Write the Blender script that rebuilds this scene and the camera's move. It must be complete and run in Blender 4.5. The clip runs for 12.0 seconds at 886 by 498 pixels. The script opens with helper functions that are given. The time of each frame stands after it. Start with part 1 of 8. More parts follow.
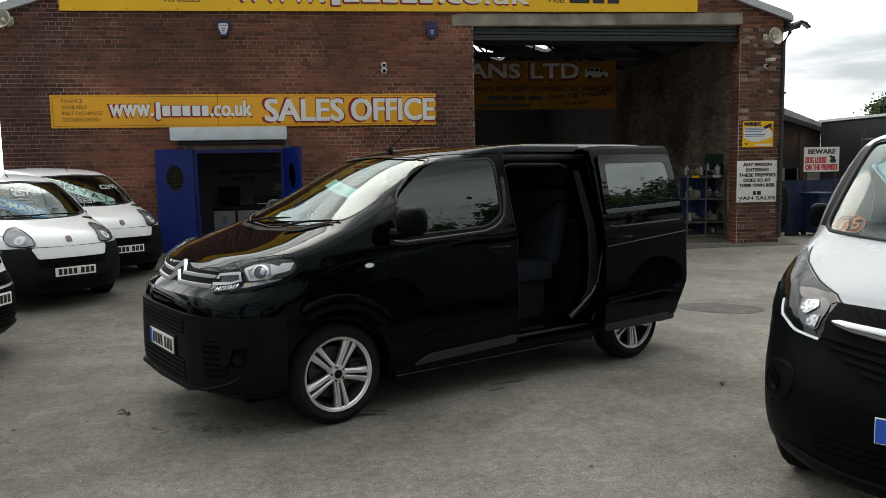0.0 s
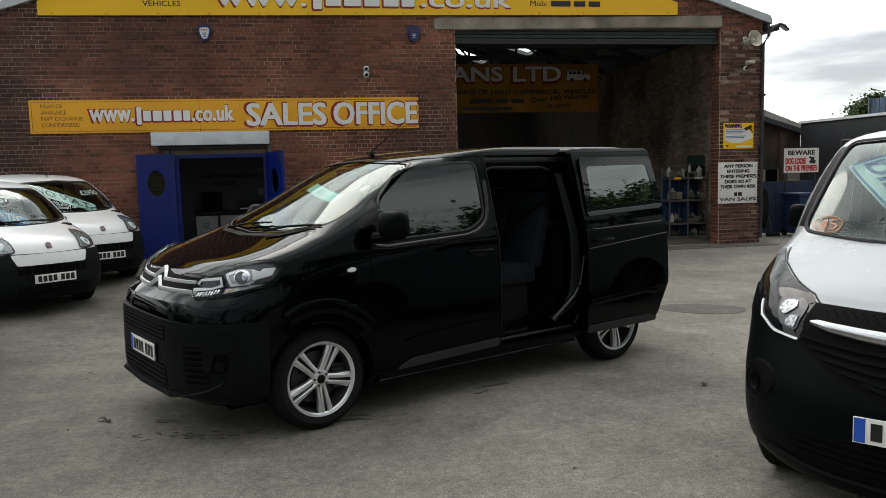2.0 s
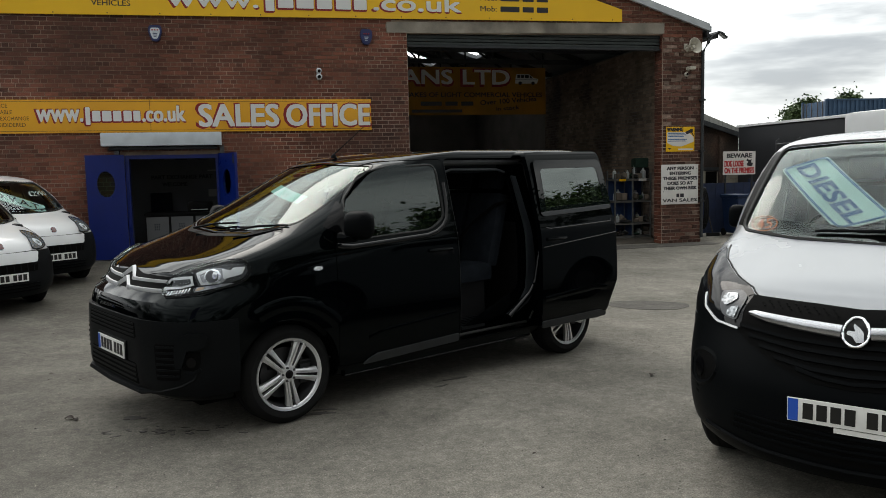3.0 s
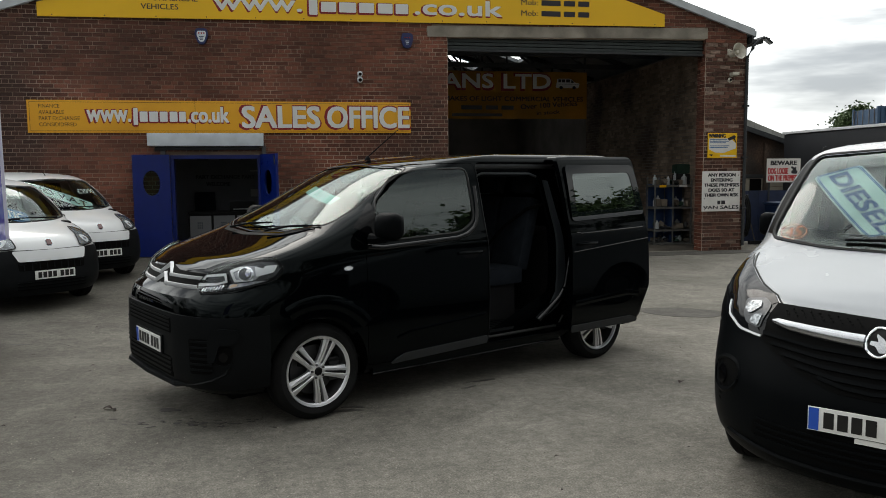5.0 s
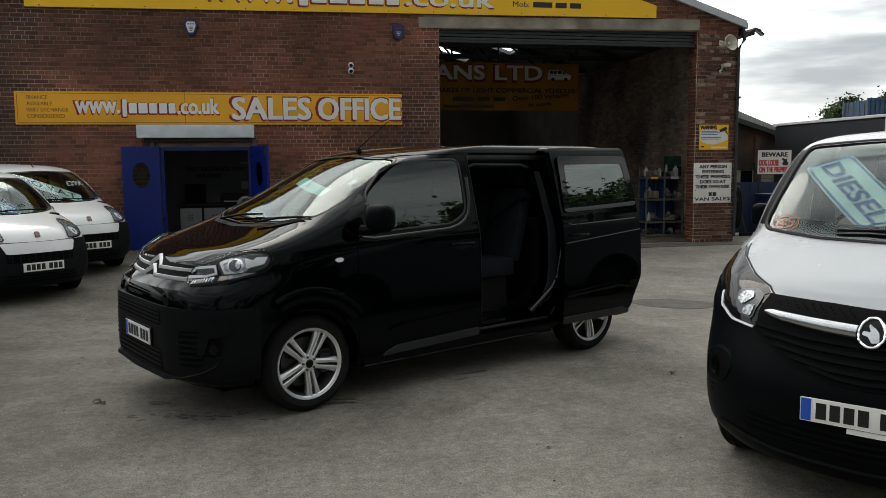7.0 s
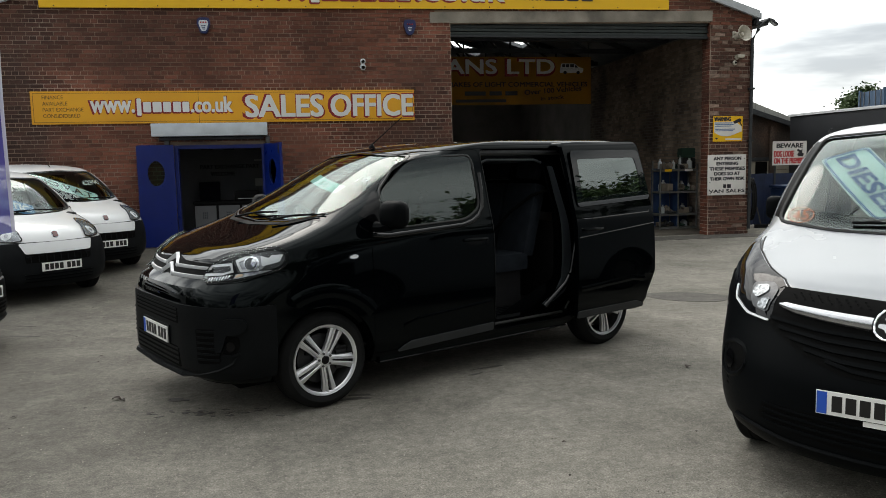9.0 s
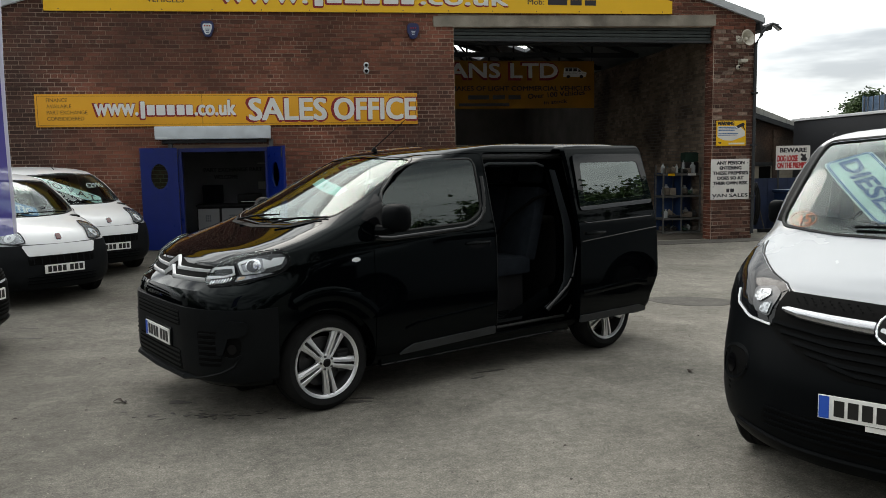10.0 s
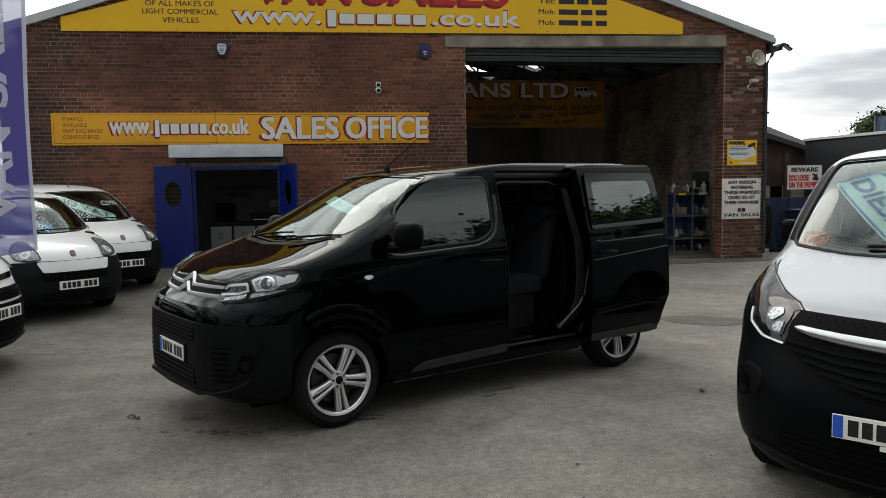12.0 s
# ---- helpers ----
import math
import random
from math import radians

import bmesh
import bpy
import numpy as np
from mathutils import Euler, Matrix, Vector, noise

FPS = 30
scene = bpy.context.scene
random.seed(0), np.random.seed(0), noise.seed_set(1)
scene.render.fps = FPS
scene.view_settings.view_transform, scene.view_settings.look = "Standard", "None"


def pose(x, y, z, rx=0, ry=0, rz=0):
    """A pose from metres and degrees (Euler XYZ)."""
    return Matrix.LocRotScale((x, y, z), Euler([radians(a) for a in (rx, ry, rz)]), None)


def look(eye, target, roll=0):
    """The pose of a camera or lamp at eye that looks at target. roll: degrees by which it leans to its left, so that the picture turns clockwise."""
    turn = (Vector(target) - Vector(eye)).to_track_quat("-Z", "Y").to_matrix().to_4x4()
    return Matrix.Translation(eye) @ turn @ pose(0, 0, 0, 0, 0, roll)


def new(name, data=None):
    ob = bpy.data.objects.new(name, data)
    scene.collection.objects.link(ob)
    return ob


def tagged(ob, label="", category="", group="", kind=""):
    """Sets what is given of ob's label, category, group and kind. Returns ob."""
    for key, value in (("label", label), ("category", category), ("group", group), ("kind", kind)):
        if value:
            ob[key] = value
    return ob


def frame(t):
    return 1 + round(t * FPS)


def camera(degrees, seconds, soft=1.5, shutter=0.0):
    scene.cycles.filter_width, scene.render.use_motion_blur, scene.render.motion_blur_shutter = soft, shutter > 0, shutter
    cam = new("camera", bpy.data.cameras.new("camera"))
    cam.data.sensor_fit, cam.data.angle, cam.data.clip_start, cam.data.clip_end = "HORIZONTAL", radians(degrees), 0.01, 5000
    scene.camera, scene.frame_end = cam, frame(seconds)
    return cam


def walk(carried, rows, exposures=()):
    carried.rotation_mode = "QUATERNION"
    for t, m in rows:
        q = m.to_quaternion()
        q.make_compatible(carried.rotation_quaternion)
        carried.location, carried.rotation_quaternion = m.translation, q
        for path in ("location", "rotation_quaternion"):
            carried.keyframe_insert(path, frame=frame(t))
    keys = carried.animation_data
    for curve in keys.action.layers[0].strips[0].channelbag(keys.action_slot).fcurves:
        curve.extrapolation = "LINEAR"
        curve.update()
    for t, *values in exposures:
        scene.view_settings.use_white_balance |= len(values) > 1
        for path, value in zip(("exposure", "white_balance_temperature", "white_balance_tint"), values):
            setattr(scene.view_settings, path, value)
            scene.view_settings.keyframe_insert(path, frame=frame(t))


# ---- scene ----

from mathutils.bvhtree import BVHTree
from mathutils.geometry import delaunay_2d_cdt

cam = camera(58.65, 12.0, soft=0.5)
# seconds, x, y, z, tilt, lean, turn
PATH = [
    (0, 0.000, 0.000, 1.706, 84.10, 1.04, -8.73),
    (0.5, 0.008, 0.004, 1.712, 83.84, 1.45, -8.65),
    (1, 0.013, 0.011, 1.712, 83.65, 1.53, -8.80),
    (1.5, 0.014, 0.008, 1.714, 83.82, 1.55, -9.13),
    (2, 0.017, -0.002, 1.708, 84.31, 1.42, -9.88),
    (2.5, -0.087, -0.101, 1.717, 84.61, 1.20, -13.04),
    (2.7, -0.144, -0.154, 1.720, 84.37, 1.34, -13.99),
    (4.5, -0.046, -0.300, 1.715, 84.22, 0.66, -10.52),
    (5, -0.066, -0.305, 1.719, 84.58, 0.52, -10.66),
    (5.5, -0.073, -0.302, 1.718, 84.66, 0.80, -10.81),
    (6, -0.068, -0.307, 1.719, 85.42, 0.58, -11.09),
    (6.5, -0.064, -0.308, 1.718, 85.45, 0.25, -11.37),
    (7, -0.059, -0.277, 1.709, 84.02, 0.56, -11.26),
    (9, -0.066, -0.297, 1.721, 83.64, 1.22, -10.35),
    (9.5, -0.071, -0.300, 1.717, 83.67, 1.10, -10.40),
    (10, -0.058, -0.297, 1.717, 83.92, 1.07, -10.11),
    (10.5, -0.063, -0.300, 1.718, 84.16, 1.05, -9.86),
    (11, -0.062, -0.294, 1.714, 84.71, 1.14, -9.41),
    (11.5, -0.073, -0.315, 1.716, 85.09, 1.17, -9.49),
    (12, -0.080, -0.325, 1.716, 85.28, 0.92, -9.37),
]
walk(cam, [(t, pose(x, y, z, a, b, c)) for t, x, y, z, a, b, c in PATH],
     [(t, e, 6650, 10) for t, e in ((0, -0.53), (2.0, -0.56), (2.5, -0.69), (4.5, -0.72), (5.5, -0.79), (7.0, -0.81), (9.0, -0.49), (11.0, -0.52), (12.0, -0.68))])

# ---- light ----
SUN_EL, SUN_AZ = 46, 100   # a veiled sun over the building, in degrees round from x
world = bpy.data.worlds.new("overcast_sky")
scene.world = world
world.use_nodes = True
wn, wl = world.node_tree.nodes, world.node_tree.links
wn.clear()
sky = wn.new("ShaderNodeTexSky")
sky.sky_type, sky.sun_disc = "NISHITA", False
sky.sun_elevation, sky.sun_rotation = radians(SUN_EL), radians(90 - SUN_AZ)
tc = wn.new("ShaderNodeTexCoord")
mp = wn.new("ShaderNodeMapping")
mp.inputs["Scale"].default_value = (1.0, 1.0, 5.5)
cl = wn.new("ShaderNodeTexNoise")
cl.inputs["Scale"].default_value, cl.inputs["Detail"].default_value, cl.inputs["Roughness"].default_value = 2.4, 6, 0.55
cr = wn.new("ShaderNodeValToRGB")
cr.color_ramp.elements[0].position, cr.color_ramp.elements[1].position = 0.29, 0.60
cr.color_ramp.interpolation = "EASE"
cr.color_ramp.elements[0].color, cr.color_ramp.elements[1].color = (0.50, 0.535, 0.565, 1), (1.80, 1.86, 1.83, 1)
sk = wn.new("ShaderNodeMix")
sk.data_type = "RGBA"
sk.inputs[0].default_value = 0.9
skg = wn.new("ShaderNodeMix")
skg.data_type, skg.blend_type = "RGBA", "MULTIPLY"
skg.inputs[0].default_value = 1.0
skg.inputs[7].default_value = (0.12, 0.12, 0.12, 1)
bg = wn.new("ShaderNodeBackground")
bg.inputs["Strength"].default_value = 1.0
wo = wn.new("ShaderNodeOutputWorld")
wl.new(tc.outputs["Generated"], mp.inputs["Vector"])
wl.new(mp.outputs["Vector"], cl.inputs["Vector"])
wl.new(cl.outputs["Fac"], cr.inputs["Fac"])
wl.new(sky.outputs["Color"], skg.inputs[6])
wl.new(skg.outputs[2], sk.inputs[6])
wl.new(cr.outputs["Color"], sk.inputs[7])
# the cloud is brighter round the veiled sun
dt = wn.new("ShaderNodeVectorMath")
dt.operation = "DOT_PRODUCT"
dt.inputs[1].default_value = (math.cos(radians(SUN_EL)) * math.cos(radians(SUN_AZ)), math.cos(radians(SUN_EL)) * math.sin(radians(SUN_AZ)), math.sin(radians(SUN_EL)))
gl = wn.new("ShaderNodeMapRange")
for k_, v_ in zip(("From Min", "From Max", "To Min", "To Max"), (0.0, 1.0, 0.66, 2.75)):
    gl.inputs[k_].default_value = v_
gm = wn.new("ShaderNodeMix")
gm.data_type, gm.blend_type = "RGBA", "MULTIPLY"
gm.inputs[0].default_value = 1.0
wl.new(tc.outputs["Generated"], dt.inputs[0])
wl.new(dt.outputs["Value"], gl.inputs["Value"])
wl.new(sk.outputs[2], gm.inputs[6])
wl.new(gl.outputs["Result"], gm.inputs[7])
wl.new(gm.outputs[2], bg.inputs["Color"])
wl.new(bg.outputs["Background"], wo.inputs["Surface"])

sun = new("sun", bpy.data.lights.new("sun", "SUN"))
sun.data.energy, sun.data.angle, sun.data.color = 0.8, radians(20), (1.0, 0.95, 0.88)
sun.matrix_world = look((20 * math.cos(radians(SUN_AZ)), 20 * math.sin(radians(SUN_AZ)), 20 * math.tan(radians(SUN_EL))), (0, 0, 0))


# ---- materials ----
def mat(name, color, rough=0.6, metal=0.0, vary=0.0, scale=6.0, fine=0.0, fine_scale=120.0, bump=0.0, bump_scale=80.0,
        coat=0.0, second=None, second_scale=2.0, second_at=(0.45, 0.65), trans=0.0, ior=1.45, emit=None, emit_power=0.0, random=0.0, alpha=1.0, island=False, rvary=0.0, spec=0.5):
    """A surface: colour with a coarse and a fine variation, an optional second colour in patches, relief and gloss."""
    m = bpy.data.materials.new(name)
    m.use_nodes = True
    n, l = m.node_tree.nodes, m.node_tree.links
    b = n["Principled BSDF"]
    b.inputs["Base Color"].default_value = (*color, 1)
    b.inputs["Roughness"].default_value, b.inputs["Metallic"].default_value = rough, metal
    b.inputs["Coat Weight"].default_value, b.inputs["Transmission Weight"].default_value, b.inputs["IOR"].default_value = coat, trans, ior
    b.inputs["Coat Roughness"].default_value = 0.02
    b.inputs["Alpha"].default_value = alpha
    b.inputs["Specular IOR Level"].default_value = spec
    if emit:
        b.inputs["Emission Color"].default_value, b.inputs["Emission Strength"].default_value = (*emit, 1), emit_power
    co = n.new("ShaderNodeTexCoord").outputs["Object"]
    last = None

    def noise_at(s, detail=4):
        t = n.new("ShaderNodeTexNoise")
        t.inputs["Scale"].default_value, t.inputs["Detail"].default_value = s, detail
        l.new(co, t.inputs["Vector"])
        return t.outputs["Fac"]

    def mixed(kind, fac, a, bcol):
        x = n.new("ShaderNodeMix")
        x.data_type, x.blend_type = "RGBA", kind
        for slot, v in ((0, fac), (6, a), (7, bcol)):
            if hasattr(v, "is_linked"):
                l.new(v, x.inputs[slot])
            else:
                x.inputs[slot].default_value = v
        return x.outputs[2]

    def ramp(v, lo, hi, a, bcol):
        r = n.new("ShaderNodeMapRange")
        l.new(v, r.inputs["Value"])
        for k, val in zip(("From Min", "From Max", "To Min", "To Max"), (lo, hi, a, bcol)):
            r.inputs[k].default_value = val
        return r.outputs["Result"]

    last = (*color, 1)
    if second:
        last = mixed("MIX", ramp(noise_at(second_scale, 6), *second_at, 0, 1), last, (*second, 1))
    if random:
        if island:
            v = n.new("ShaderNodeNewGeometry").outputs["Random Per Island"]
        else:
            v = n.new("ShaderNodeObjectInfo").outputs["Random"]
        last = mixed("MULTIPLY", 1.0, last, ramp(v, 0, 1, 1 - random, 1 + random))
    if vary:
        last = mixed("MULTIPLY", 1.0, last, ramp(noise_at(scale), 0.3, 0.7, 1 - vary, 1 + vary))
    if fine:
        last = mixed("MULTIPLY", 1.0, last, ramp(noise_at(fine_scale, 2), 0.3, 0.7, 1 - fine, 1 + fine))
    if hasattr(last, "is_linked"):
        l.new(last, b.inputs["Base Color"])
    if rvary:
        l.new(ramp(noise_at(scale * 1.7), 0.3, 0.7, max(rough - rvary, 0.02), min(rough + rvary, 1)), b.inputs["Roughness"])
    if bump:
        bp = n.new("ShaderNodeBump")
        bp.inputs["Strength"].default_value, bp.inputs["Distance"].default_value = bump, 0.004
        l.new(noise_at(bump_scale, 5), bp.inputs["Height"])
        l.new(bp.outputs["Normal"], b.inputs["Normal"])
    return m


M = {}
M["black_paint"] = mat("black_car_paint", (0.0008, 0.0011, 0.0015), 0.03, spec=0.13, rvary=0.02, scale=3)
M["black_paint"].node_tree.nodes["Principled BSDF"].inputs["Specular Tint"].default_value = (0.84, 0.98, 1.0, 1)
M["white_paint"] = mat("white_car_paint", (0.69, 0.705, 0.72), 0.2, coat=0.3, vary=0.03, scale=2, rvary=0.04)
# one white van's paint, set darker than the others' white to match its brightness
M["darker_white"] = mat("darker_white_car_paint", (0.25, 0.265, 0.285), 0.25, coat=0.4, vary=0.03, scale=2, rvary=0.04)
# near-black put under the van in place of deep shade
M["slot_under"] = mat("underside_near_black", (0.004, 0.004, 0.004), 0.9, spec=0.1)
# body black with its gloss raised so edges and ledges show highlights
M["ledge"] = mat("glossier_black_paint", (0.002, 0.0026, 0.0034), 0.08, spec=0.55, rvary=0.03, scale=4)
M["strip_grey"] = mat("grey_rubbing_strip_plastic", (0.0270, 0.0292, 0.0315), 0.5, spec=0.3, vary=0.15, scale=6)
M["bumper_black"] = mat("textured_bumper_plastic", (0.0046, 0.0054, 0.0062), 0.45, spec=0.10, vary=0.15, scale=5, bump=0.12, bump_scale=350)
M["plastic"] = mat("textured_black_plastic", (0.0032, 0.0038, 0.0044), 0.42, spec=0.04, vary=0.15, scale=5, bump=0.12, bump_scale=350)
M["plastic_grey"] = mat("faded_grey_plastic", (0.009, 0.010, 0.011), 0.5, spec=0.06, vary=0.2, scale=4, bump=0.15, bump_scale=300)
M["pillar_grey"] = mat("dark_grey_pillar_plastic", (0.020, 0.023, 0.027), 0.45, spec=0.3, vary=0.15, scale=6, bump=0.1, bump_scale=300)
M["gloss_black"] = mat("gloss_black_plastic", (0.003, 0.003, 0.0035), 0.10, spec=0.2)
M["rubber"] = mat("tyre_rubber", (0.011, 0.0112, 0.0115), 0.8, spec=0.15, vary=0.25, scale=9, bump=0.2, bump_scale=200)
M["seal"] = mat("rubber_seal", (0.006, 0.006, 0.006), 0.6)
M["alloy"] = mat("silver_alloy", (0.80, 0.81, 0.83), 0.30, 0.8, vary=0.06, scale=12)
M["steel"] = mat("dull_steel", (0.10, 0.10, 0.105), 0.45, 0.7, vary=0.15, scale=14)
# shade inside the wheels is put into this dark metal
M["wheel_shadow"] = mat("shaded_wheel_metal", (0.03, 0.03, 0.032), 0.55, 0.4, vary=0.3, scale=12)
M["disc"] = mat("brake_steel", (0.05, 0.05, 0.053), 0.5, 0.6, vary=0.25, scale=20)
M["chrome"] = mat("chrome", (0.82, 0.83, 0.85), 0.06, 1.0)
M["satin"] = mat("satin_silver_trim", (0.52, 0.53, 0.55), 0.38, 0.35)
M["cabin"] = mat("dark_cabin_trim", (0.010, 0.010, 0.011), 0.75, spec=0.25, vary=0.2, scale=8, bump=0.1)
M["fabric"] = mat("dark_grey_seat_fabric", (0.013, 0.016, 0.021), 0.9, spec=0.1, vary=0.25, scale=10, fine=0.3, fine_scale=400, bump=0.2, bump_scale=500)
M["plate"] = mat("white_plate", (0.78, 0.78, 0.76), 0.35, vary=0.04, scale=15)
M["plate_ink"] = mat("plate_black", (0.012, 0.012, 0.012), 0.4)
M["plate_blue"] = mat("plate_blue", (0.02, 0.09, 0.5), 0.4)
M["red_badge"] = mat("badge_dark_red", (0.10, 0.03, 0.03), 0.25, coat=0.5)
M["mint"] = mat("pale_mint_card", (0.55, 0.74, 0.70), 0.6, vary=0.05, scale=9)
M["cardblue"] = mat("printed_blue", (0.06, 0.14, 0.32), 0.6)
M["cardblue_pale"] = mat("printed_pale_blue", (0.10, 0.26, 0.50), 0.6)
M["price"] = mat("white_price_sticker", (0.75, 0.77, 0.75), 0.6)
M["dark_ink"] = mat("dark_print", (0.02, 0.03, 0.05), 0.6)
M["chalk"] = mat("orange_chalk_pen", (0.75, 0.32, 0.18), 0.6)


# ---- mesh helpers ----
def mesh_of(bm, name, smooth=True, angle=32):
    bmesh.ops.recalc_face_normals(bm, faces=bm.faces)
    me = bpy.data.meshes.new(name)
    bm.to_mesh(me)
    bm.free()
    if smooth:
        me.shade_smooth()
        me.set_sharp_from_angle(angle=radians(angle))
    return me


def part(name, bm, material, parent=None, label="", smooth=True, angle=32, at=None):
    """One mesh object, under a thing or a part."""
    me = mesh_of(bm, name, smooth, angle) if isinstance(bm, bmesh.types.BMesh) else bm
    if material is not None:
        me.materials.clear()
        me.materials.append(material)
    ob = new(name, me)
    if parent is not None:
        ob.parent = parent
    if at is not None:
        ob.matrix_basis = at
    if label:
        ob["label"] = label
    return ob


def thing(name, m, label, category, group="", kind=""):
    ob = new(name)
    ob.empty_display_size = 0.2
    ob.matrix_basis = m
    return tagged(ob, label, category, group, kind)


def box(bm, x0, x1, y0, y1, z0, z1, bevel=0.0, m=None):
    vs = [bm.verts.new(p) for p in ((x0, y0, z0), (x1, y0, z0), (x1, y1, z0), (x0, y1, z0), (x0, y0, z1), (x1, y0, z1), (x1, y1, z1), (x0, y1, z1))]
    fs = [bm.faces.new([vs[i] for i in f]) for f in ((3, 2, 1, 0), (4, 5, 6, 7), (0, 1, 5, 4), (1, 2, 6, 5), (2, 3, 7, 6), (3, 0, 4, 7))]
    if m is not None:
        bmesh.ops.transform(bm, matrix=m, verts=vs)
    if bevel:
        bmesh.ops.bevel(bm, geom=list({e for f in fs for e in f.edges}), offset=bevel, segments=2, affect="EDGES", profile=0.7)
    return bm


def boxes(*rows, bevel=0.0):
    bm = bmesh.new()
    for r in rows:
        box(bm, *r, bevel=bevel)
    return bm


def prism(poly, axis, lo, hi, bm=None):
    """A polygon (x, z), (y, z) or (x, y), drawn out along y, x or z."""
    bm = bm or bmesh.new()
    put = {"y": lambda p, h: (p[0], h, p[1]), "x": lambda p, h: (h, p[0], p[1]), "z": lambda p, h: (p[0], p[1], h)}[axis]
    a, b = [bm.verts.new(put(p, lo)) for p in poly], [bm.verts.new(put(p, hi)) for p in poly]
    bm.faces.new(a), bm.faces.new(b[::-1])
    for i in range(len(poly)):
        j = (i + 1) % len(poly)
        bm.faces.new((a[j], a[i], b[i], b[j]))
    return bm


def rounded(poly, r, n=4):
    """The polygon with its corners rounded off."""
    out, k = [], len(poly)
    for i in range(k):
        p, a, b = Vector(poly[i]), Vector(poly[i - 1]), Vector(poly[(i + 1) % k])
        ra = min(r, (a - p).length * 0.45, (b - p).length * 0.45)
        s, e = p + (a - p).normalized() * ra, p + (b - p).normalized() * ra
        for j in range(n + 1):
            t = j / n
            q = s.lerp(p, t).lerp(p.lerp(e, t), t)
            out.append((q.x, q.y))
    return out


def grown(poly, d):
    """The polygon with its outline moved outwards by d (inwards if negative)."""
    area = sum(poly[i - 1][0] * poly[i][1] - poly[i][0] * poly[i - 1][1] for i in range(len(poly)))
    sgn, out, k = (1 if area > 0 else -1), [], len(poly)
    for i in range(k):
        p, a, b = Vector(poly[i]), Vector(poly[i - 1]), Vector(poly[(i + 1) % k])
        n1, n2 = Vector(((p - a).y, -(p - a).x)).normalized(), Vector(((b - p).y, -(b - p).x)).normalized()
        n = (n1 + n2).normalized()
        q = p + n * (sgn * d / max(n.dot(n1), 0.4))
        out.append((q.x, q.y))
    return out


def boolean(a, b, op):
    """Mesh a with mesh b cut away, or what the two share."""
    oa, ob = new("tmp_a", a), new("tmp_b", b)
    md = oa.modifiers.new("cut", "BOOLEAN")
    md.operation, md.object, md.solver = op, ob, "EXACT"
    dg = bpy.context.evaluated_depsgraph_get()
    dg.update()
    me = bpy.data.meshes.new_from_object(oa.evaluated_get(dg))
    bpy.data.objects.remove(oa), bpy.data.objects.remove(ob)
    return me


def tidy(me, angle=32):
    me.shade_smooth()
    me.set_sharp_from_angle(angle=radians(angle))
    return me


def curve_of(table):
    """A smooth curve through a table of (at, value), with no overshoot."""
    xs, ys = np.array([t[0] for t in table], float), np.array([t[1] for t in table], float)
    d = np.diff(ys) / np.diff(xs)
    m = np.zeros(len(xs))
    m[1:-1] = np.where(d[:-1] * d[1:] > 0, 2 * d[:-1] * d[1:] / (d[:-1] + d[1:] + 1e-12), 0)
    m[0], m[-1] = d[0], d[-1]

    def at(x):
        i = int(np.clip(np.searchsorted(xs, x) - 1, 0, len(xs) - 2))
        h = xs[i + 1] - xs[i]
        t = min(max((x - xs[i]) / h, 0), 1)
        return float(ys[i] * (2 * t ** 3 - 3 * t * t + 1) + h * m[i] * (t ** 3 - 2 * t * t + t) + ys[i + 1] * (3 * t * t - 2 * t ** 3) + h * m[i + 1] * (t ** 3 - t * t))
    return at


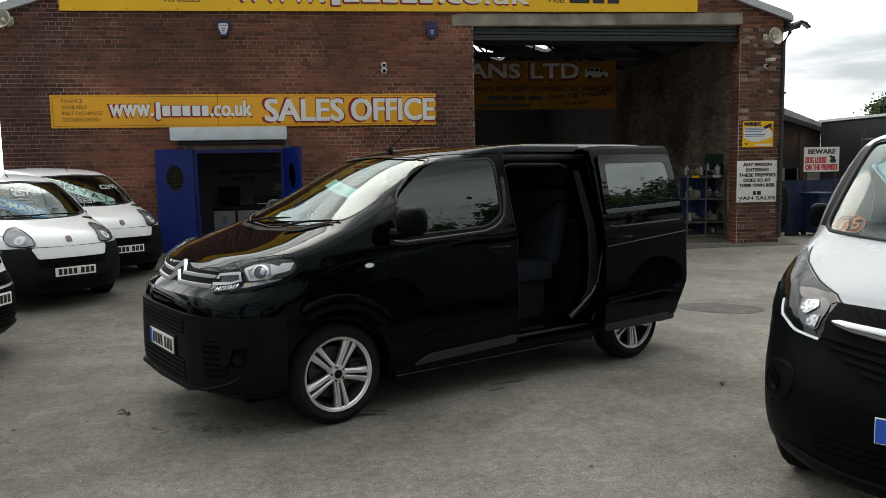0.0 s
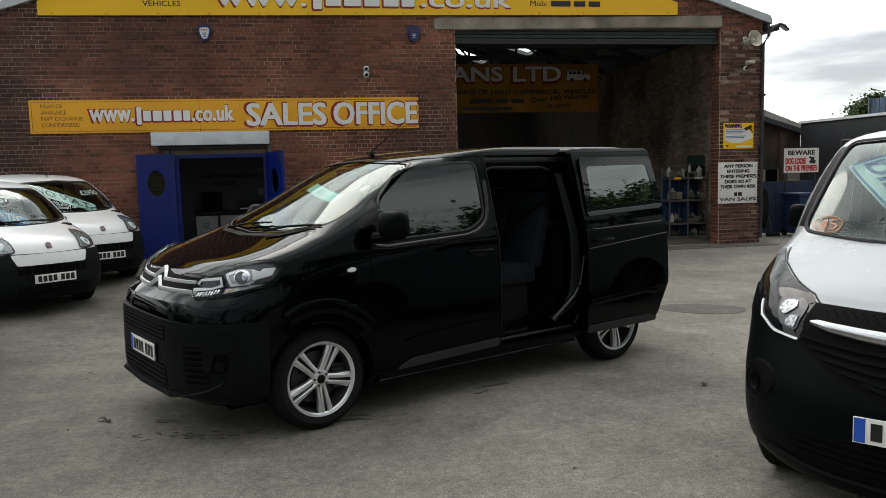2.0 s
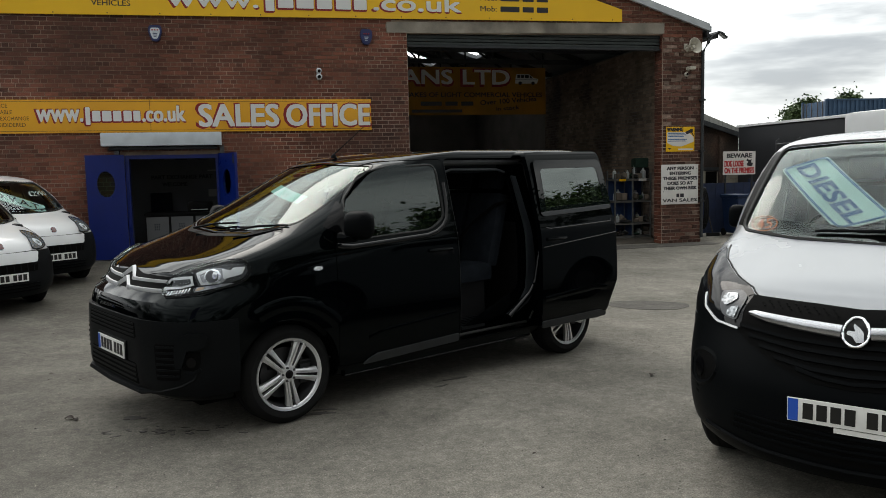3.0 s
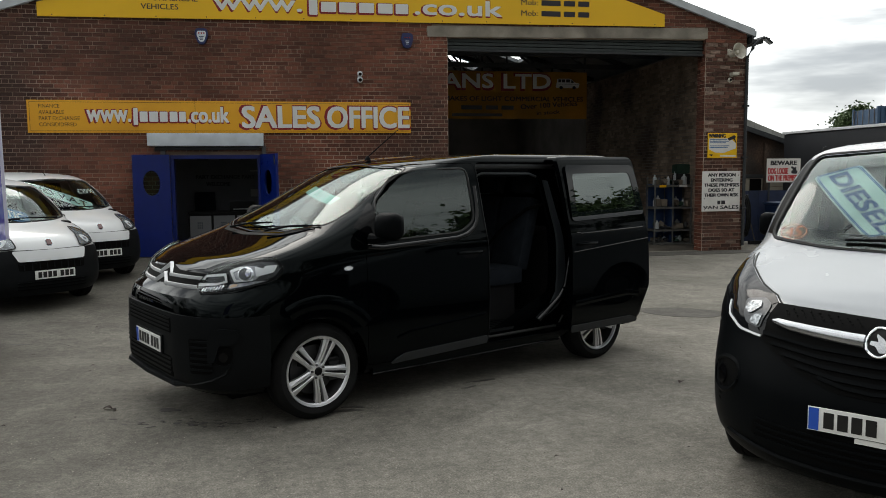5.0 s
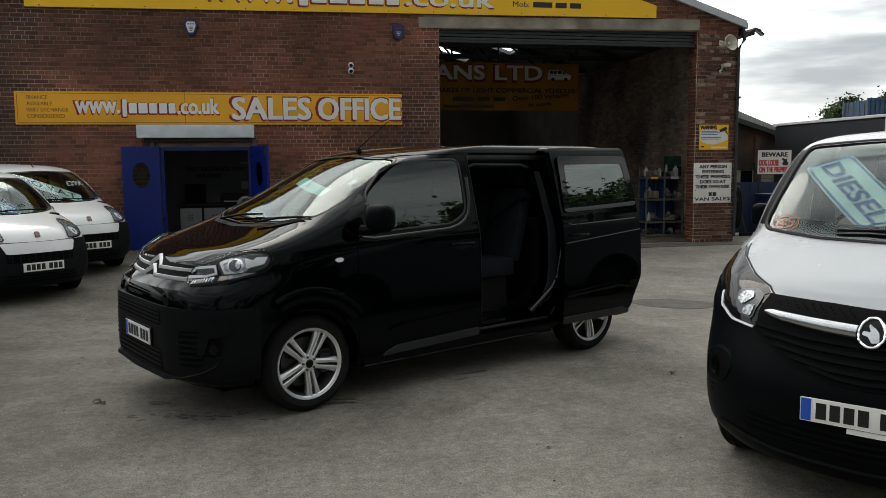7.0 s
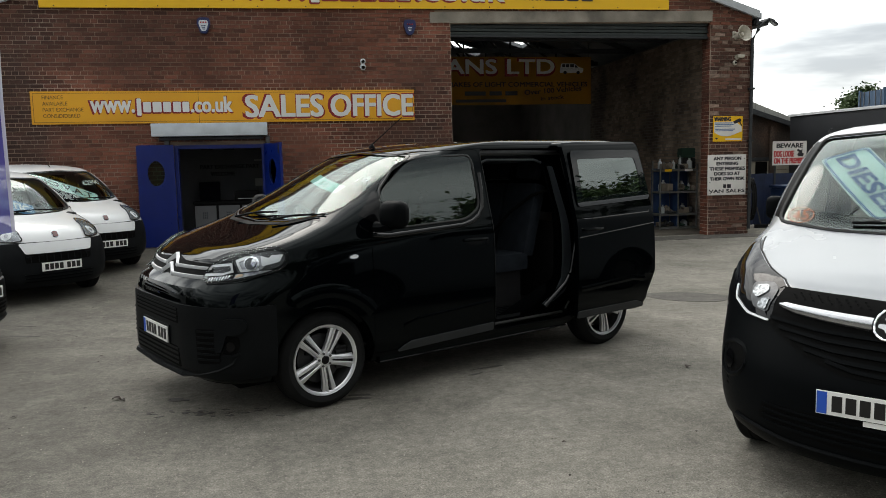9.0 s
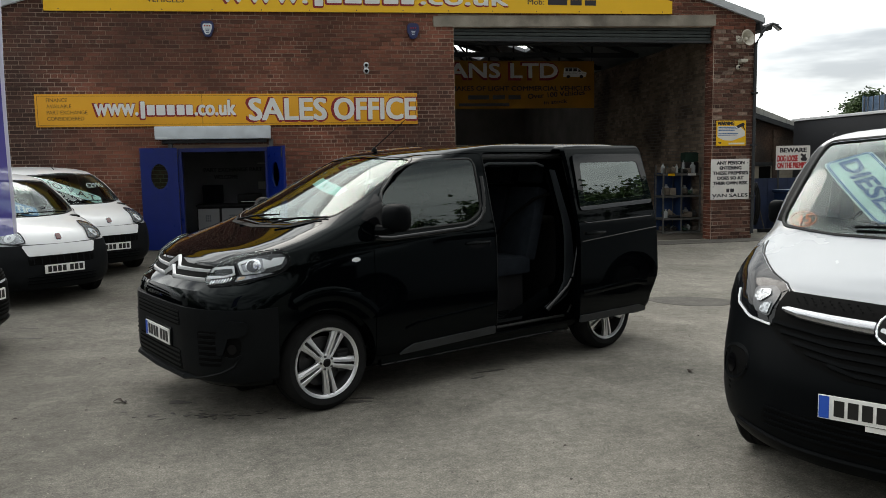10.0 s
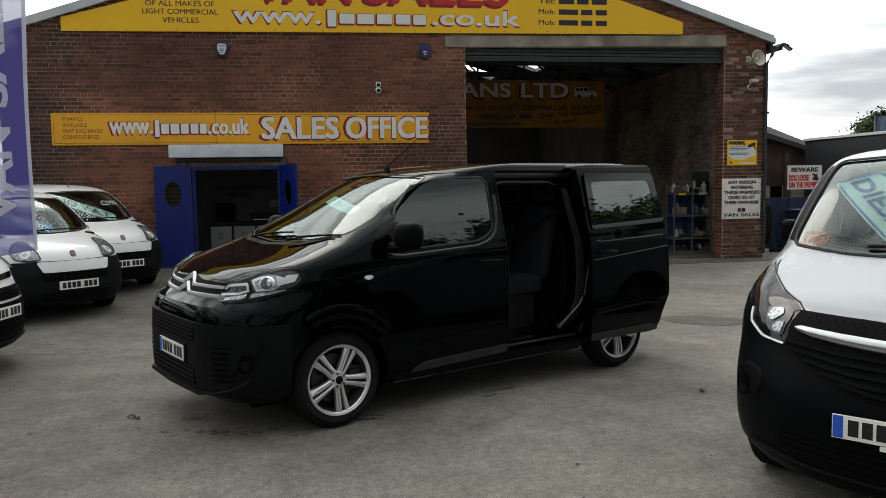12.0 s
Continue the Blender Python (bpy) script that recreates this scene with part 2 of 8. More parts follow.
class Shape:
    """A vehicle's skin: level outlines, each with a rounded front, straight sides and a rounded rear. x is ahead, y to its left."""

    def __init__(self, front, half, rear, bow, power, rear_bow=0.22):
        self.front, self.half, self.rear, self.bow, self.power = (curve_of(t) for t in (front, half, rear, bow, power))
        self.rear_bow = rear_bow

    def ring(self, z, inset=0.0, nf=16, ns=24, nr=7):
        xf, w, xr, p = self.front(z) - inset, self.half(z) - inset, self.rear(z) + inset, self.power(z)
        b = min(self.bow(z), (xf - xr) * 0.5)
        rb = min(self.rear_bow, (xf - xr) * 0.3)
        pts = []
        for i in range(nf + 1):
            th = math.pi / 2 * i / nf
            pts.append((xf - b + b * math.cos(th) ** (2 / p), w * math.sin(th) ** (2 / p)))
        for i in range(1, ns):
            pts.append((xf - b + (xr + rb - xf + b) * i / ns, w))
        for i in range(nr + 1):
            th = math.pi / 2 * i / nr
            pts.append((xr + rb - rb * math.sin(th) ** (2 / 3.0), w * math.cos(th) ** (2 / 3.0)))
        return pts + [(x, -y) for x, y in pts[-2:0:-1]]

    def solid(self, levels, inset=0.0, lift=0.0):
        bm = bmesh.new()
        prev = None
        for z in levels:
            row = [bm.verts.new((x, y, z + lift)) for x, y in self.ring(z, inset)]
            if prev:
                for i in range(len(row)):
                    j = (i + 1) % len(row)
                    bm.faces.new((prev[i], prev[j], row[j], row[i]))
            else:
                bm.faces.new(row[::-1])
            prev = row
        bm.faces.new(prev)
        return bm

    def band(self, levels, x_from, off):
        """The skin ahead of x_from between two heights, moved outwards by off: a wrap-round bumper."""
        bm = bmesh.new()
        prev = None
        for z in levels:
            ring = self.ring(z, -off)
            n = len(ring)
            half = []
            full = [q for q in ring[:n // 2 + 1]]
            for i, q in enumerate(full):
                if q[0] >= x_from:
                    half.append(q)
                elif half and half[-1][0] > x_from:
                    a = half[-1]
                    t = (a[0] - x_from) / (a[0] - q[0])
                    half.append((x_from, a[1] + (q[1] - a[1]) * t))
                    break
            while len(half) < 2:
                half.append(half[-1])
            # even out to a fixed count of points
            ds = np.cumsum([0] + [math.dist(half[i], half[i + 1]) for i in range(len(half) - 1)])
            k = 22
            pts = [(float(np.interp(ds[-1] * i / k, ds, [h[0] for h in half])), float(np.interp(ds[-1] * i / k, ds, [h[1] for h in half]))) for i in range(k + 1)]
            line = [(x, -y) for x, y in pts[:0:-1]] + pts
            row = [bm.verts.new((x, y, z)) for x, y in line]
            if prev:
                for i in range(len(row) - 1):
                    bm.faces.new((prev[i], prev[i + 1], row[i + 1], row[i]))
            prev = row
        bmesh.ops.recalc_face_normals(bm, faces=bm.faces)
        bmesh.ops.solidify(bm, geom=bm.faces[:], thickness=0.02)
        return bm


def bvh_of(me):
    return BVHTree.FromPolygons([v.co for v in me.vertices], [p.vertices for p in me.polygons])


def patch(poly, axis, tree, side, off=0.003, thick=0.004, res=0.04):
    """A piece cut to the outline poly and laid on a skin, seen along an axis: 'y' from the left (side 1) or right (-1), 'x' from ahead, 'z' from above, or from the bearing axis in degrees."""
    pts = []
    for i in range(len(poly)):
        a, b = Vector(poly[i - 1]), Vector(poly[i])
        k = max(1, int((b - a).length / res))
        pts += [a.lerp(b, j / k) for j in range(k)]
    n = len(pts)
    xs, ys = [p.x for p in pts], [p.y for p in pts]

    def inside(x, y):
        c = False
        for i in range(n):
            (x1, y1), (x2, y2) = pts[i - 1], pts[i]
            if (y1 > y) != (y2 > y) and x < (x2 - x1) * (y - y1) / (y2 - y1) + x1:
                c = not c
        return c
    extra = []
    gx = min(xs) + res / 2
    while gx < max(xs):
        gy = min(ys) + res / 2
        while gy < max(ys):
            if inside(gx, gy):
                extra.append(Vector((gx, gy)))
            gy += res
        gx += res
    vs, _, fs, *_ = delaunay_2d_cdt(pts + extra, [(i, (i + 1) % n) for i in range(n)], [], 1, 1e-4)
    bm = bmesh.new()
    made, lasthit = [], None
    for v in vs:
        if not isinstance(axis, str):
            c, sn = math.cos(radians(axis)), math.sin(radians(axis))
            o, d = Vector((3 * c - v.x * sn, 3 * sn + v.x * c, v.y)), Vector((-c, -sn, 0))
        elif axis == "y":
            o, d = Vector((v.x, side * 4, v.y)), Vector((0, -side, 0))
        elif axis == "x":
            o, d = Vector((4, v.x, v.y)), Vector((-1, 0, 0))
        else:
            o, d = Vector((v.x, v.y, 5)), Vector((0, 0, -1))
        h, nrm, _, _ = tree.ray_cast(o, d)
        if h is None:
            h, nrm, _, _ = tree.find_nearest(o + d * 3.2)
        if nrm.dot(d) > 0:
            nrm = -nrm
        made.append(bm.verts.new(h + nrm * off))
    for f in fs:
        if len(set(f)) > 2:
            try:
                bm.faces.new([made[i] for i in f])
            except ValueError:
                pass
    bmesh.ops.recalc_face_normals(bm, faces=bm.faces)
    if thick:
        bmesh.ops.solidify(bm, geom=bm.faces[:], thickness=thick)
    return bm


def tube(points, r, sides=8, closed=False):
    """A round bar along points."""
    bm = bmesh.new()
    ps = [Vector(p) for p in points]
    n = len(ps)
    rows = []
    for i, p in enumerate(ps):
        t = (ps[(i + 1) % n] - ps[i - 1]) if closed else (ps[min(i + 1, n - 1)] - ps[max(i - 1, 0)])
        t.normalize()
        a = t.cross(Vector((0, 0, 1)) if abs(t.z) < 0.9 else Vector((1, 0, 0))).normalized()
        b = t.cross(a)
        rr = r[i] if isinstance(r, (list, tuple)) else r
        rows.append([bm.verts.new(p + a * rr * math.cos(2 * math.pi * k / sides) + b * rr * math.sin(2 * math.pi * k / sides)) for k in range(sides)])
    for i in range(n if closed else n - 1):
        u, v = rows[i], rows[(i + 1) % n]
        for k in range(sides):
            bm.faces.new((u[k], u[(k + 1) % sides], v[(k + 1) % sides], v[k]))
    if not closed:
        bm.faces.new(rows[0][::-1]), bm.faces.new(rows[-1])
    return bm


def lathe(profile, n=48, axis="y"):
    """A profile of (radius, along) turned round an axis."""
    bm = bmesh.new()
    rows = []
    for r, a in profile:
        rows.append([bm.verts.new((r * math.cos(2 * math.pi * k / n), a, r * math.sin(2 * math.pi * k / n)) if axis == "y"
                                  else (r * math.cos(2 * math.pi * k / n), r * math.sin(2 * math.pi * k / n), a)) for k in range(n)])
    for i in range(len(rows) - 1):
        for k in range(n):
            bm.faces.new((rows[i][k], rows[i][(k + 1) % n], rows[i + 1][(k + 1) % n], rows[i + 1][k]))
    return bm


def lettering(text, size, material, parent, m, depth=0.002, name="lettering", align="LEFT", spacing=1.0, width=None, bold=0.0, shear=0.0):
    """Words as flat raised letters, in the xy plane of m."""
    cu = bpy.data.curves.new("t", "FONT")
    cu.body, cu.size, cu.extrude, cu.offset, cu.align_x, cu.space_character, cu.shear = text, size, depth, bold, align, spacing, shear
    cu.resolution_u = 3
    tmp = new("tmp_t", cu)
    dg = bpy.context.evaluated_depsgraph_get()
    dg.update()
    me = bpy.data.meshes.new_from_object(tmp.evaluated_get(dg))
    bpy.data.objects.remove(tmp)
    if width and len(me.vertices):
        xs = [v.co.x for v in me.vertices]
        k = width / (max(xs) - min(xs))
        for v in me.vertices:
            v.co.x *= k
    me.materials.clear()
    me.materials.append(material)
    ob = new(name, me)
    ob.parent = parent
    ob.matrix_basis = m
    return ob


def strip(points, width):
    """The outline of a flat strip along points."""
    ps = [Vector(p) for p in points]
    lo, hi = [], []
    for i, p in enumerate(ps):
        a = (p - ps[i - 1]).normalized() if i else (ps[1] - p).normalized()
        b = (ps[i + 1] - p).normalized() if i < len(ps) - 1 else a
        n = Vector((-(a + b).y, (a + b).x)).normalized()
        k = width / 2 / max(n.dot(Vector((-a.y, a.x))), 0.5)
        hi.append((p + n * k)[:]), lo.append((p - n * k)[:])
    return lo + hi[::-1]


def on_skin(p, axis, tree, side=1, off=0.0):
    """The place of a point of a view on a skin."""
    if not isinstance(axis, str):
        c, sn = math.cos(radians(axis)), math.sin(radians(axis))
        o, d = Vector((3 * c - p[0] * sn, 3 * sn + p[0] * c, p[1])), Vector((-c, -sn, 0))
    elif axis == "y":
        o, d = Vector((p[0], side * 4, p[1])), Vector((0, -side, 0))
    elif axis == "x":
        o, d = Vector((4, p[0], p[1])), Vector((-1, 0, 0))
    else:
        o, d = Vector((p[0], p[1], 5)), Vector((0, 0, -1))
    h, n, _, _ = tree.ray_cast(o, d)
    if h is None:
        h, n, _, _ = tree.find_nearest(o + d * 3)
    if n.dot(d) > 0:
        n = -n
    return h + n * off


def trim_line(poly, axis, tree, side, r, off=0.0, closed=True, step=0.03):
    """A thin round trim that follows an outline over a skin."""
    pts = []
    n = len(poly)
    for i in range(n if closed else n - 1):
        a, b = Vector(poly[i]), Vector(poly[(i + 1) % n])
        k = max(1, int((b - a).length / step))
        pts += [a.lerp(b, j / k) for j in range(k)]
    if not closed:
        pts.append(Vector(poly[-1]))
    return tube([on_skin(p, axis, tree, side, off) for p in pts], r, 20 if r > 0.02 else 6, closed)


def laid_words(text, centre, w, h, turn, axis, tree, off, bold=0.0, side=1, up=None):
    """Letters laid on a skin, centred in a view and turned by degrees; up is the bearing of their stems."""
    cu = bpy.data.curves.new("t", "FONT")
    cu.body, cu.size, cu.offset, cu.resolution_u = text, 1.0, bold, 3
    tmp = new("tmp_t", cu)
    dg = bpy.context.evaluated_depsgraph_get()
    dg.update()
    me = bpy.data.meshes.new_from_object(tmp.evaluated_get(dg))
    bpy.data.objects.remove(tmp)
    xs, ys = [v.co.x for v in me.vertices], [v.co.y for v in me.vertices]
    mx, my, kx, ky = (max(xs) + min(xs)) / 2, (max(ys) + min(ys)) / 2, w / (max(xs) - min(xs)), h / (max(ys) - min(ys))
    c, s = math.cos(radians(turn)), math.sin(radians(turn))
    uc, us = (-s, c) if up is None else (math.cos(radians(up)), math.sin(radians(up)))
    bm = bmesh.new()
    bm.from_mesh(me)
    bmesh.ops.triangulate(bm, faces=bm.faces[:])
    for v in bm.verts:
        u, t = (v.co.x - mx) * kx, (v.co.y - my) * ky
        v.co = on_skin((centre[0] + u * c + t * uc, centre[1] + u * s + t * us), axis, tree, side, off)
    return bm


def card(centre, w, h, turn, r=0.02, up=None):
    """The outline of a turned card with rounded corners."""
    c, s = math.cos(radians(turn)), math.sin(radians(turn))
    uc, us = (-s, c) if up is None else (math.cos(radians(up)), math.sin(radians(up)))
    return rounded([(centre[0] + u * c + t * uc, centre[1] + u * s + t * us) for u, t in ((-w / 2, -h / 2), (w / 2, -h / 2), (w / 2, h / 2), (-w / 2, h / 2))], r)

def thin_glass(name, tint, ior=1.5, rough=0.0, gloss=(0.90, 1.0, 0.98)):
    """A thin pane: clear, with the mirror gloss of glass."""
    m = bpy.data.materials.new(name)
    m.use_nodes = True
    n, l = m.node_tree.nodes, m.node_tree.links
    n.clear()
    t, g, f, x, o = (n.new(k) for k in ("ShaderNodeBsdfTransparent", "ShaderNodeBsdfGlossy", "ShaderNodeFresnel", "ShaderNodeMixShader", "ShaderNodeOutputMaterial"))
    t.inputs["Color"].default_value = (*tint, 1)
    g.inputs["Roughness"].default_value = rough
    g.inputs["Color"].default_value = (*gloss, 1)
    f.inputs["IOR"].default_value = ior
    l.new(f.outputs[0], x.inputs[0]), l.new(t.outputs[0], x.inputs[1]), l.new(g.outputs[0], x.inputs[2])
    l.new(x.outputs[0], o.inputs["Surface"])
    return m


M["glass"] = thin_glass("window_glass", (0.70, 0.83, 0.79), 1.32)
M["tint"] = thin_glass("tinted_glass", (0.20, 0.25, 0.25), 1.95)
M["tint_door"] = thin_glass("sliding_door_glass", (0.35, 0.42, 0.42), 2.8)
M["panel_glass"] = mat("blacked_out_glass", (0.004, 0.006, 0.007), 0.01, spec=0.5, ior=1.6)
M["lens"] = thin_glass("headlamp_lens", (0.95, 0.96, 0.97), 1.18)
M["screen"] = thin_glass("windscreen_glass", (0.82, 0.88, 0.86), 1.48)

# ---- ground ----
def ground_z(x, y):
    """The yard lies level, and rises a little towards the office."""
    a = min(max((y - 7.5) / 7.0, 0), 1)
    b = min(max((5.5 - x) / 7.0, 0), 1)
    return 0.20 * (a * a * (3 - 2 * a)) * (b * b * (3 - 2 * b))


def yard_material():
    """Worn tarmac: broad stains, mottling, aggregate and dust."""
    m = bpy.data.materials.new("worn_grey_tarmac")
    m.use_nodes = True
    n, l = m.node_tree.nodes, m.node_tree.links
    b = n["Principled BSDF"]
    b.inputs["Roughness"].default_value, b.inputs["Specular IOR Level"].default_value = 0.92, 0.25
    co = n.new("ShaderNodeTexCoord").outputs["Object"]

    def tex(scale, detail, rough=0.6):
        t = n.new("ShaderNodeTexNoise")
        t.inputs["Scale"].default_value, t.inputs["Detail"].default_value, t.inputs["Roughness"].default_value = scale, detail, rough
        l.new(co, t.inputs["Vector"])
        return t.outputs["Fac"]

    def remap(v, lo, hi, a, c):
        r = n.new("ShaderNodeMapRange")
        l.new(v, r.inputs["Value"])
        for k, val in zip(("From Min", "From Max", "To Min", "To Max"), (lo, hi, a, c)):
            r.inputs[k].default_value = val
        return r.outputs["Result"]

    def times(a, c):
        x = n.new("ShaderNodeMix")
        x.data_type, x.blend_type = "RGBA", "MULTIPLY"
        x.inputs[0].default_value = 1.0
        l.new(a, x.inputs[6]), l.new(c, x.inputs[7])
        return x.outputs[2]
    base = n.new("ShaderNodeMix")
    base.data_type = "RGBA"
    base.inputs[6].default_value, base.inputs[7].default_value = (0.250, 0.234, 0.202, 1), (0.170, 0.159, 0.136, 1)
    l.new(remap(tex(0.55, 7), 0.42, 0.66, 0, 1), base.inputs[0])
    col = times(base.outputs[2], remap(tex(2.6, 8, 0.7), 0.3, 0.7, 0.74, 1.24))
    col = times(col, remap(tex(16, 8, 0.75), 0.3, 0.7, 0.66, 1.34))
    col = times(col, remap(tex(85, 5, 0.8), 0.32, 0.68, 0.55, 1.44))
    vo = n.new("ShaderNodeTexVoronoi")
    vo.inputs["Scale"].default_value = 70
    l.new(co, vo.inputs["Vector"])
    col = times(col, remap(vo.outputs["Distance"], 0.05, 0.5, 1.22, 0.86))
    # darker towards the office side, standing in for shade round the parked vans
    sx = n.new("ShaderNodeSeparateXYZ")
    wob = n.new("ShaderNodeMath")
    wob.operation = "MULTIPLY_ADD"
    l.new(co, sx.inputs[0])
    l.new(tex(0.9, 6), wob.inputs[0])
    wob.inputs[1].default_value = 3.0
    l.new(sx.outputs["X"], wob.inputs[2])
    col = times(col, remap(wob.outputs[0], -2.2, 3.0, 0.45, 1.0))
    # darker towards the near end of the yard, along a wavering line
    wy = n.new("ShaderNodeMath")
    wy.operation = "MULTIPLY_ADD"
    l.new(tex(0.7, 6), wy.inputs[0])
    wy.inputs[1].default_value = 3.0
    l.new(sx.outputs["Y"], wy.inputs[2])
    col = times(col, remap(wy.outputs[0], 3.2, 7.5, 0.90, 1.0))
    l.new(col, b.inputs["Base Color"])
    bp = n.new("ShaderNodeBump")
    bp.inputs["Strength"].default_value, bp.inputs["Distance"].default_value = 1.0, 0.007
    l.new(tex(90, 6, 0.75), bp.inputs["Height"])
    l.new(bp.outputs["Normal"], b.inputs["Normal"])
    return m


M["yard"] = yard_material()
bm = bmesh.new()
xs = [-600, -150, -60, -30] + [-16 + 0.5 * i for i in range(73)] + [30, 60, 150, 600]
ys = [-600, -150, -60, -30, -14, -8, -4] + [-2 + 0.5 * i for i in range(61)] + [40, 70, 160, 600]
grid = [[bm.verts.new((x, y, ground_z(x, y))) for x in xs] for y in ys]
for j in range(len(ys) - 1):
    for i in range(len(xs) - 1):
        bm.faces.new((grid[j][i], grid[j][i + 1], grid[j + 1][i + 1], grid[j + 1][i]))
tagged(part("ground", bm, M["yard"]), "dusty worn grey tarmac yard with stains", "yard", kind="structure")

# ---- brick building ----
FY = 15.42      # the plane of the front wall
XL, XR, XC = -5.70, 9.55, 2.06
OL, OR = 3.01, 8.60     # the vehicle entrance
COURSE, BRICK = 0.078, 0.235
M["mortar"] = mat("dirty_mortar", (0.31, 0.235, 0.185), 0.95, vary=0.35, scale=0.9, fine=0.2, second=(0.52, 0.43, 0.36), second_scale=0.8, second_at=(0.50, 0.62))
M["brick"] = mat("red_brown_brick", (0.155, 0.055, 0.034), 0.9, vary=0.35, scale=0.4, fine=0.25, fine_scale=70, random=0.42, island=True, bump=0.4, bump_scale=90,
                 second=(0.062, 0.029, 0.022), second_scale=0.35, second_at=(0.42, 0.66))
M["brick_single"] = mat("red_brown_brick_pier", (0.105, 0.045, 0.031), 0.9, vary=0.25, scale=0.8, fine=0.3, fine_scale=60, random=0.5, bump=0.4, bump_scale=90,
                        second=(0.062, 0.043, 0.037), second_scale=0.55, second_at=(0.45, 0.62))
# a darker brown copy of the concrete, for the floor inside the entrance
M["floor_dark"] = mat("dark_brown_concrete", (0.11, 0.095, 0.078), 0.85, vary=0.4, scale=1.5, fine=0.2, bump=0.3)
M["concrete"] = mat("weathered_concrete", (0.24, 0.215, 0.18), 0.9, vary=0.4, scale=2.5, fine=0.15, bump=0.4)
M["roofing"] = mat("grey_roof_sheet", (0.30, 0.32, 0.34), 0.6, vary=0.15, scale=2)
M["barge"] = mat("pale_grey_barge_board", (0.46, 0.49, 0.52), 0.5, vary=0.12, scale=3)
# one grey-brown for the workshop walls, set to match their brightness
M["inner"] = mat("workshop_wall_tone", (0.21, 0.193, 0.177), 0.9, vary=0.25, scale=1.2)


def gable(x):
    """The height of the barge board's lower edge."""
    return 7.06 - 0.325 * abs(x - XC)


def wall_mesh(y0, y1):
    bm = bmesh.new()
    left = [(XL, -0.2), (-2.36, -0.2), (-2.36, 2.12), (-0.68, 2.12), (-0.68, -0.2), (OL, -0.2), (OL, 4.43), (OR, 4.50), (OR, -0.2), (XR, -0.2), (XR, gable(XR)), (XC, 7.06), (XL, gable(XL))]
    return prism(left, "y", y0, y1, bm)


part_wall = part("wall_front", wall_mesh(FY + 0.012, FY + 0.34), M["mortar"], smooth=False)
tagged(part_wall, "soot-stained red-brown brick gable wall", "wall", kind="structure")

# bricks, in stretcher rows with a row of headers every fourth course
def brick_rows(x0, x1, z0, z1):
    rows = []
    k0 = int(z0 / COURSE)
    for k in range(k0, int(z1 / COURSE) + 1):
        z = k * COURSE
        w = BRICK / 2 if k % 4 == 0 else BRICK
        off = BRICK / 4 if k % 4 == 0 else (BRICK / 2 if k % 2 else 0)
        i = int(math.floor((x0 - off) / w)) - 1
        while i * w + off < x1:
            a, b = max(i * w + off, x0), min((i + 1) * w + off, x1)
            if b - a > 0.016:
                rows.append((a, b, z, z + COURSE))
            i += 1
    return rows


def clear_of(a, b, z, t):
    if z < ground_z((a + b) / 2, FY) - 0.1 or t > max(gable(a), gable(b)) + 0.045:
        return False
    if a < -0.70 and b > -2.34 and z < 2.12:
        return False
    if a < OR - 0.02 and b > OL + 0.02 and z < 4.40:
        return False
    if a > 2.62 and b < 8.6 and 4.44 < z and t < 4.74:
        return False
    return True


rng = random.Random(4)
verts, faces = [], []
for a, b, z, t in brick_rows(XL, -2.37, 0, 2.1) + brick_rows(-0.68, OL, 0, 2.1) + brick_rows(XL, OL, 2.11, 4.44) + brick_rows(XL, XR, 4.45, 7.2):
    if not clear_of(a, b, z, t):
        continue
    g, d = 0.0072, FY + rng.uniform(-0.003, 0.003)
    k = len(verts)
    verts += [(a + g, d, z + g), (b - g, d, z + g), (b - g, d, t - g), (a + g, d, t - g), (a + g, FY + 0.02, z + g), (b - g, FY + 0.02, z + g), (b - g, FY + 0.02, t - g), (a + g, FY + 0.02, t - g)]
    faces += [(k, k + 1, k + 2, k + 3), (k, k + 4, k + 5, k + 1), (k + 1, k + 5, k + 6, k + 2), (k + 2, k + 6, k + 7, k + 3), (k + 3, k + 7, k + 4, k)]
me = bpy.data.meshes.new("bricks")
me.from_pydata(verts, [], faces)
me.materials.append(M["brick"])
ob = new("bricks", me)
ob.parent = part_wall
tagged(ob, kind="stuff")

def slab(name, poly, axis, lo, hi, material, label, category):
    return tagged(part(name, prism(poly, axis, lo, hi), material, smooth=False), label, category, kind="structure")


BY = 32.0
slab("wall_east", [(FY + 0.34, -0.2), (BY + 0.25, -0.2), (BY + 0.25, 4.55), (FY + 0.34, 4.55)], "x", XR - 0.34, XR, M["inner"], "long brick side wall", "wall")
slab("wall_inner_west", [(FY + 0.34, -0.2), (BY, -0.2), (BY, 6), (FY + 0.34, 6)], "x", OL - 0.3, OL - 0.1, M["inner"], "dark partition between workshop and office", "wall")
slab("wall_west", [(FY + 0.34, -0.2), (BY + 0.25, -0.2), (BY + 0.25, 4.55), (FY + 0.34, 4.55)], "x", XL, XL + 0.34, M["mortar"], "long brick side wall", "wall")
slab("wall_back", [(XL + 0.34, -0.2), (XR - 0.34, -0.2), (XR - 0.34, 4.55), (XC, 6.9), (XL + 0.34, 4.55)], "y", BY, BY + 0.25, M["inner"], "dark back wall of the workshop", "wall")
slab("floor", [(XL + 0.3, FY + 0.3), (XR - 0.3, FY + 0.3), (XR - 0.3, BY), (XL + 0.3, BY)], "z", -0.02, 0.012, M["floor_dark"], "dark brown concrete workshop floor", "floor")
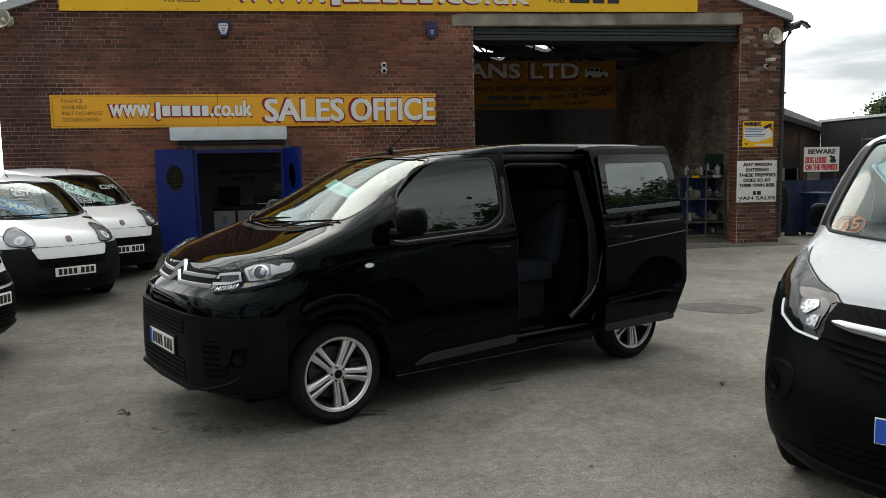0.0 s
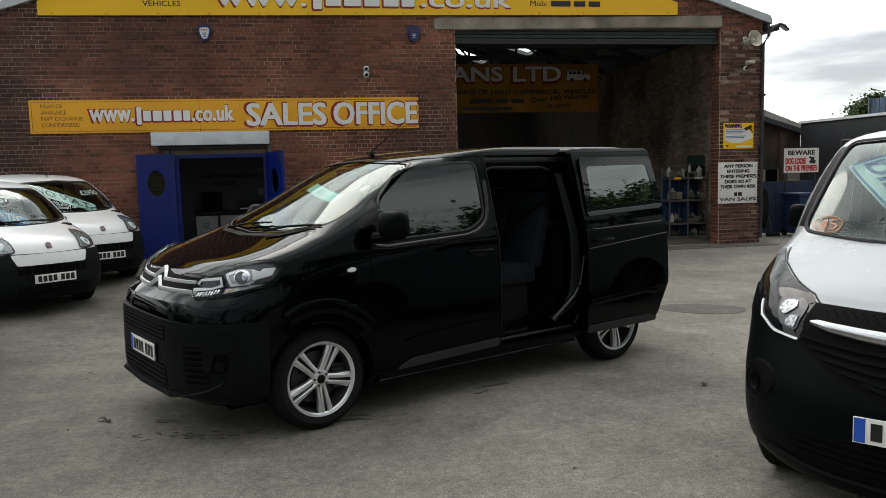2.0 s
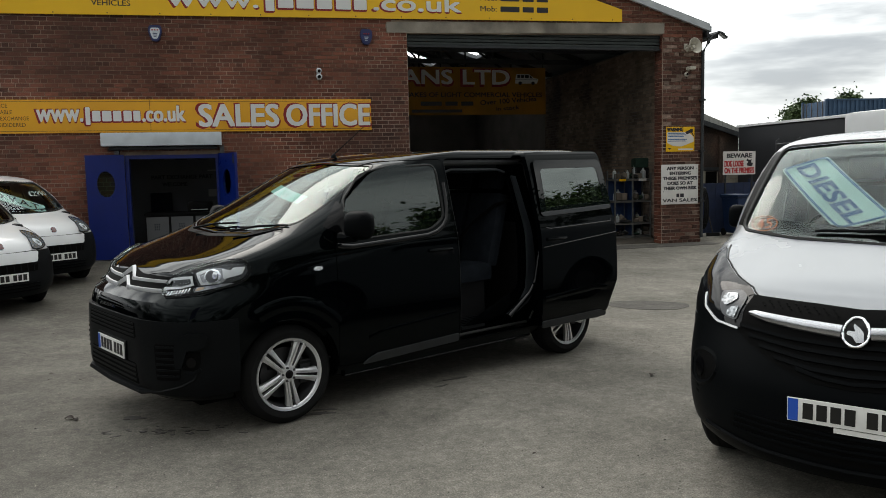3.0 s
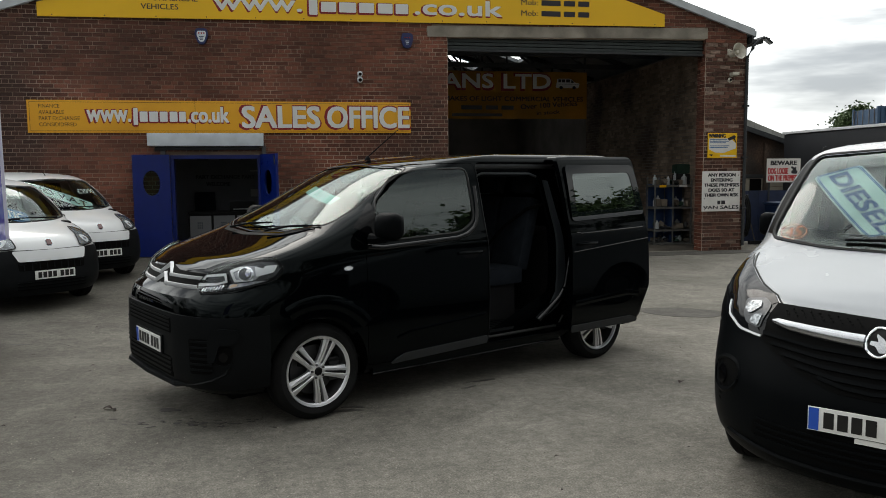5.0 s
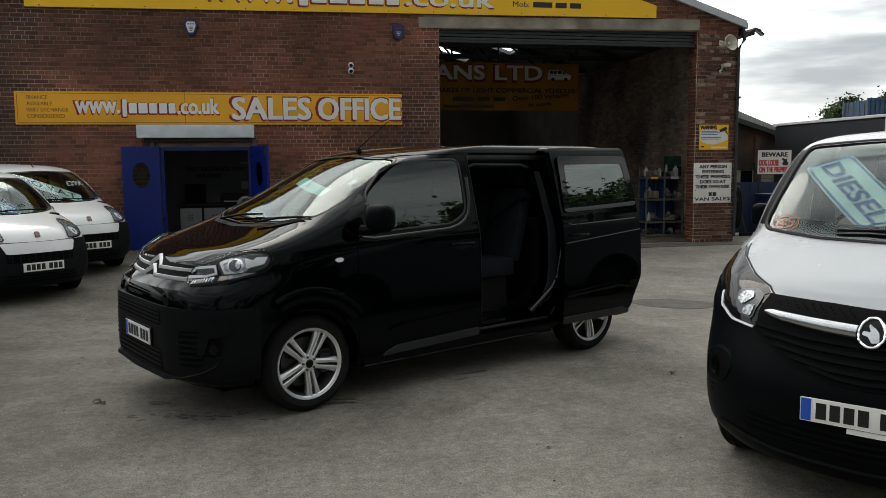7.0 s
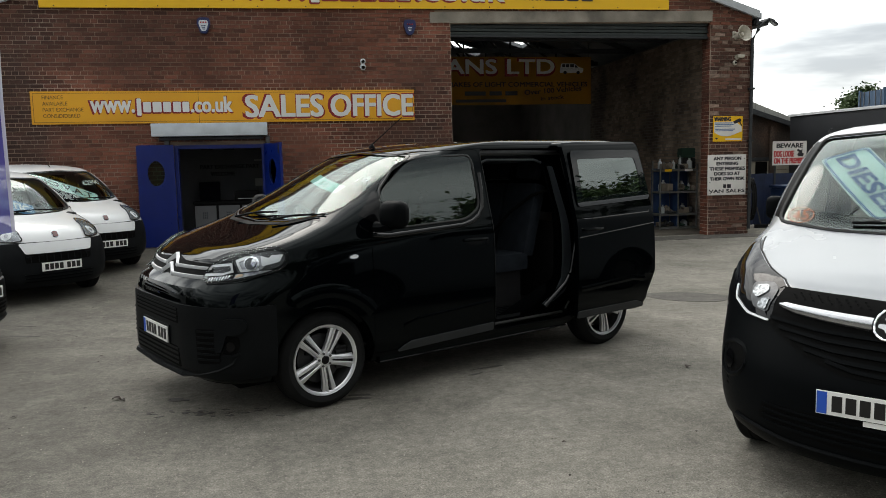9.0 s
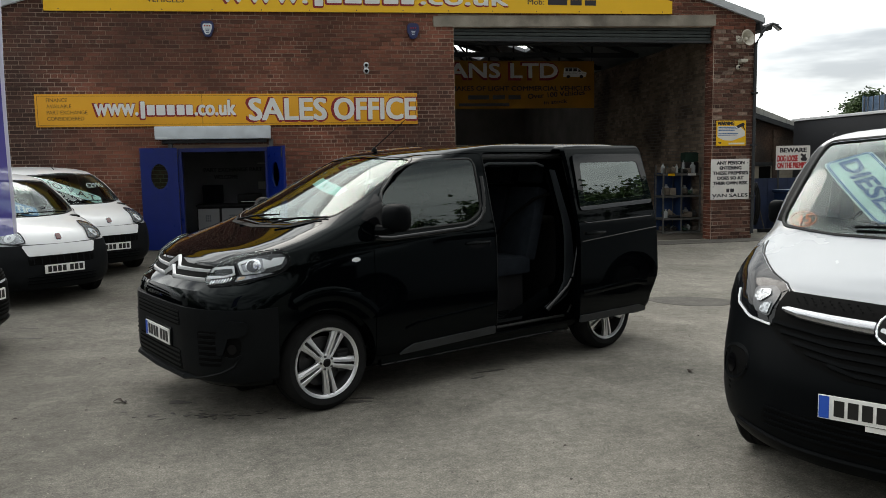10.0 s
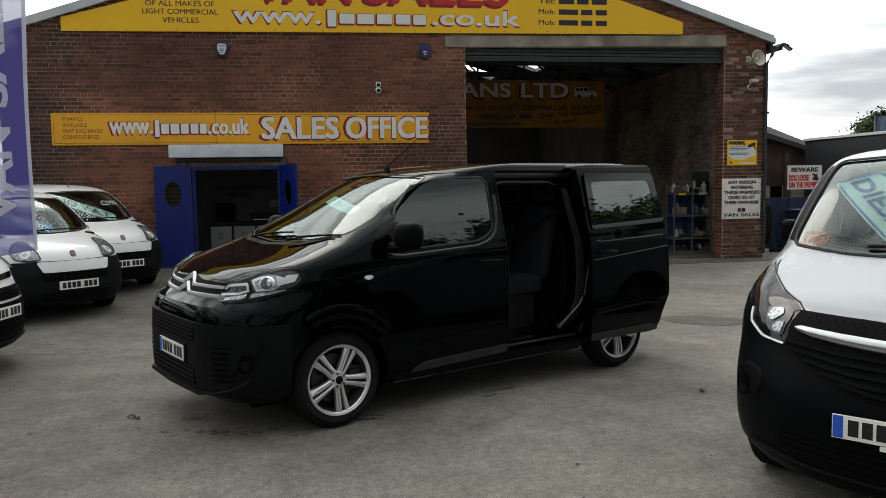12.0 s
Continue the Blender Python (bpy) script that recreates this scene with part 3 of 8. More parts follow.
slab("roof_west", [(XL - 0.2, gable(XL - 0.2) + 0.02), (XC, 7.08), (XC, 7.2), (XL - 0.2, gable(XL - 0.2) + 0.14)], "y", FY - 0.02, BY + 0.3, M["roofing"], "grey sheet roof slope", "roof")


def east_roof(bm, x0, x1, y0, y1):
    prism([(x0, gable(x0) + 0.02), (x1, gable(x1) + 0.02), (x1, gable(x1) + 0.14), (x0, gable(x0) + 0.14)], "y", y0, y1, bm)


bm = bmesh.new()
LIGHTS_Y = ((24.2, 25.4), (27.9, 29.1))
east_roof(bm, XC, XR + 0.2, FY - 0.02, 24.2), east_roof(bm, XC, XR + 0.2, 25.4, 27.9), east_roof(bm, XC, XR + 0.2, 29.1, BY + 0.3)
for (y0, y1), (x0, x1) in zip(LIGHTS_Y, ((6.45, 7.35), (4.9, 6.65))):
    east_roof(bm, XC, x0, y0, y1), east_roof(bm, x1, XR + 0.2, y0, y1)
tagged(part("roof_east", bm, M["roofing"], smooth=False), "grey sheet roof slope with clear rooflight strips", "roof", kind="structure")
slab("trim_barge_west", [(XL - 0.22, gable(XL - 0.22)), (XC, 7.06), (XC, 7.21), (XL - 0.22, gable(XL - 0.22) + 0.15)], "y", FY - 0.10, FY - 0.024, M["barge"], "pale grey barge board", "trim")
slab("trim_barge_east", [(XR + 0.12, gable(XR + 0.12)), (XC, 7.06), (XC, 7.21), (XR + 0.12, gable(XR + 0.12) + 0.15)], "y", FY - 0.10, FY - 0.024, M["barge"], "pale grey barge board", "trim")
slab("lintel", [(2.60, 4.43), (8.62, 4.52), (8.62, 4.74), (2.60, 4.64)], "y", FY - 0.02, FY + 0.3, M["concrete"], "stained concrete lintel over the entrance", "lintel")

# the bricks of the workshop's side wall, and of the entrance's jambs
verts, faces = [], []


def brick_x(x, out, y0, y1, z0, z1, g=0.0055):
    k = len(verts)
    d = x + out * (0.012 + rng.uniform(-0.003, 0.003))
    verts.extend([(d, y0 + g, z0 + g), (d, y1 - g, z0 + g), (d, y1 - g, z1 - g), (d, y0 + g, z1 - g), (x, y0 + g, z0 + g), (x, y1 - g, z0 + g), (x, y1 - g, z1 - g), (x, y0 + g, z1 - g)])
    faces.extend([(k, k + 1, k + 2, k + 3), (k, k + 4, k + 5, k + 1), (k + 1, k + 5, k + 6, k + 2), (k + 2, k + 6, k + 7, k + 3), (k + 3, k + 7, k + 4, k)])


for a, b, z, t in brick_rows(FY + 0.36, 24.0, 0.02, 4.5):
    brick_x(XR - 0.34, -1, a, b, z, t)
# brick colour lightened to stand for daylight reaching into the workshop
M["brick_inner"] = mat("lightened_inner_brick", (0.31, 0.24, 0.185), 0.95, vary=0.35, scale=0.7, fine=0.15, random=0.35, island=True, bump=0.4, bump_scale=90,
                       second=(0.13, 0.10, 0.082), second_scale=0.8, second_at=(0.42, 0.6))
me = bpy.data.meshes.new("inner_bricks")
me.from_pydata(verts, [], faces)
me.materials.append(M["brick_inner"])
ob = new("bricks", me)
ob.parent = bpy.data.objects["wall_east"]
tagged(ob, kind="stuff")
verts, faces = [], []
for a, b, z, t in brick_rows(FY + 0.02, FY + 0.34, 0.0, 4.45):
    brick_x(OR, -1, a, b, z, t)
me = bpy.data.meshes.new("jamb_bricks")
me.from_pydata(verts, [], faces)
me.materials.append(M["brick"])
ob = new("bricks", me)
ob.parent = part_wall
tagged(ob, kind="stuff")

# ---- vehicles ----
def wheel(parent, x, y, side, r, rim_r, style="alloy", width=0.215):
    """A wheel at (x, y), its outer face towards side."""
    w = new("wheel")
    w.parent = parent
    w.matrix_basis = pose(x, y, r, 0, 0, 0 if side > 0 else 180)
    h = width / 2
    prof = [(rim_r - 0.01, -h + 0.01), (rim_r + 0.02, -h), (r - 0.05, -h - 0.006), (r - 0.014, -h + 0.018), (r, -h + 0.045), (r, -0.055), (r - 0.009, -0.053), (r - 0.009, -0.045), (r, -0.043), (r, -0.004), (r - 0.009, -0.003), (r - 0.009, 0.003),
            (r, 0.004), (r, 0.043), (r - 0.009, 0.045), (r - 0.009, 0.053), (r, 0.055), (r, h - 0.045), (r - 0.014, h - 0.018), (r - 0.05, h + 0.006), (rim_r + 0.028, h + 0.003), (rim_r + 0.012, h - 0.004), (rim_r - 0.01, h - 0.014)]
    part("tyre", lathe(prof, 64), M["rubber"], w)
    rp = [(rim_r - 0.004, h - 0.022), (rim_r + 0.012, h - 0.006), (rim_r + 0.008, h + 0.002), (rim_r - 0.004, h - 0.002), (rim_r - 0.010, h - 0.014), (rim_r - 0.014, h - 0.018)]
    part("rim", lathe(rp, 64), M["alloy"] if style == "alloy" else M["steel"], w)
    part("rim_barrel", lathe([(rim_r - 0.012, h - 0.018), (rim_r - 0.026, h - 0.045), (rim_r - 0.034, -h + 0.02)], 64), M["wheel_shadow"] if style == "alloy" else M["steel"], w)
    part("brake_disc", lathe([(0.0, h - 0.1), (rim_r * 0.72, h - 0.1), (rim_r * 0.72, h - 0.12), (0, h - 0.12)], 40), M["disc"], w)
    bm = bmesh.new()
    box(bm, -rim_r * 0.86, -rim_r * 0.5, h - 0.13, h - 0.075, -0.10, 0.07, bevel=0.012)
    part("brake_caliper", bm, M["disc"], w)
    if style == "alloy":
        for k in range(5):
            q = Matrix.Rotation(-radians(72 * k + 46), 4, "Y")
            bm = bmesh.new()
            for sd_ in (-1, 1):
                # each rib: a narrow bright crest that falls away to a lower outer shoulder
                rows = []
                for t in range(6):
                    e = t / 5
                    u = 0.045 + (rim_r - 0.053) * e
                    a, b, c = 0.005 + 0.007 * e, 0.021 + 0.010 * e, 0.033 + 0.021 * e * e + 0.004 * e
                    top = h - 0.020 + 0.012 * math.sin(math.pi * (0.15 + 0.62 * e))
                    sec = ((a, top - 0.030), (a + 0.001, top - 0.003), (a + 0.004, top), (b, top - 0.002), (b + 0.002, top - 0.010), (c, top - 0.016), (c, top - 0.045))
                    rows.append([bm.verts.new(q @ Vector((u, y_, sd_ * w_))) for w_, y_ in sec])
                for r0, r1 in zip(rows, rows[1:]):
                    for n_ in range(6):
                        bm.faces.new((r0[n_], r0[n_ + 1], r1[n_ + 1], r1[n_]))
                for r0 in (rows[0], rows[-1]):
                    bm.faces.new(r0)
            part("spoke", bm, M["alloy"], w, angle=20)
            bm = bmesh.new()
            box(bm, 0.05, rim_r - 0.03, h - 0.062, h - 0.045, -0.016, 0.016)
            bmesh.ops.transform(bm, matrix=q, verts=bm.verts[:])
            part("spoke_web", bm, M["wheel_shadow"], w)
        part("hub", lathe([(0, h - 0.012), (0.03, h - 0.012), (0.062, h - 0.022), (0.068, h - 0.06), (0, h - 0.06)], 32), M["alloy"], w)
        part("centre_cap", lathe([(0, h - 0.004), (0.022, h - 0.005), (0.03, h - 0.011), (0.03, h - 0.02)], 24), M["gloss_black"], w)
        for k in range(5):
            a = radians(72 * k + 4)
            part("wheel_bolt", lathe([(0, 0.012), (0.007, 0.012), (0.009, 0), (0.009, -0.02)], 8), M["steel"], w, at=pose(0.047 * math.cos(a), h - 0.018, 0.047 * math.sin(a)))
    else:
        part("hub", lathe([(0, h - 0.03), (0.05, h - 0.03), (0.09, h - 0.045), (rim_r * 0.75, h - 0.035), (rim_r - 0.03, h - 0.06)], 40), M["steel"], w)
    return w


def plate_on(parent, x, z, y=0.0, band=True, w=0.52, h=0.111, groups=((4, 0), (3, 0)), tilt=0, plain_bar=True):
    """A number plate on a bumper, its marks as plain bars."""
    m = Matrix.Translation((x, y, z)) @ Matrix.Rotation(radians(tilt), 4, "Y")
    bm = bmesh.new()
    box(bm, -0.006, 0.002, -w / 2, w / 2, -h / 2, h / 2, bevel=0.002)
    pl = part("number_plate", bm, M["plate"], parent, "white number plate with dark marks", at=m)
    if band:
        part("blue_band", boxes((0.002, 0.0035, -w / 2 + 0.004, -w / 2 + 0.048, -h / 2 + 0.004, h / 2 - 0.004)), M["plate_blue"], pl, smooth=False)
    y0 = -w / 2 + (0.062 if band else 0.03)
    span = w / 2 - 0.02 - y0
    cw = span / 7.9
    for i in range(7):
        a = y0 + i * cw * 1.06 + (cw * 0.55 if i > 3 else 0)
        part("plate_mark", boxes((0.002, 0.0036, a + cw * 0.12, a + cw * 0.92, -h / 2 + 0.018, h / 2 - 0.018)), M["plate_ink"], pl, smooth=False)
    return pl


BODY_LEVELS = lambda lo, hi, n: [lo + (hi - lo) * i / n for i in range(n + 1)]


def shell_of(shape, levels, inset, z_floor, cutters):
    """A hollow body with openings cut through it."""
    outer = mesh_of(shape.solid(levels), "outer")
    top = levels[-1]
    inner_levels = [z_floor + (top - 0.055 - z_floor) * i / 22 for i in range(23)]
    inner = mesh_of(shape.solid(inner_levels, inset), "inner")
    me = boolean(outer.copy(), inner, "DIFFERENCE")
    for c in cutters:
        me = boolean(me, mesh_of(c, "cutter", False), "DIFFERENCE")
    return outer, me


def arch_liner(parent, x, z, r, side, y_out, y_in):
    """The dark lining over a wheel."""
    bm = bmesh.new()
    rows = []
    for k in range(21):
        a = radians(-4 + 188 * k / 20)
        p = (x + r * math.cos(a), z + r * math.sin(a))
        rows.append((bm.verts.new((p[0], side * y_out, p[1])), bm.verts.new((p[0], side * y_in, p[1]))))
    for a, b in zip(rows, rows[1:]):
        bm.faces.new((a[0], b[0], b[1], a[1]))
    bm.faces.new([r_[1] for r_ in rows])
    bmesh.ops.solidify(bm, geom=bm.faces[:], thickness=0.008)
    return part("wheel_arch_liner", bm, M["plastic"], parent)


# the black van with its sliding door open
VAN_AT = pose(-0.360, 5.998, 0, 0, 0, 207.2)
van = thing("black_van", VAN_AT, "black van with silver alloy wheels, its side door slid open", "van")
vs = Shape(
    front=[(0.27, 0.76), (0.33, 0.835), (0.40, 0.850), (0.60, 0.848), (0.75, 0.848), (0.84, 0.850), (0.90, 0.838), (0.935, 0.798), (0.957, 0.757), (1.03, 0.71), (1.075, 0.668), (1.105, 0.605), (1.15, 0.50), (1.195, 0.35), (1.24, 0.20), (1.28, 0.08), (1.31, 0.0), (1.40, -0.14), (1.50, -0.31), (1.60, -0.49), (1.70, -0.68), (1.78, -0.85), (1.83, -1.0), (1.86, -1.2), (1.885, -1.5), (1.9, -2.1)],
    half=[(0.27, 0.89), (0.33, 0.93), (0.5, 0.955), (0.75, 0.962), (1.0, 0.958), (1.15, 0.948), (1.25, 0.925), (1.4, 0.885), (1.6, 0.835), (1.75, 0.79), (1.80, 0.772), (1.83, 0.760), (1.86, 0.738), (1.885, 0.68), (1.9, 0.45)],
    rear=[(0.27, -3.62), (0.4, -3.68), (1.2, -3.68), (1.6, -3.64), (1.8, -3.58), (1.86, -3.45), (1.885, -3.3), (1.9, -2.9)],
    bow=[(0.27, 0.55), (0.8, 0.62), (1.03, 0.66), (1.2, 0.62), (1.31, 0.50), (1.5, 0.45), (1.8, 0.42), (1.9, 0.5)],
    power=[(0.27, 3.3), (0.75, 3.2), (0.9, 2.75), (1.0, 2.6), (1.08, 3.0), (1.15, 4.0), (1.22, 4.8), (1.29, 4.6), (1.38, 3.2), (1.5, 2.35), (1.9, 2.1)])
LV = sorted(set([round(z, 4) for z in BODY_LEVELS(0.27, 1.0, 16) + BODY_LEVELS(1.0, 1.32, 22) + BODY_LEVELS(1.32, 1.8, 14) + [1.82, 1.84, 1.855, 1.87, 1.88, 1.888, 1.895, 1.9]]))
WIN_FRONT = rounded([(-0.55, 1.235), (-0.55, 1.50), (-0.82, 1.70), (-1.02, 1.755), (-1.46, 1.765), (-1.46, 1.35), (-1.30, 1.262)], 0.07)
DOOR_FRONT = rounded([(-0.40, 0.33), (-0.40, 1.25), (-0.46, 1.42), (-0.80, 1.735), (-1.02, 1.80), (-1.555, 1.81), (-1.555, 0.33)], 0.05)
DOOR_SLIDE = rounded([(-1.565, 0.33), (-1.565, 1.815), (-2.56, 1.815), (-2.60, 1.30), (-2.62, 0.66), (-2.44, 0.33)], 0.06)
DOOR_LEAF = rounded([(-1.565, 0.33), (-1.565, 1.868), (-2.575, 1.868), (-2.60, 1.30), (-2.62, 0.66), (-2.44, 0.33)], 0.05)
WIN_REAR = rounded([(-2.78, 1.36), (-2.80, 1.72), (-3.38, 1.72), (-3.42, 1.38)], 0.06)
WIN_SLIDE = rounded([(-1.645, 1.345), (-1.665, 1.745), (-2.49, 1.75), (-2.53, 1.375)], 0.07)
SCREEN = rounded([(-0.76, 1.37), (-0.5, 1.325), (0, 1.305), (0.5, 1.325), (0.76, 1.37), (0.64, 1.765), (0, 1.795), (-0.64, 1.765)], 0.05)
cutters = [prism(SCREEN, "x", -1.15, 0.6), prism(WIN_FRONT, "y", 0.4, 1.3), prism(WIN_FRONT, "y", -1.3, -0.4),
           prism(WIN_SLIDE, "y", 0.4, 1.3), prism(WIN_SLIDE, "y", -1.3, -0.4), prism(WIN_REAR, "y", -1.3, -0.4)]
outer, shell = shell_of(vs, LV, 0.045, 0.40, cutters)
vtree = bvh_of(outer)
arches = bmesh.new()
for x in (0.0, -2.925):
    for lo, hi in ((0.66, 1.2), (-1.2, -0.66)):
        n = 44
        prism([(x + 0.40 * math.cos(2 * math.pi * k / n), 0.345 + 0.40 * math.sin(2 * math.pi * k / n)) for k in range(n)], "y", lo, hi, arches)
shell = boolean(shell, mesh_of(arches, "arches", False), "DIFFERENCE")
sl = boolean(shell, mesh_of(prism(grown(DOOR_LEAF, -0.004), "y", 0.63, 1.3), "d", False), "INTERSECT")
fd = boolean(shell, mesh_of(prism(grown(DOOR_FRONT, -0.004), "y", 0.3, 1.3), "d", False), "INTERSECT")
body = boolean(shell, mesh_of(prism(grown(DOOR_FRONT, 0.001), "y", 0.3, 1.3), "d", False), "DIFFERENCE")
body = boolean(body, mesh_of(prism(DOOR_SLIDE, "y", 0.3, 1.3), "d", False), "DIFFERENCE")
BONNET = [(0.62, -0.50), (0.69, -0.25), (0.705, 0.0), (0.69, 0.25), (0.62, 0.50), (0.42, 0.67), (0.10, 0.77), (-0.09, 0.765), (-0.03, 0.6), (0.03, 0.3), (0.05, 0), (0.03, -0.3), (-0.03, -0.6), (-0.09, -0.765), (0.10, -0.77), (0.42, -0.67)]
bon = boolean(body, mesh_of(prism(grown(BONNET, -0.003), "z", 1.04, 1.45), "b", False), "INTERSECT")
body = boolean(body, mesh_of(prism(grown(BONNET, 0.002), "z", 1.03, 1.45), "b", False), "DIFFERENCE")
part("body", tidy(body), M["black_paint"], van)
part("bonnet", tidy(bon), M["black_paint"], van)
front_door = part("front_door", tidy(fd), M["black_paint"], van)
slide = part("sliding_door", tidy(sl), M["black_paint"], van, "black sliding door, slid fully back", at=pose(-0.83, 0.135, 0.0))


def pane_tree(y0, z0, a, b, bow=0.0):
    """A smooth door glass that leans in more towards its top."""
    g = bmesh.new()
    rows = []
    for i in range(25):
        d = -0.10 + 0.75 * i / 24
        rows.append([g.verts.new((x, y0 - a * d - b * d * d, z0 + d)) for x in (0.2, -3.2)])
    for p, q in zip(rows, rows[1:]):
        g.faces.new((p[0], p[1], q[1], q[0]))
    return bvh_of(mesh_of(g, "pane"))


ptree = pane_tree(0.918, 1.25, 0.185, 0.105)
part("windscreen", patch(grown(SCREEN, 0.015), "x", vtree, 1, -0.006, 0), M["glass"], van)
part("side_window", patch(grown(WIN_FRONT, 0.015), "y", ptree, 1, -0.006, 0), M["tint"], front_door)
part("side_window", patch(grown(WIN_FRONT, 0.015), "y", vtree, -1, -0.006, 0), M["screen"], van)
part("side_window", patch(grown(WIN_SLIDE, 0.02), "y", ptree, 1, 0.009, 0), M["tint_door"], slide)
part("side_window", patch(grown(WIN_SLIDE, 0.015), "y", vtree, -1, -0.006, 0), M["tint"], van)
part("rear_window", patch(grown(WIN_REAR, 0.015), "y", vtree, -1, -0.006, 0), M["screen"], van)
for x in (0.0, -2.925):
    for s in (1, -1):
        wheel(van, x - (0.02 if x == 0 else 0), s * (0.80 if x == 0 else 0.83), s, 0.345, 0.243)
        arch_liner(van, x, 0.345, 0.398, s, 0.93, 0.55)


def creased(bm, y0=0.49, reach=0.30, out=0.016):
    """The bumper's corners drawn out into an upright crease."""
    for v in bm.verts:
        k = max(0.0, 1 - abs(abs(v.co.y) - y0) / reach) ** 1.6
        n = Vector((0.8, math.copysign(0.6, v.co.y), 0))
        v.co += n * out * k * (1 if v.co.x > 0.3 else 0)
    return bm


BUMPER = creased(vs.band(BODY_LEVELS(0.315, 0.80, 14), 0.37, 0.010))
btree = bvh_of(mesh_of(BUMPER.copy(), "b"))
part("bumper", BUMPER, M["bumper_black"], van, angle=18)
# the underside and air dam, near-black to stand for shade below, and the sills
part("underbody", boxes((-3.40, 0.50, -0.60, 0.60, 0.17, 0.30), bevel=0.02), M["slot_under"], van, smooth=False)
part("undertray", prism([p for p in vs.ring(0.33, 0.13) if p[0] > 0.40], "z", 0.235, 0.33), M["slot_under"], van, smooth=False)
for s in (1, -1):
    part("sill", boxes((-2.42, -0.46, s * 0.87 - 0.045, s * 0.87 + 0.045, 0.245, 0.335), bevel=0.012), M["black_paint"], van)
    part("sill_edge", tube([(-2.42, s * 0.915, 0.258), (-0.46, s * 0.915, 0.258)], 0.007), M["ledge"], van)
plate_on(van, 0.874, 0.562, y=0.02)


def simple_van(name, at, label, shape, levels, screen, wheels, wr, bumper, x_plate, z_plate, paint, group="", bump_mat="plastic_grey", win=None, band=True):
    v = thing(name, at, label, "van", group)
    cutters = [prism(screen, "x", shape.front(screen[0][1]) - 1.4, shape.front(screen[0][1]) + 0.9)]
    if win:
        cutters += [prism(win, "y", 0.4, 1.3), prism(win, "y", -1.3, -0.4)]
    outer, shell = shell_of(shape, levels, 0.045, levels[0] + 0.12, cutters)
    tree = bvh_of(outer)
    arches = bmesh.new()
    n = 40
    for x in wheels:
        for lo, hi in ((0.5, 1.2), (-1.2, -0.5)):
            prism([(x + wr * 1.16 * math.cos(2 * math.pi * k / n), wr + wr * 1.16 * math.sin(2 * math.pi * k / n)) for k in range(n)], "y", lo, hi, arches)
    shell = boolean(shell, mesh_of(arches, "arches", False), "DIFFERENCE")
    part("body", tidy(shell), paint, v)
    part("windscreen", patch(grown(screen, 0.015), "x", tree, 1, -0.006, 0), M["screen"], v)
    if win:
        for s in (1, -1):
            part("side_window", patch(grown(win, 0.015), "y", tree, s, -0.006, 0), M["tint"], v)
    for x in wheels:
        for s in (1, -1):
            wheel(v, x, s * (shape.half(wr * 2) - 0.14), s, wr, wr * 0.62, "steel", 0.185)
            arch_liner(v, x, wr, wr * 1.155, s, shape.half(wr * 2) - 0.11, 0.45)
    part("bumper", shape.band(BODY_LEVELS(levels[0] - 0.004, bumper[0], 14), bumper[1], 0.010), M[bump_mat], v)
    plate_on(v, x_plate, z_plate, band=band)
    return v, tree


# two small white vans
fs = Shape(
    front=[(0.20, 0.70), (0.26, 0.75), (0.40, 0.78), (0.60, 0.775), (0.72, 0.74), (0.80, 0.70), (0.88, 0.64), (0.94, 0.55), (0.99, 0.42), (1.03, 0.28), (1.07, 0.12), (1.10, 0.02), (1.2, -0.13), (1.3, -0.28), (1.4, -0.43), (1.5, -0.60), (1.58, -0.76), (1.63, -0.92), (1.67, -1.15), (1.70, -1.5), (1.72, -2.0)],
    half=[(0.20, 0.76), (0.30, 0.83), (0.5, 0.856), (0.8, 0.858), (1.0, 0.84), (1.1, 0.82), (1.3, 0.77), (1.5, 0.71), (1.58, 0.68), (1.63, 0.64), (1.67, 0.56), (1.70, 0.42), (1.72, 0.15)],
    rear=[(0.20, -3.0), (0.4, -3.09), (1.2, -3.09), (1.6, -3.02), (1.70, -2.9), (1.72, -2.5)],
    bow=[(0.20, 0.65), (0.7, 0.75), (1.0, 0.80), (1.1, 0.6), (1.4, 0.42), (1.72, 0.5)],
    power=[(0.20, 2.4), (0.8, 2.4), (1.1, 2.2), (1.72, 2.2)])
FLV = sorted(set([round(z, 4) for z in BODY_LEVELS(0.20, 0.8, 12) + BODY_LEVELS(0.8, 1.12, 18) + BODY_LEVELS(1.12, 1.6, 12) + [1.62, 1.64, 1.66, 1.68, 1.695, 1.705, 1.715, 1.72]]))
FSCREEN = rounded([(-0.70, 1.155), (-0.45, 1.12), (0, 1.105), (0.45, 1.12), (0.70, 1.155), (0.56, 1.56), (0, 1.59), (-0.56, 1.56)], 0.05)
FWIN = rounded([(-0.55, 1.12), (-0.60, 1.30), (-0.90, 1.52), (-1.55, 1.54), (-1.55, 1.10)], 0.06)


def at_front(x, y, yaw, reach):
    """The pose of a vehicle whose nose is at (x, y)."""
    px, py = x - reach * math.cos(radians(yaw)), y - reach * math.sin(radians(yaw))
    return pose(px, py, ground_z(px, py), 0, 0, yaw)


SMALL = Matrix.Scale(0.96, 4)


F1_AT = at_front(-3.03, 10.20, 270 + 42, 0.75) @ SMALL
F2_AT = at_front(-2.84, 12.05, 270 + 41, 0.75) @ SMALL
f1, ftree = simple_van("small_white_van", F1_AT, "small white van with dark bumper, price in its windscreen", fs, FLV, FSCREEN, (0, -2.51), 0.295, (0.775, 0.10), 0.800, 0.46, M["white_paint"], "small white vans", win=FWIN, band=False)
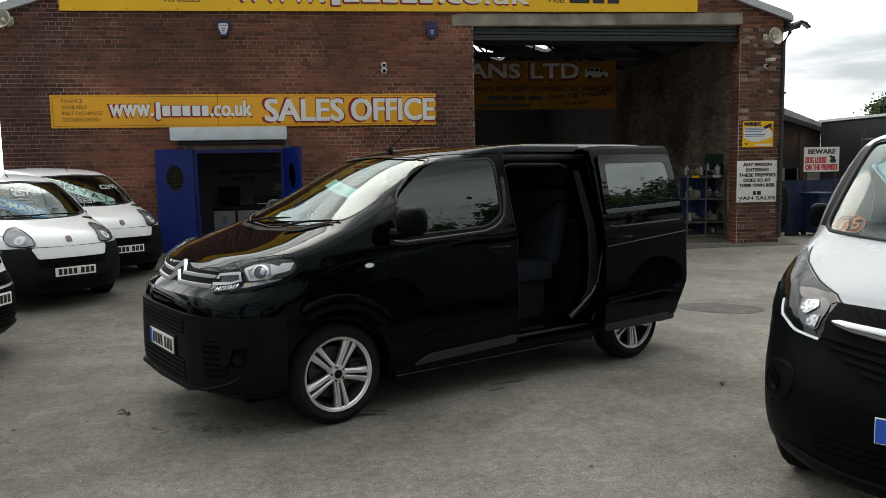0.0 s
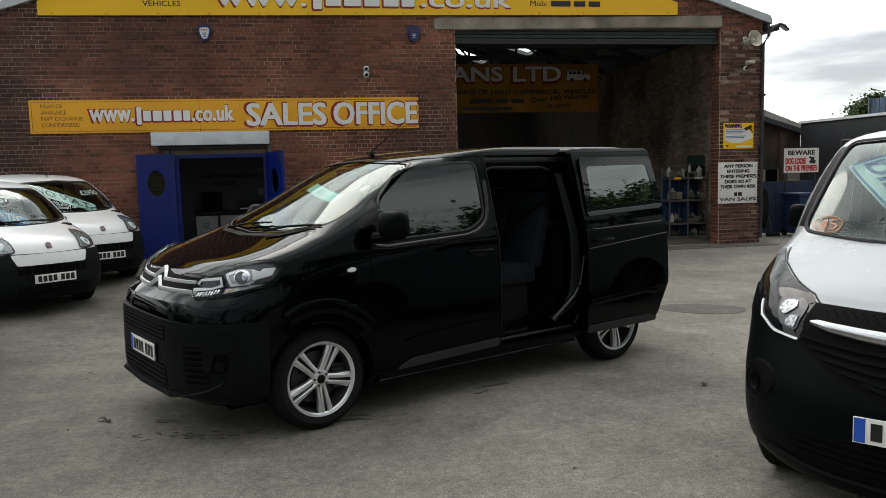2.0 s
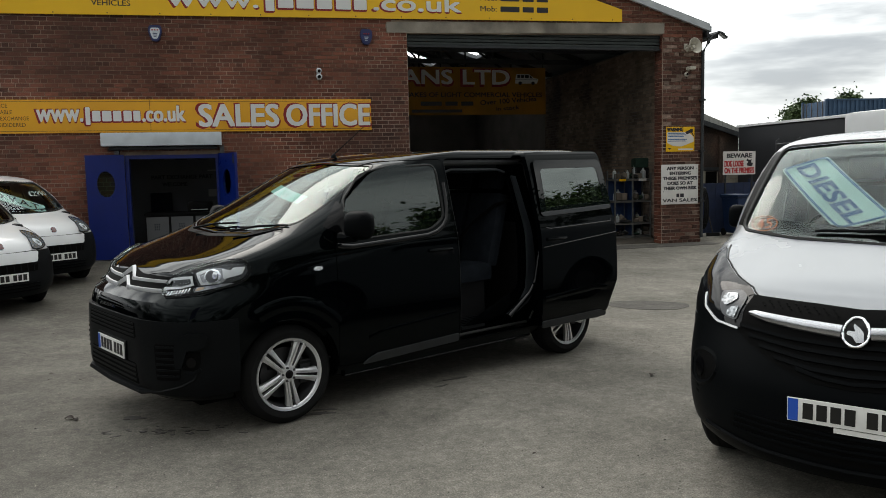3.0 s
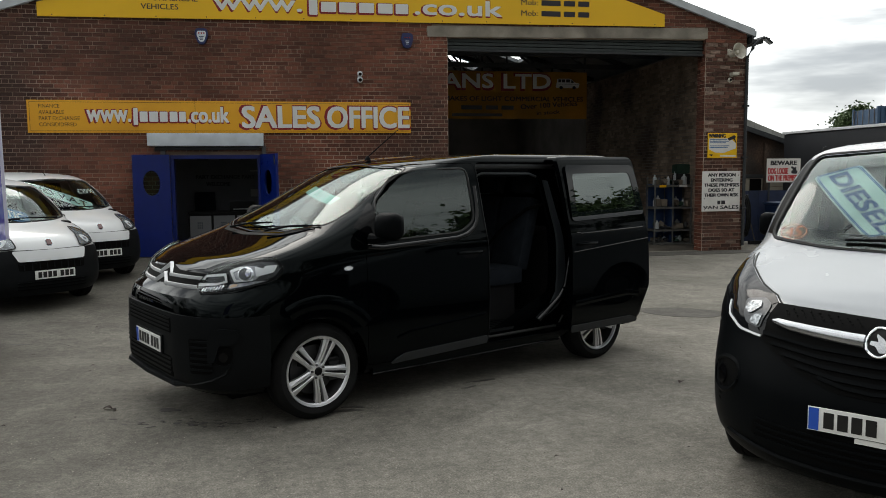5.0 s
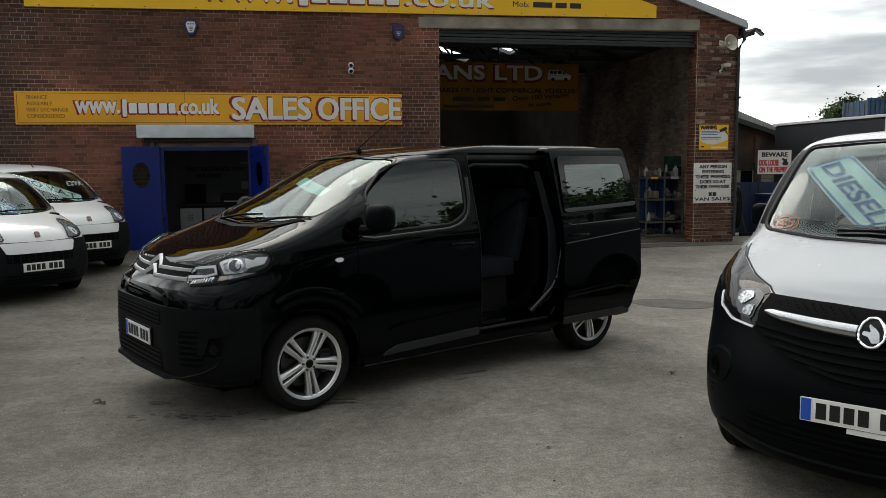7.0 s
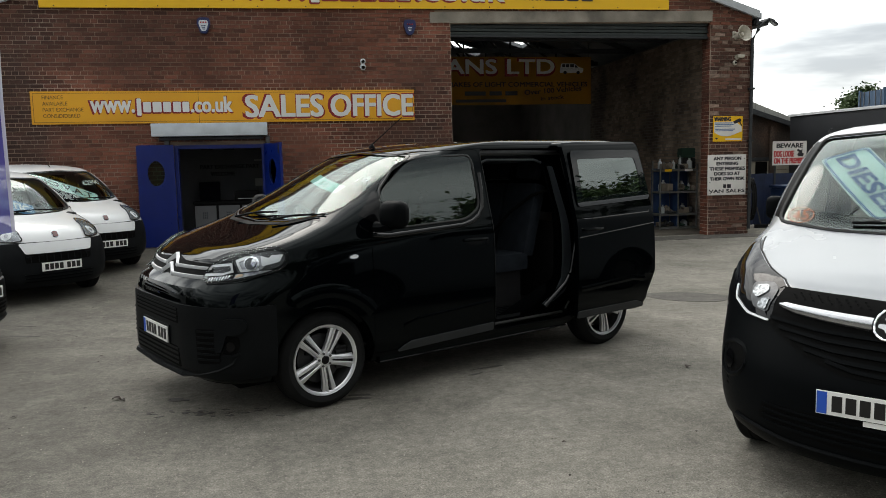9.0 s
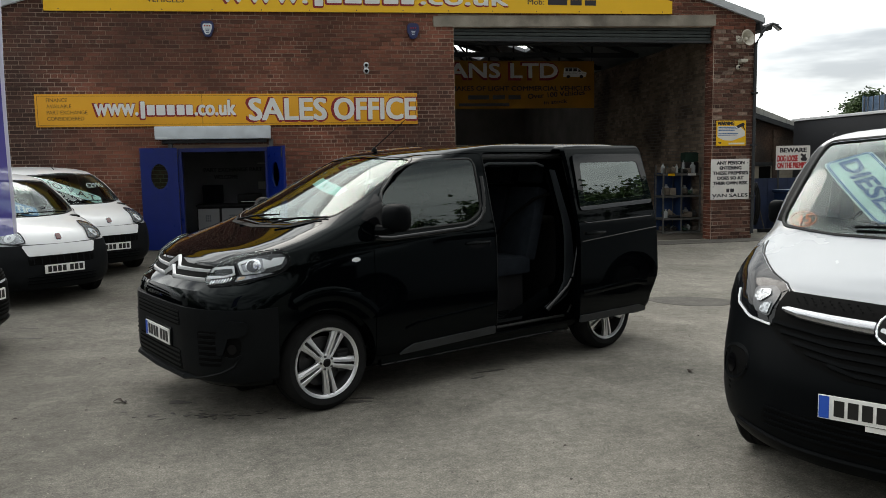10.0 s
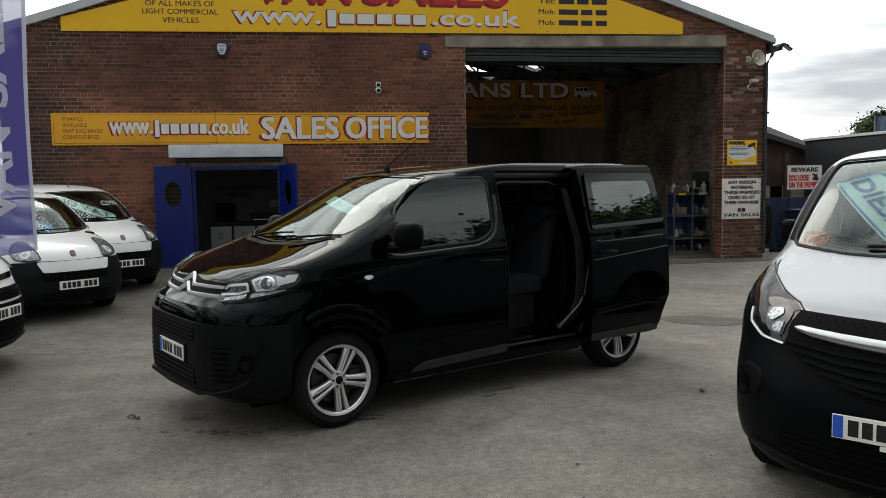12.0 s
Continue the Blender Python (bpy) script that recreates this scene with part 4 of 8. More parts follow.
f2, ftree2 = simple_van("small_white_van", F2_AT, "small white van beside the office door, price in its windscreen", fs, FLV, FSCREEN, (0, -2.51), 0.295, (0.775, 0.10), 0.800, 0.46, M["white_paint"], "small white vans", win=FWIN, band=False)

# the white and black van at the yard's other side
vv = Shape(
    front=[(0.24, 0.84), (0.30, 0.91), (0.42, 0.935), (0.62, 0.93), (0.72, 0.90), (0.85, 0.84), (0.95, 0.79), (1.00, 0.73), (1.06, 0.62), (1.11, 0.48), (1.16, 0.30), (1.21, 0.12), (1.25, -0.02), (1.28, -0.10), (1.4, -0.24), (1.5, -0.365), (1.6, -0.495), (1.7, -0.635), (1.78, -0.77), (1.84, -0.93), (1.89, -1.2), (1.93, -1.6), (1.96, -2.2)],
    half=[(0.24, 0.86), (0.33, 0.92), (0.5, 0.95), (0.8, 0.96), (1.1, 0.965), (1.25, 0.955), (1.4, 0.945), (1.6, 0.925), (1.78, 0.89), (1.84, 0.865), (1.89, 0.80), (1.93, 0.60), (1.96, 0.25)],
    rear=[(0.24, -4.0), (0.4, -4.06), (1.3, -4.06), (1.8, -4.0), (1.93, -3.8), (1.96, -3.4)],
    bow=[(0.24, 0.76), (0.7, 0.80), (0.95, 0.78), (1.25, 0.56), (1.5, 0.38), (1.96, 0.40)],
    power=[(0.24, 2.15), (0.8, 2.2), (1.0, 2.4), (1.12, 3.1), (1.22, 4.2), (1.3, 3.8), (1.5, 3.0), (1.96, 2.7)])
VLV = sorted(set([round(z, 4) for z in BODY_LEVELS(0.24, 0.95, 14) + BODY_LEVELS(0.95, 1.30, 22) + BODY_LEVELS(1.30, 1.82, 14) + [1.84, 1.86, 1.88, 1.9, 1.915, 1.93, 1.945, 1.955, 1.96]]))
VSCREEN = rounded([(-0.845, 1.32), (-0.5, 1.285), (0, 1.27), (0.5, 1.285), (0.845, 1.32), (0.79, 1.815), (0.4, 1.84), (0, 1.845), (-0.4, 1.84), (-0.79, 1.815)], 0.05)
VWIN = rounded([(-0.75, 1.30), (-0.80, 1.50), (-1.12, 1.78), (-1.75, 1.80), (-1.75, 1.26)], 0.06)
V_AT = pose(3.17, 3.30, 0, 0, 0, 218.5)
viv, vvtree = simple_van("white_van", V_AT, "white van with black bumper and grille", vv, VLV, VSCREEN, (0, -3.1), 0.335, (0.885, 0.2), 0.956, 0.575, M["darker_white"], bump_mat="plastic", win=VWIN)

# another white van whose nose shows beside the flag
E_AT = at_front(-2.95, 7.57, 350, 0.955)
elx, etree = simple_van("white_van", E_AT, "white van parked beside the sales flag", vv, VLV, VSCREEN, (0, -3.1), 0.335, (0.665, 0.2), 0.955, 0.575, M["white_paint"], bump_mat="plastic", win=VWIN)

# ---- signs and fittings on the building ----
M["yellow"] = mat("yellow_sign_board", (0.76, 0.37, 0.016), 0.45, vary=0.05, scale=1.2, fine=0.03, second=(0.70, 0.33, 0.016), second_scale=0.7)
M["yellow_gable"] = mat("bright_yellow_sign_board", (0.84, 0.49, 0.010), 0.4, vary=0.04, scale=0.8)
M["sign_white"] = mat("sign_white_letters", (0.72, 0.72, 0.72), 0.5, vary=0.04, scale=3)
M["sign_red"] = mat("sign_red_edging", (0.24, 0.010, 0.016), 0.5)
M["sign_red_big"] = mat("sign_red_letters", (0.48, 0.022, 0.025), 0.5)
M["sign_ink"] = mat("sign_dark_letters", (0.02, 0.018, 0.025), 0.5)
M["sign_brown"] = mat("sign_brown_letters", (0.07, 0.035, 0.01), 0.5)
# a duller yellow than the signs have, set to match the banner's brightness
M["banner"] = mat("dull_yellow_banner", (0.54, 0.265, 0.026), 0.7, vary=0.2, scale=1.5)
M["board_white"] = mat("white_notice_board", (0.70, 0.68, 0.66), 0.5, vary=0.06, scale=5)
M["shutter"] = mat("galvanised_shutter_box", (0.58, 0.63, 0.68), 0.4, 0.25, vary=0.1, scale=5, bump=0.06, bump_scale=6)
M["blue_door"] = mat("bright_blue_gloss_paint", (0.0015, 0.013, 0.150), 0.35, vary=0.1, scale=4, rvary=0.08)
M["dark_metal"] = mat("dark_painted_steel", (0.035, 0.038, 0.042), 0.5, 0.3, vary=0.2, scale=6)
# green-grey darkened for the shade of the recess under the lintel
M["roller"] = mat("shaded_green_grey_shutter", (0.04, 0.048, 0.048), 0.5, 0.4, vary=0.2, scale=4)
M["cream"] = mat("weathered_cream_plastic", (0.52, 0.49, 0.42), 0.5, vary=0.12, scale=12)
M["alarm_blue"] = mat("dark_blue_plastic", (0.012, 0.022, 0.10), 0.35)
M["alarm_white"] = mat("white_plastic", (0.62, 0.66, 0.70), 0.4)
M["alarm_red"] = mat("red_lens", (0.35, 0.02, 0.03), 0.3)


def words(text, x0, x1, z0, z1, material, parent, y, depth=0.003, bold=0.0, name="lettering", tilt=0.0):
    """Flat letters on a wall that faces the yard, filling the given rectangle."""
    cu = bpy.data.curves.new("t", "FONT")
    cu.body, cu.size, cu.extrude, cu.resolution_u = text, 1.0, 0.0, 3
    tmp = new("tmp_t", cu)
    dg = bpy.context.evaluated_depsgraph_get()
    dg.update()
    me = bpy.data.meshes.new_from_object(tmp.evaluated_get(dg))
    bpy.data.objects.remove(tmp)
    xs, ys = [v.co.x for v in me.vertices], [v.co.y for v in me.vertices]
    kx, ky = (x1 - x0) / (max(xs) - min(xs)), (z1 - z0) / (max(ys) - min(ys))
    for v in me.vertices:
        v.co = ((v.co.x - min(xs)) * kx, (v.co.y - min(ys)) * ky, 0)
    bm = bmesh.new()
    bm.from_mesh(me)
    at = pose(x0, y, z0, 90, -tilt, 0)
    thick = bold * (z1 - z0) * 1.15

    def bolder(b):
        """Heavier strokes: copies of the letter set a little aside and behind."""
        if thick:
            base = b.faces[:]
            for k, (u, v) in enumerate(((1, 0.6), (-1, 0.6), (1, -0.6), (-1, -0.6))):
                d = bmesh.ops.duplicate(b, geom=base)
                bmesh.ops.translate(b, vec=(u * thick, v * thick, -0.0004 * (k + 1)), verts=[g for g in d["geom"] if isinstance(g, bmesh.types.BMVert)])
        return b
    if z1 - z0 < 0.105:
        bmesh.ops.solidify(bolder(bm), geom=bm.faces[:], thickness=depth)
        return part(name, bm, material, parent, smooth=False, at=at)
    # large letters are pieces of their own
    left = set(bm.faces)
    while left:
        todo, group = [left.pop()], []
        while todo:
            f = todo.pop()
            group.append(f)
            for e in f.edges:
                for o in e.link_faces:
                    if o in left:
                        left.discard(o)
                        todo.append(o)
        one, made = bmesh.new(), {}
        for f in group:
            one.faces.new([made.setdefault(v, None) or made.update({v: one.verts.new(v.co)}) or made[v] for v in f.verts])
        bmesh.ops.recalc_face_normals(one, faces=one.faces)
        bmesh.ops.solidify(bolder(one), geom=one.faces[:], thickness=depth)
        part("letter" if name == "lettering" else name, one, material, parent, smooth=False, at=at)


def oval(cx, cz, rx, rz, n=28):
    return [(cx + rx * math.cos(2 * math.pi * k / n), cz + rz * math.sin(2 * math.pi * k / n)) for k in range(n)]


def edged_words(text, x0, x1, z0, z1, parent, y, drop=0.018, grow=0.03, front="sign_white", back="sign_red"):
    """White letters with a red edge that falls to the left and below."""
    words(text, x0 - drop * 2.0, x1 + drop * 0.8, z0 - drop * 2.0, z1 + drop * 0.8, M[back], parent, y, bold=grow + 0.012, name="letter_edge")
    words(text, x0, x1, z0, z1, M[front], parent, y - 0.005, bold=0.036, name="lettering")


def name_blocks(x0, x1, z0, z1, parent, y, front="sign_white", back="sign_red", drop=0.018, low=None):
    """A trade name as six plain blocks in the sign's colours."""
    w = (x1 - x0)
    h = z1 - z0
    spans = ((0.00, 0.085, -0.32, 1.35), (0.12, 0.27, 0, 1), (0.30, 0.47, 0, 1), (0.50, 0.65, 0, 1), (0.69, 0.84, 0, 1), (0.87, 1.0, 0, 1))
    for a, b, lo, hi in spans:
        poly = rounded([(x0 + a * w, z0 + lo * h), (x0 + b * w, z0 + lo * h), (x0 + b * w, z0 + hi * h), (x0 + a * w, z0 + hi * h)], 0.022)
        part("name_block_edge", prism([(p[0] - drop * 0.6, p[1] - drop * 0.6) for p in grown(poly, drop)], "y", y - 0.003, y, None), M[back], parent, smooth=False)
        part("name_block", prism(poly, "y", y - 0.008, y - 0.004), M[front], parent, smooth=False)


def digits(x0, x1, z0, z1, parent, y, material, groups=(4, 3, 4)):
    """A number that stays unread: plain bars of its size."""
    n = sum(groups) + 0.7 * (len(groups) - 1)
    u, x = (x1 - x0) / n, x0
    for g in groups:
        part("number_bar", prism(rounded([(x, z0), (x + g * u - u * 0.12, z0), (x + g * u - u * 0.12, z1), (x, z1)], 0.012), "y", y - 0.003, y), material, parent, smooth=False)
        x += (g + 0.7) * u


# the long sign over the office
sg = thing("office_sign", pose(0, 0, 0), "long yellow office sign with white red-edged letters", "sign")
SY = FY - 0.035
bm = bmesh.new()
box(bm, -4.82, 2.245, SY, FY - 0.004, 2.54, 3.14, bevel=0.006)
part("board", bm, M["yellow"], sg)
for x0, x1, z0, z1 in ((-4.78, 2.21, 3.100, 3.106), (-4.78, 2.21, 2.574, 2.580), (-4.78, -4.774, 2.574, 3.106), (2.204, 2.21, 2.574, 3.106)):
    part("border_line", boxes((x0, x1, SY - 0.002, SY, z0, z1)), M["sign_brown"], sg, smooth=False)
part("panel_joint", boxes((-1.872, -1.866, SY - 0.002, SY, 2.542, 3.138)), M["sign_brown"], sg, smooth=False)
for i, (t, w) in enumerate((("FINANCE", 0.36), ("AVAILABLE", 0.43), ("PART EXCHANGE", 0.70), ("CONSIDIDERED", 0.64))):
    words(t, -4.62, -4.62 + w, 2.995 - i * 0.112, 3.065 - i * 0.112, M["sign_brown"], sg, SY - 0.001)
edged_words("www.", -3.79, -3.03, 2.745, 2.955, sg, SY - 0.001)
name_blocks(-2.98, -2.04, 2.745, 2.935, sg, SY - 0.001)
edged_words(".co.uk", -2.00, -1.26, 2.740, 3.02, sg, SY - 0.001)
edged_words("SALES", -1.0, 0.45, 2.64, 3.045, sg, SY - 0.001, 0.024, 0.035)
edged_words("OFFICE", 0.615, 2.205, 2.64, 3.045, sg, SY - 0.001, 0.024, 0.035)

# the great sign in the gable
gs = thing("gable_sign", pose(0, 0, 0), "wide yellow gable sign with red and white letters", "sign")
GY = FY - 0.05
part("board", prism([(-4.55, 4.63), (7.62, 4.74), (7.62, 4.99), (2.66, 6.5), (1.46, 6.5), (-4.55, 4.88)], "y", GY, FY - 0.022), M["yellow_gable"], gs, smooth=False)
for t, c, w, z in (("OF ALL MAKES OF", -2.43, 1.25, 5.115), ("LIGHT COMMERCIAL", -2.43, 1.36, 4.965), ("VEHICLES", -2.43, 0.66, 4.81)):
    words(t, c - w / 2, c + w / 2, z, z + 0.098, M["sign_ink"], gs, GY - 0.001, bold=0.022)
words("VAN", -1.12, 0.72, 5.165, 5.80, M["sign_red"], gs, GY - 0.001, bold=0.03, name="letter_edge")
words("SALES", 0.98, 3.84, 5.175, 5.81, M["sign_red"], gs, GY - 0.001, bold=0.03, name="letter_edge")
words("VAN", -1.02, 0.76, 5.23, 5.83, M["sign_red_big"], gs, GY - 0.006, bold=0.02)
words("SALES", 1.08, 3.90, 5.24, 5.84, M["sign_red_big"], gs, GY - 0.006, bold=0.02)
edged_words("www.", -1.46, 0.16, 4.835, 5.035, gs, GY - 0.001, 0.02)
name_blocks(0.30, 2.22, 4.845, 5.035, gs, GY - 0.001, drop=0.022)
edged_words(".co.uk", 2.36, 4.11, 4.85, 5.135, gs, GY - 0.001, 0.02)
for i, t in enumerate(("Tel:", "Mob:", "Mob:")):
    z = 5.305 - i * 0.212
    words(t, 4.52, 4.86, z, z + 0.105, M["sign_ink"], gs, GY - 0.001, bold=0.02)
    digits(4.94, 5.97, z, z + 0.105, gs, GY - 0.001, M["sign_ink"], (4, 3, 4) if i == 0 else (5, 3, 3))
for k in range(14):
    part("screw", lathe([(0, -0.002), (0.012, -0.001), (0.012, 0.0)], 8), M["sign_brown"], gs, at=pose(-4.3 + k * 0.9, GY - 0.0005, 4.665 + 0.0085 * k))

# the hanging banner in the workshop
bn = thing("workshop_banner", pose(0, 0, 0), "dull yellow banner hung across the dim workshop", "banner")
NY = 20.5
bm = bmesh.new()
cols = [bm.verts.new((2.85 + 5.03 * i / 24, NY + 0.02 * math.sin(i * 0.9), z)) for z in (3.19, 4.45) for i in range(25)]
for i in range(24):
    bm.faces.new((cols[i], cols[i + 1], cols[26 + i], cols[25 + i]))
bmesh.ops.solidify(bm, geom=bm.faces[:], thickness=0.01)
part("cloth", bm, M["banner"], bn)
BYY = NY - 0.035
edged_words("VANS", 3.42, 5.22, 4.0, 4.37, bn, BYY, 0.03, 0.03)
edged_words("LTD", 5.53, 6.82, 4.0, 4.37, bn, BYY, 0.03, 0.03)
words("MAKES OF LIGHT COMMERCIAL VEHICLES", 3.90, 7.76, 3.66, 3.78, M["sign_ink"], bn, BYY, bold=0.03)
digits(4.35, 5.81, 3.43, 3.54, bn, BYY, M["sign_ink"], (5, 3, 3))
digits(4.1, 5.5, 3.25, 3.33, bn, BYY, M["sign_ink"], (9,))
words("Over 100 Vehicles", 6.0, 7.6, 3.44, 3.57, M["sign_ink"], bn, BYY, tilt=4, bold=0.025)
words("in stock", 6.45, 7.1, 3.29, 3.39, M["sign_ink"], bn, BYY, tilt=4, bold=0.025)
part("printed_van", prism(rounded([(6.98, 4.02), (7.62, 4.02), (7.66, 4.14), (7.52, 4.17), (7.40, 4.27), (7.02, 4.27)], 0.03), "y", BYY - 0.004, BYY), M["sign_white"], bn, smooth=False)
for x0, x1, z0, z1 in ((7.05, 7.13, 4.17, 4.25), (7.15, 7.24, 4.17, 4.25), (7.27, 7.38, 4.17, 4.25)):
    part("printed_window", boxes((x0, x1, BYY - 0.006, BYY - 0.004, z0, z1)), M["sign_ink"], bn, smooth=False)
part("printed_window", prism([(7.41, 4.16), (7.50, 4.16), (7.42, 4.245)], "y", BYY - 0.006, BYY - 0.004), M["sign_ink"], bn, smooth=False)
for x in (7.13, 7.50):
    part("printed_wheel", prism(oval(x, 4.03, 0.05, 0.045, 14), "y", BYY - 0.006, BYY - 0.0045), M["sign_ink"], bn, smooth=False)
part("printed_line", boxes((7.0, 7.64, BYY - 0.006, BYY - 0.004, 4.12, 4.128)), M["sign_ink"], bn, smooth=False)
for x in (3.0, 5.4, 7.8):
    part("hanging_cord", tube([(x, NY, 4.44), (x, NY, 4.60)], 0.008), M["dark_metal"], bn)

# roof trusses and the rolled shutter behind the lintel
def truss(y):
    t = thing("roof_truss", pose(0, y, 0), "dark steel roof truss under the sheet roof", "truss", "roof trusses", "structure")
    lo = 4.62
    part("tie_beam", boxes((XL + 0.36, XR - 0.36, -0.05, 0.05, lo - 0.06, lo + 0.06)), M["dark_metal"], t, smooth=False)
    for s in (-1, 1):
        part("rafter", prism([(XC, 6.86), (XC, 6.98), (XC + s * 7.0, 6.98 - 0.325 * 7.0), (XC + s * 7.0, 6.86 - 0.325 * 7.0)], "y", -0.05, 0.05), M["dark_metal"], t, smooth=False)
        for k in range(1, 5):
            part("strut", tube([(XC + s * 1.45 * k, 0, lo), (XC + s * (1.45 * k - 1.1), 0, 6.86 - 0.325 * (1.45 * k - 1.1))], 0.035), M["dark_metal"], t)
            part("strut", tube([(XC + s * 1.45 * k, 0, lo), (XC + s * 1.45 * k, 0, 6.86 - 0.325 * 1.45 * k)], 0.03), M["dark_metal"], t)


for y in (18.6, 20.62, 23.4, 26.6):
    truss(y)
rs = thing("roller_shutter", pose(0, 0, 0), "dull green-grey roller shutter rolled up behind the lintel", "shutter", kind="structure")
for i in range(1, 5):
    bm = bmesh.new()
    box(bm, OL + 0.02, OR - 0.02, FY + 0.10 + 0.012 * (i % 2), FY + 0.18, 4.155 + 0.07 * i, 4.215 + 0.07 * i, bevel=0.015)
    part("slat", bm, M["roller"], rs)
bm = bmesh.new()
box(bm, OL + 0.02, OR - 0.02, FY + 0.07, FY + 0.2, 4.175, 4.220, bevel=0.01)
part("bottom_rail", bm, M["dark_metal"], rs)

# the office entrance
sh = thing("shutter_box", pose(0, 0, 0), "pale galvanised shutter box over the office door", "shutter box")
bm = bmesh.new()
box(bm, -2.72, -0.615, FY - 0.27, FY - 0.005, 2.285, 2.525, bevel=0.012)
part("casing", bm, M["shutter"], sh)
part("guide_rail", boxes((-2.52, -2.44, FY - 0.09, FY - 0.004, 0.2, 2.28)), M["steel"], sh, smooth=False)
part("guide_rail", boxes((-0.66, -0.58, FY - 0.09, FY - 0.004, 0.2, 2.28)), M["steel"], sh, smooth=False)
part("rolled_edge", tube([(-2.6, FY - 0.15, 2.245), (-0.7, FY - 0.15, 2.245)], 0.035), M["dark_metal"], sh)
part("label_mark", boxes((-2.69, -2.50, FY - 0.273, FY - 0.27, 2.30, 2.335)), M["alarm_white"], sh, smooth=False)




def door_leaf(hx, yaw, width, label):
    """A blue leaf with an oval window, hinged at hx."""
    d = thing("door_1" if width > 0 else "door_2", pose(hx, FY - 0.10, 0, 0, 0, yaw), label, "door", "office doors", "structure")
    z0 = ground_z(hx, FY) + 0.02
    w = abs(width)
    slabm = mesh_of(prism([(0, z0), (w, z0), (w, 2.13), (0, 2.13)], "y", -0.025, 0.025), "leaf", False)
    leaf = boolean(slabm, mesh_of(prism(oval(w / 2, 1.60, 0.15, 0.235), "y", -0.1, 0.1), "cut", False), "DIFFERENCE")
    part("leaf", leaf, M["blue_door"], d)
    ring = bmesh.new()
    for r, y in ((1.0, -0.03), (1.14, -0.032), (1.14, 0.032), (1.0, 0.03)):
        for p in oval(w / 2, 1.60, 0.15 * r, 0.235 * r):
            ring.verts.new((p[0], y, p[1]))
    ring.verts.ensure_lookup_table()
    for j in range(4):
        for k in range(28):
            a, b = j * 28, ((j + 1) % 4) * 28
            ring.faces.new((ring.verts[a + k], ring.verts[a + (k + 1) % 28], ring.verts[b + (k + 1) % 28], ring.verts[b + k]))
    part("window_frame", ring, M["blue_door"], d)
    part("window_pane", prism(oval(w / 2, 1.60, 0.149, 0.234), "y", -0.003, 0.0), M["glass"], d, smooth=False)
    part("door_handle", tube([(w - 0.08, -0.03, 1.10), (w - 0.08, -0.06, 1.10), (w - 0.08, -0.06, 1.25), (w - 0.08, -0.03, 1.25)], 0.009), M["steel"], d)
    part("bolt", boxes((w - 0.05, w - 0.03, -0.04, -0.025, 1.93, 2.10)), M["steel"], d, smooth=False)
    for z in (0.5, 1.2, 1.95):
        part("hinge", tube([(0, -0.01, z), (0, -0.01, z + 0.1)], 0.012), M["steel"], d)


door_leaf(-2.36, 187, 0.66, "bright blue office door leaf with oval window, folded open")
door_leaf(-0.68, -62, -0.66, "bright blue office door leaf with oval window, standing open")
df = thing("door_frame", pose(0, 0, 0), "blue painted door frame of the office", "door frame", kind="structure")
for x0, x1, z0, z1 in ((-2.36, -2.29, 0.2, 2.12), (-0.75, -0.68, 0.2, 2.12), (-2.29, -0.75, 2.05, 2.12)):
    part("jamb", boxes((x0, x1, FY - 0.03, FY + 0.12, z0, z1)), M["blue_door"], df, smooth=False)

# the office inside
# pale drawer fronts and notice share this grey, darkened to match the dim room
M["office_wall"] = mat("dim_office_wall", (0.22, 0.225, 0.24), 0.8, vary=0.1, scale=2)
M["paper"] = mat("white_paper", (0.6, 0.6, 0.6), 0.7)
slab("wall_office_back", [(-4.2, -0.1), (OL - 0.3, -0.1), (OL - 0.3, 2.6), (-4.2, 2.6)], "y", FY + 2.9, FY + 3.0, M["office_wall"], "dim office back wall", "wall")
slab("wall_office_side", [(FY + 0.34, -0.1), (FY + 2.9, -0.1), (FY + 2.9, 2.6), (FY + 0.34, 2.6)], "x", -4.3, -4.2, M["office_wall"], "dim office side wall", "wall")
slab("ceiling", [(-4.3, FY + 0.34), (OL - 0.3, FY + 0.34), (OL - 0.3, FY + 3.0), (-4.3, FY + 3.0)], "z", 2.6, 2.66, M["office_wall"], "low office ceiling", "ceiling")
slab("floor_office", [(-4.2, FY - 0.02), (OL - 0.3, FY - 0.02), (OL - 0.3, FY + 2.9), (-4.2, FY + 2.9)], "z", 0.0, 0.255, M["concrete"], "dark office floor", "floor")
ds = thing("office_desk", pose(-1.45, FY + 1.3, 0.255), "dark office desk with pale drawer fronts", "desk")
bm = bmesh.new()
box(bm, -0.75, 0.75, -0.35, 0.35, 0.70, 0.74, bevel=0.005)
part("desk_top", bm, M["cabin"], ds)
for x in (-0.72, -0.25, 0.22):
    bm = bmesh.new()
    box(bm, x, x + 0.42, -0.33, -0.30, 0.06, 0.66, bevel=0.006)
    fr = part("drawer_front", bm, M["office_wall"], ds)
    for i in range(3):
        for j in range(3):
            part("vent_hole", boxes((x + 0.15 + 0.04 * i, x + 0.17 + 0.04 * i, -0.333, -0.33, 0.40 + 0.05 * j, 0.43 + 0.05 * j)), M["dark_ink"], fr, smooth=False)
part("carcass", boxes((-0.74, 0.74, -0.30, 0.32, 0.0, 0.70)), M["cabin"], ds, smooth=False)
pr = thing("printer", pose(-1.15, FY + 1.3, 0.995), "dark desktop printer on the office desk", "printer")
bm = bmesh.new()
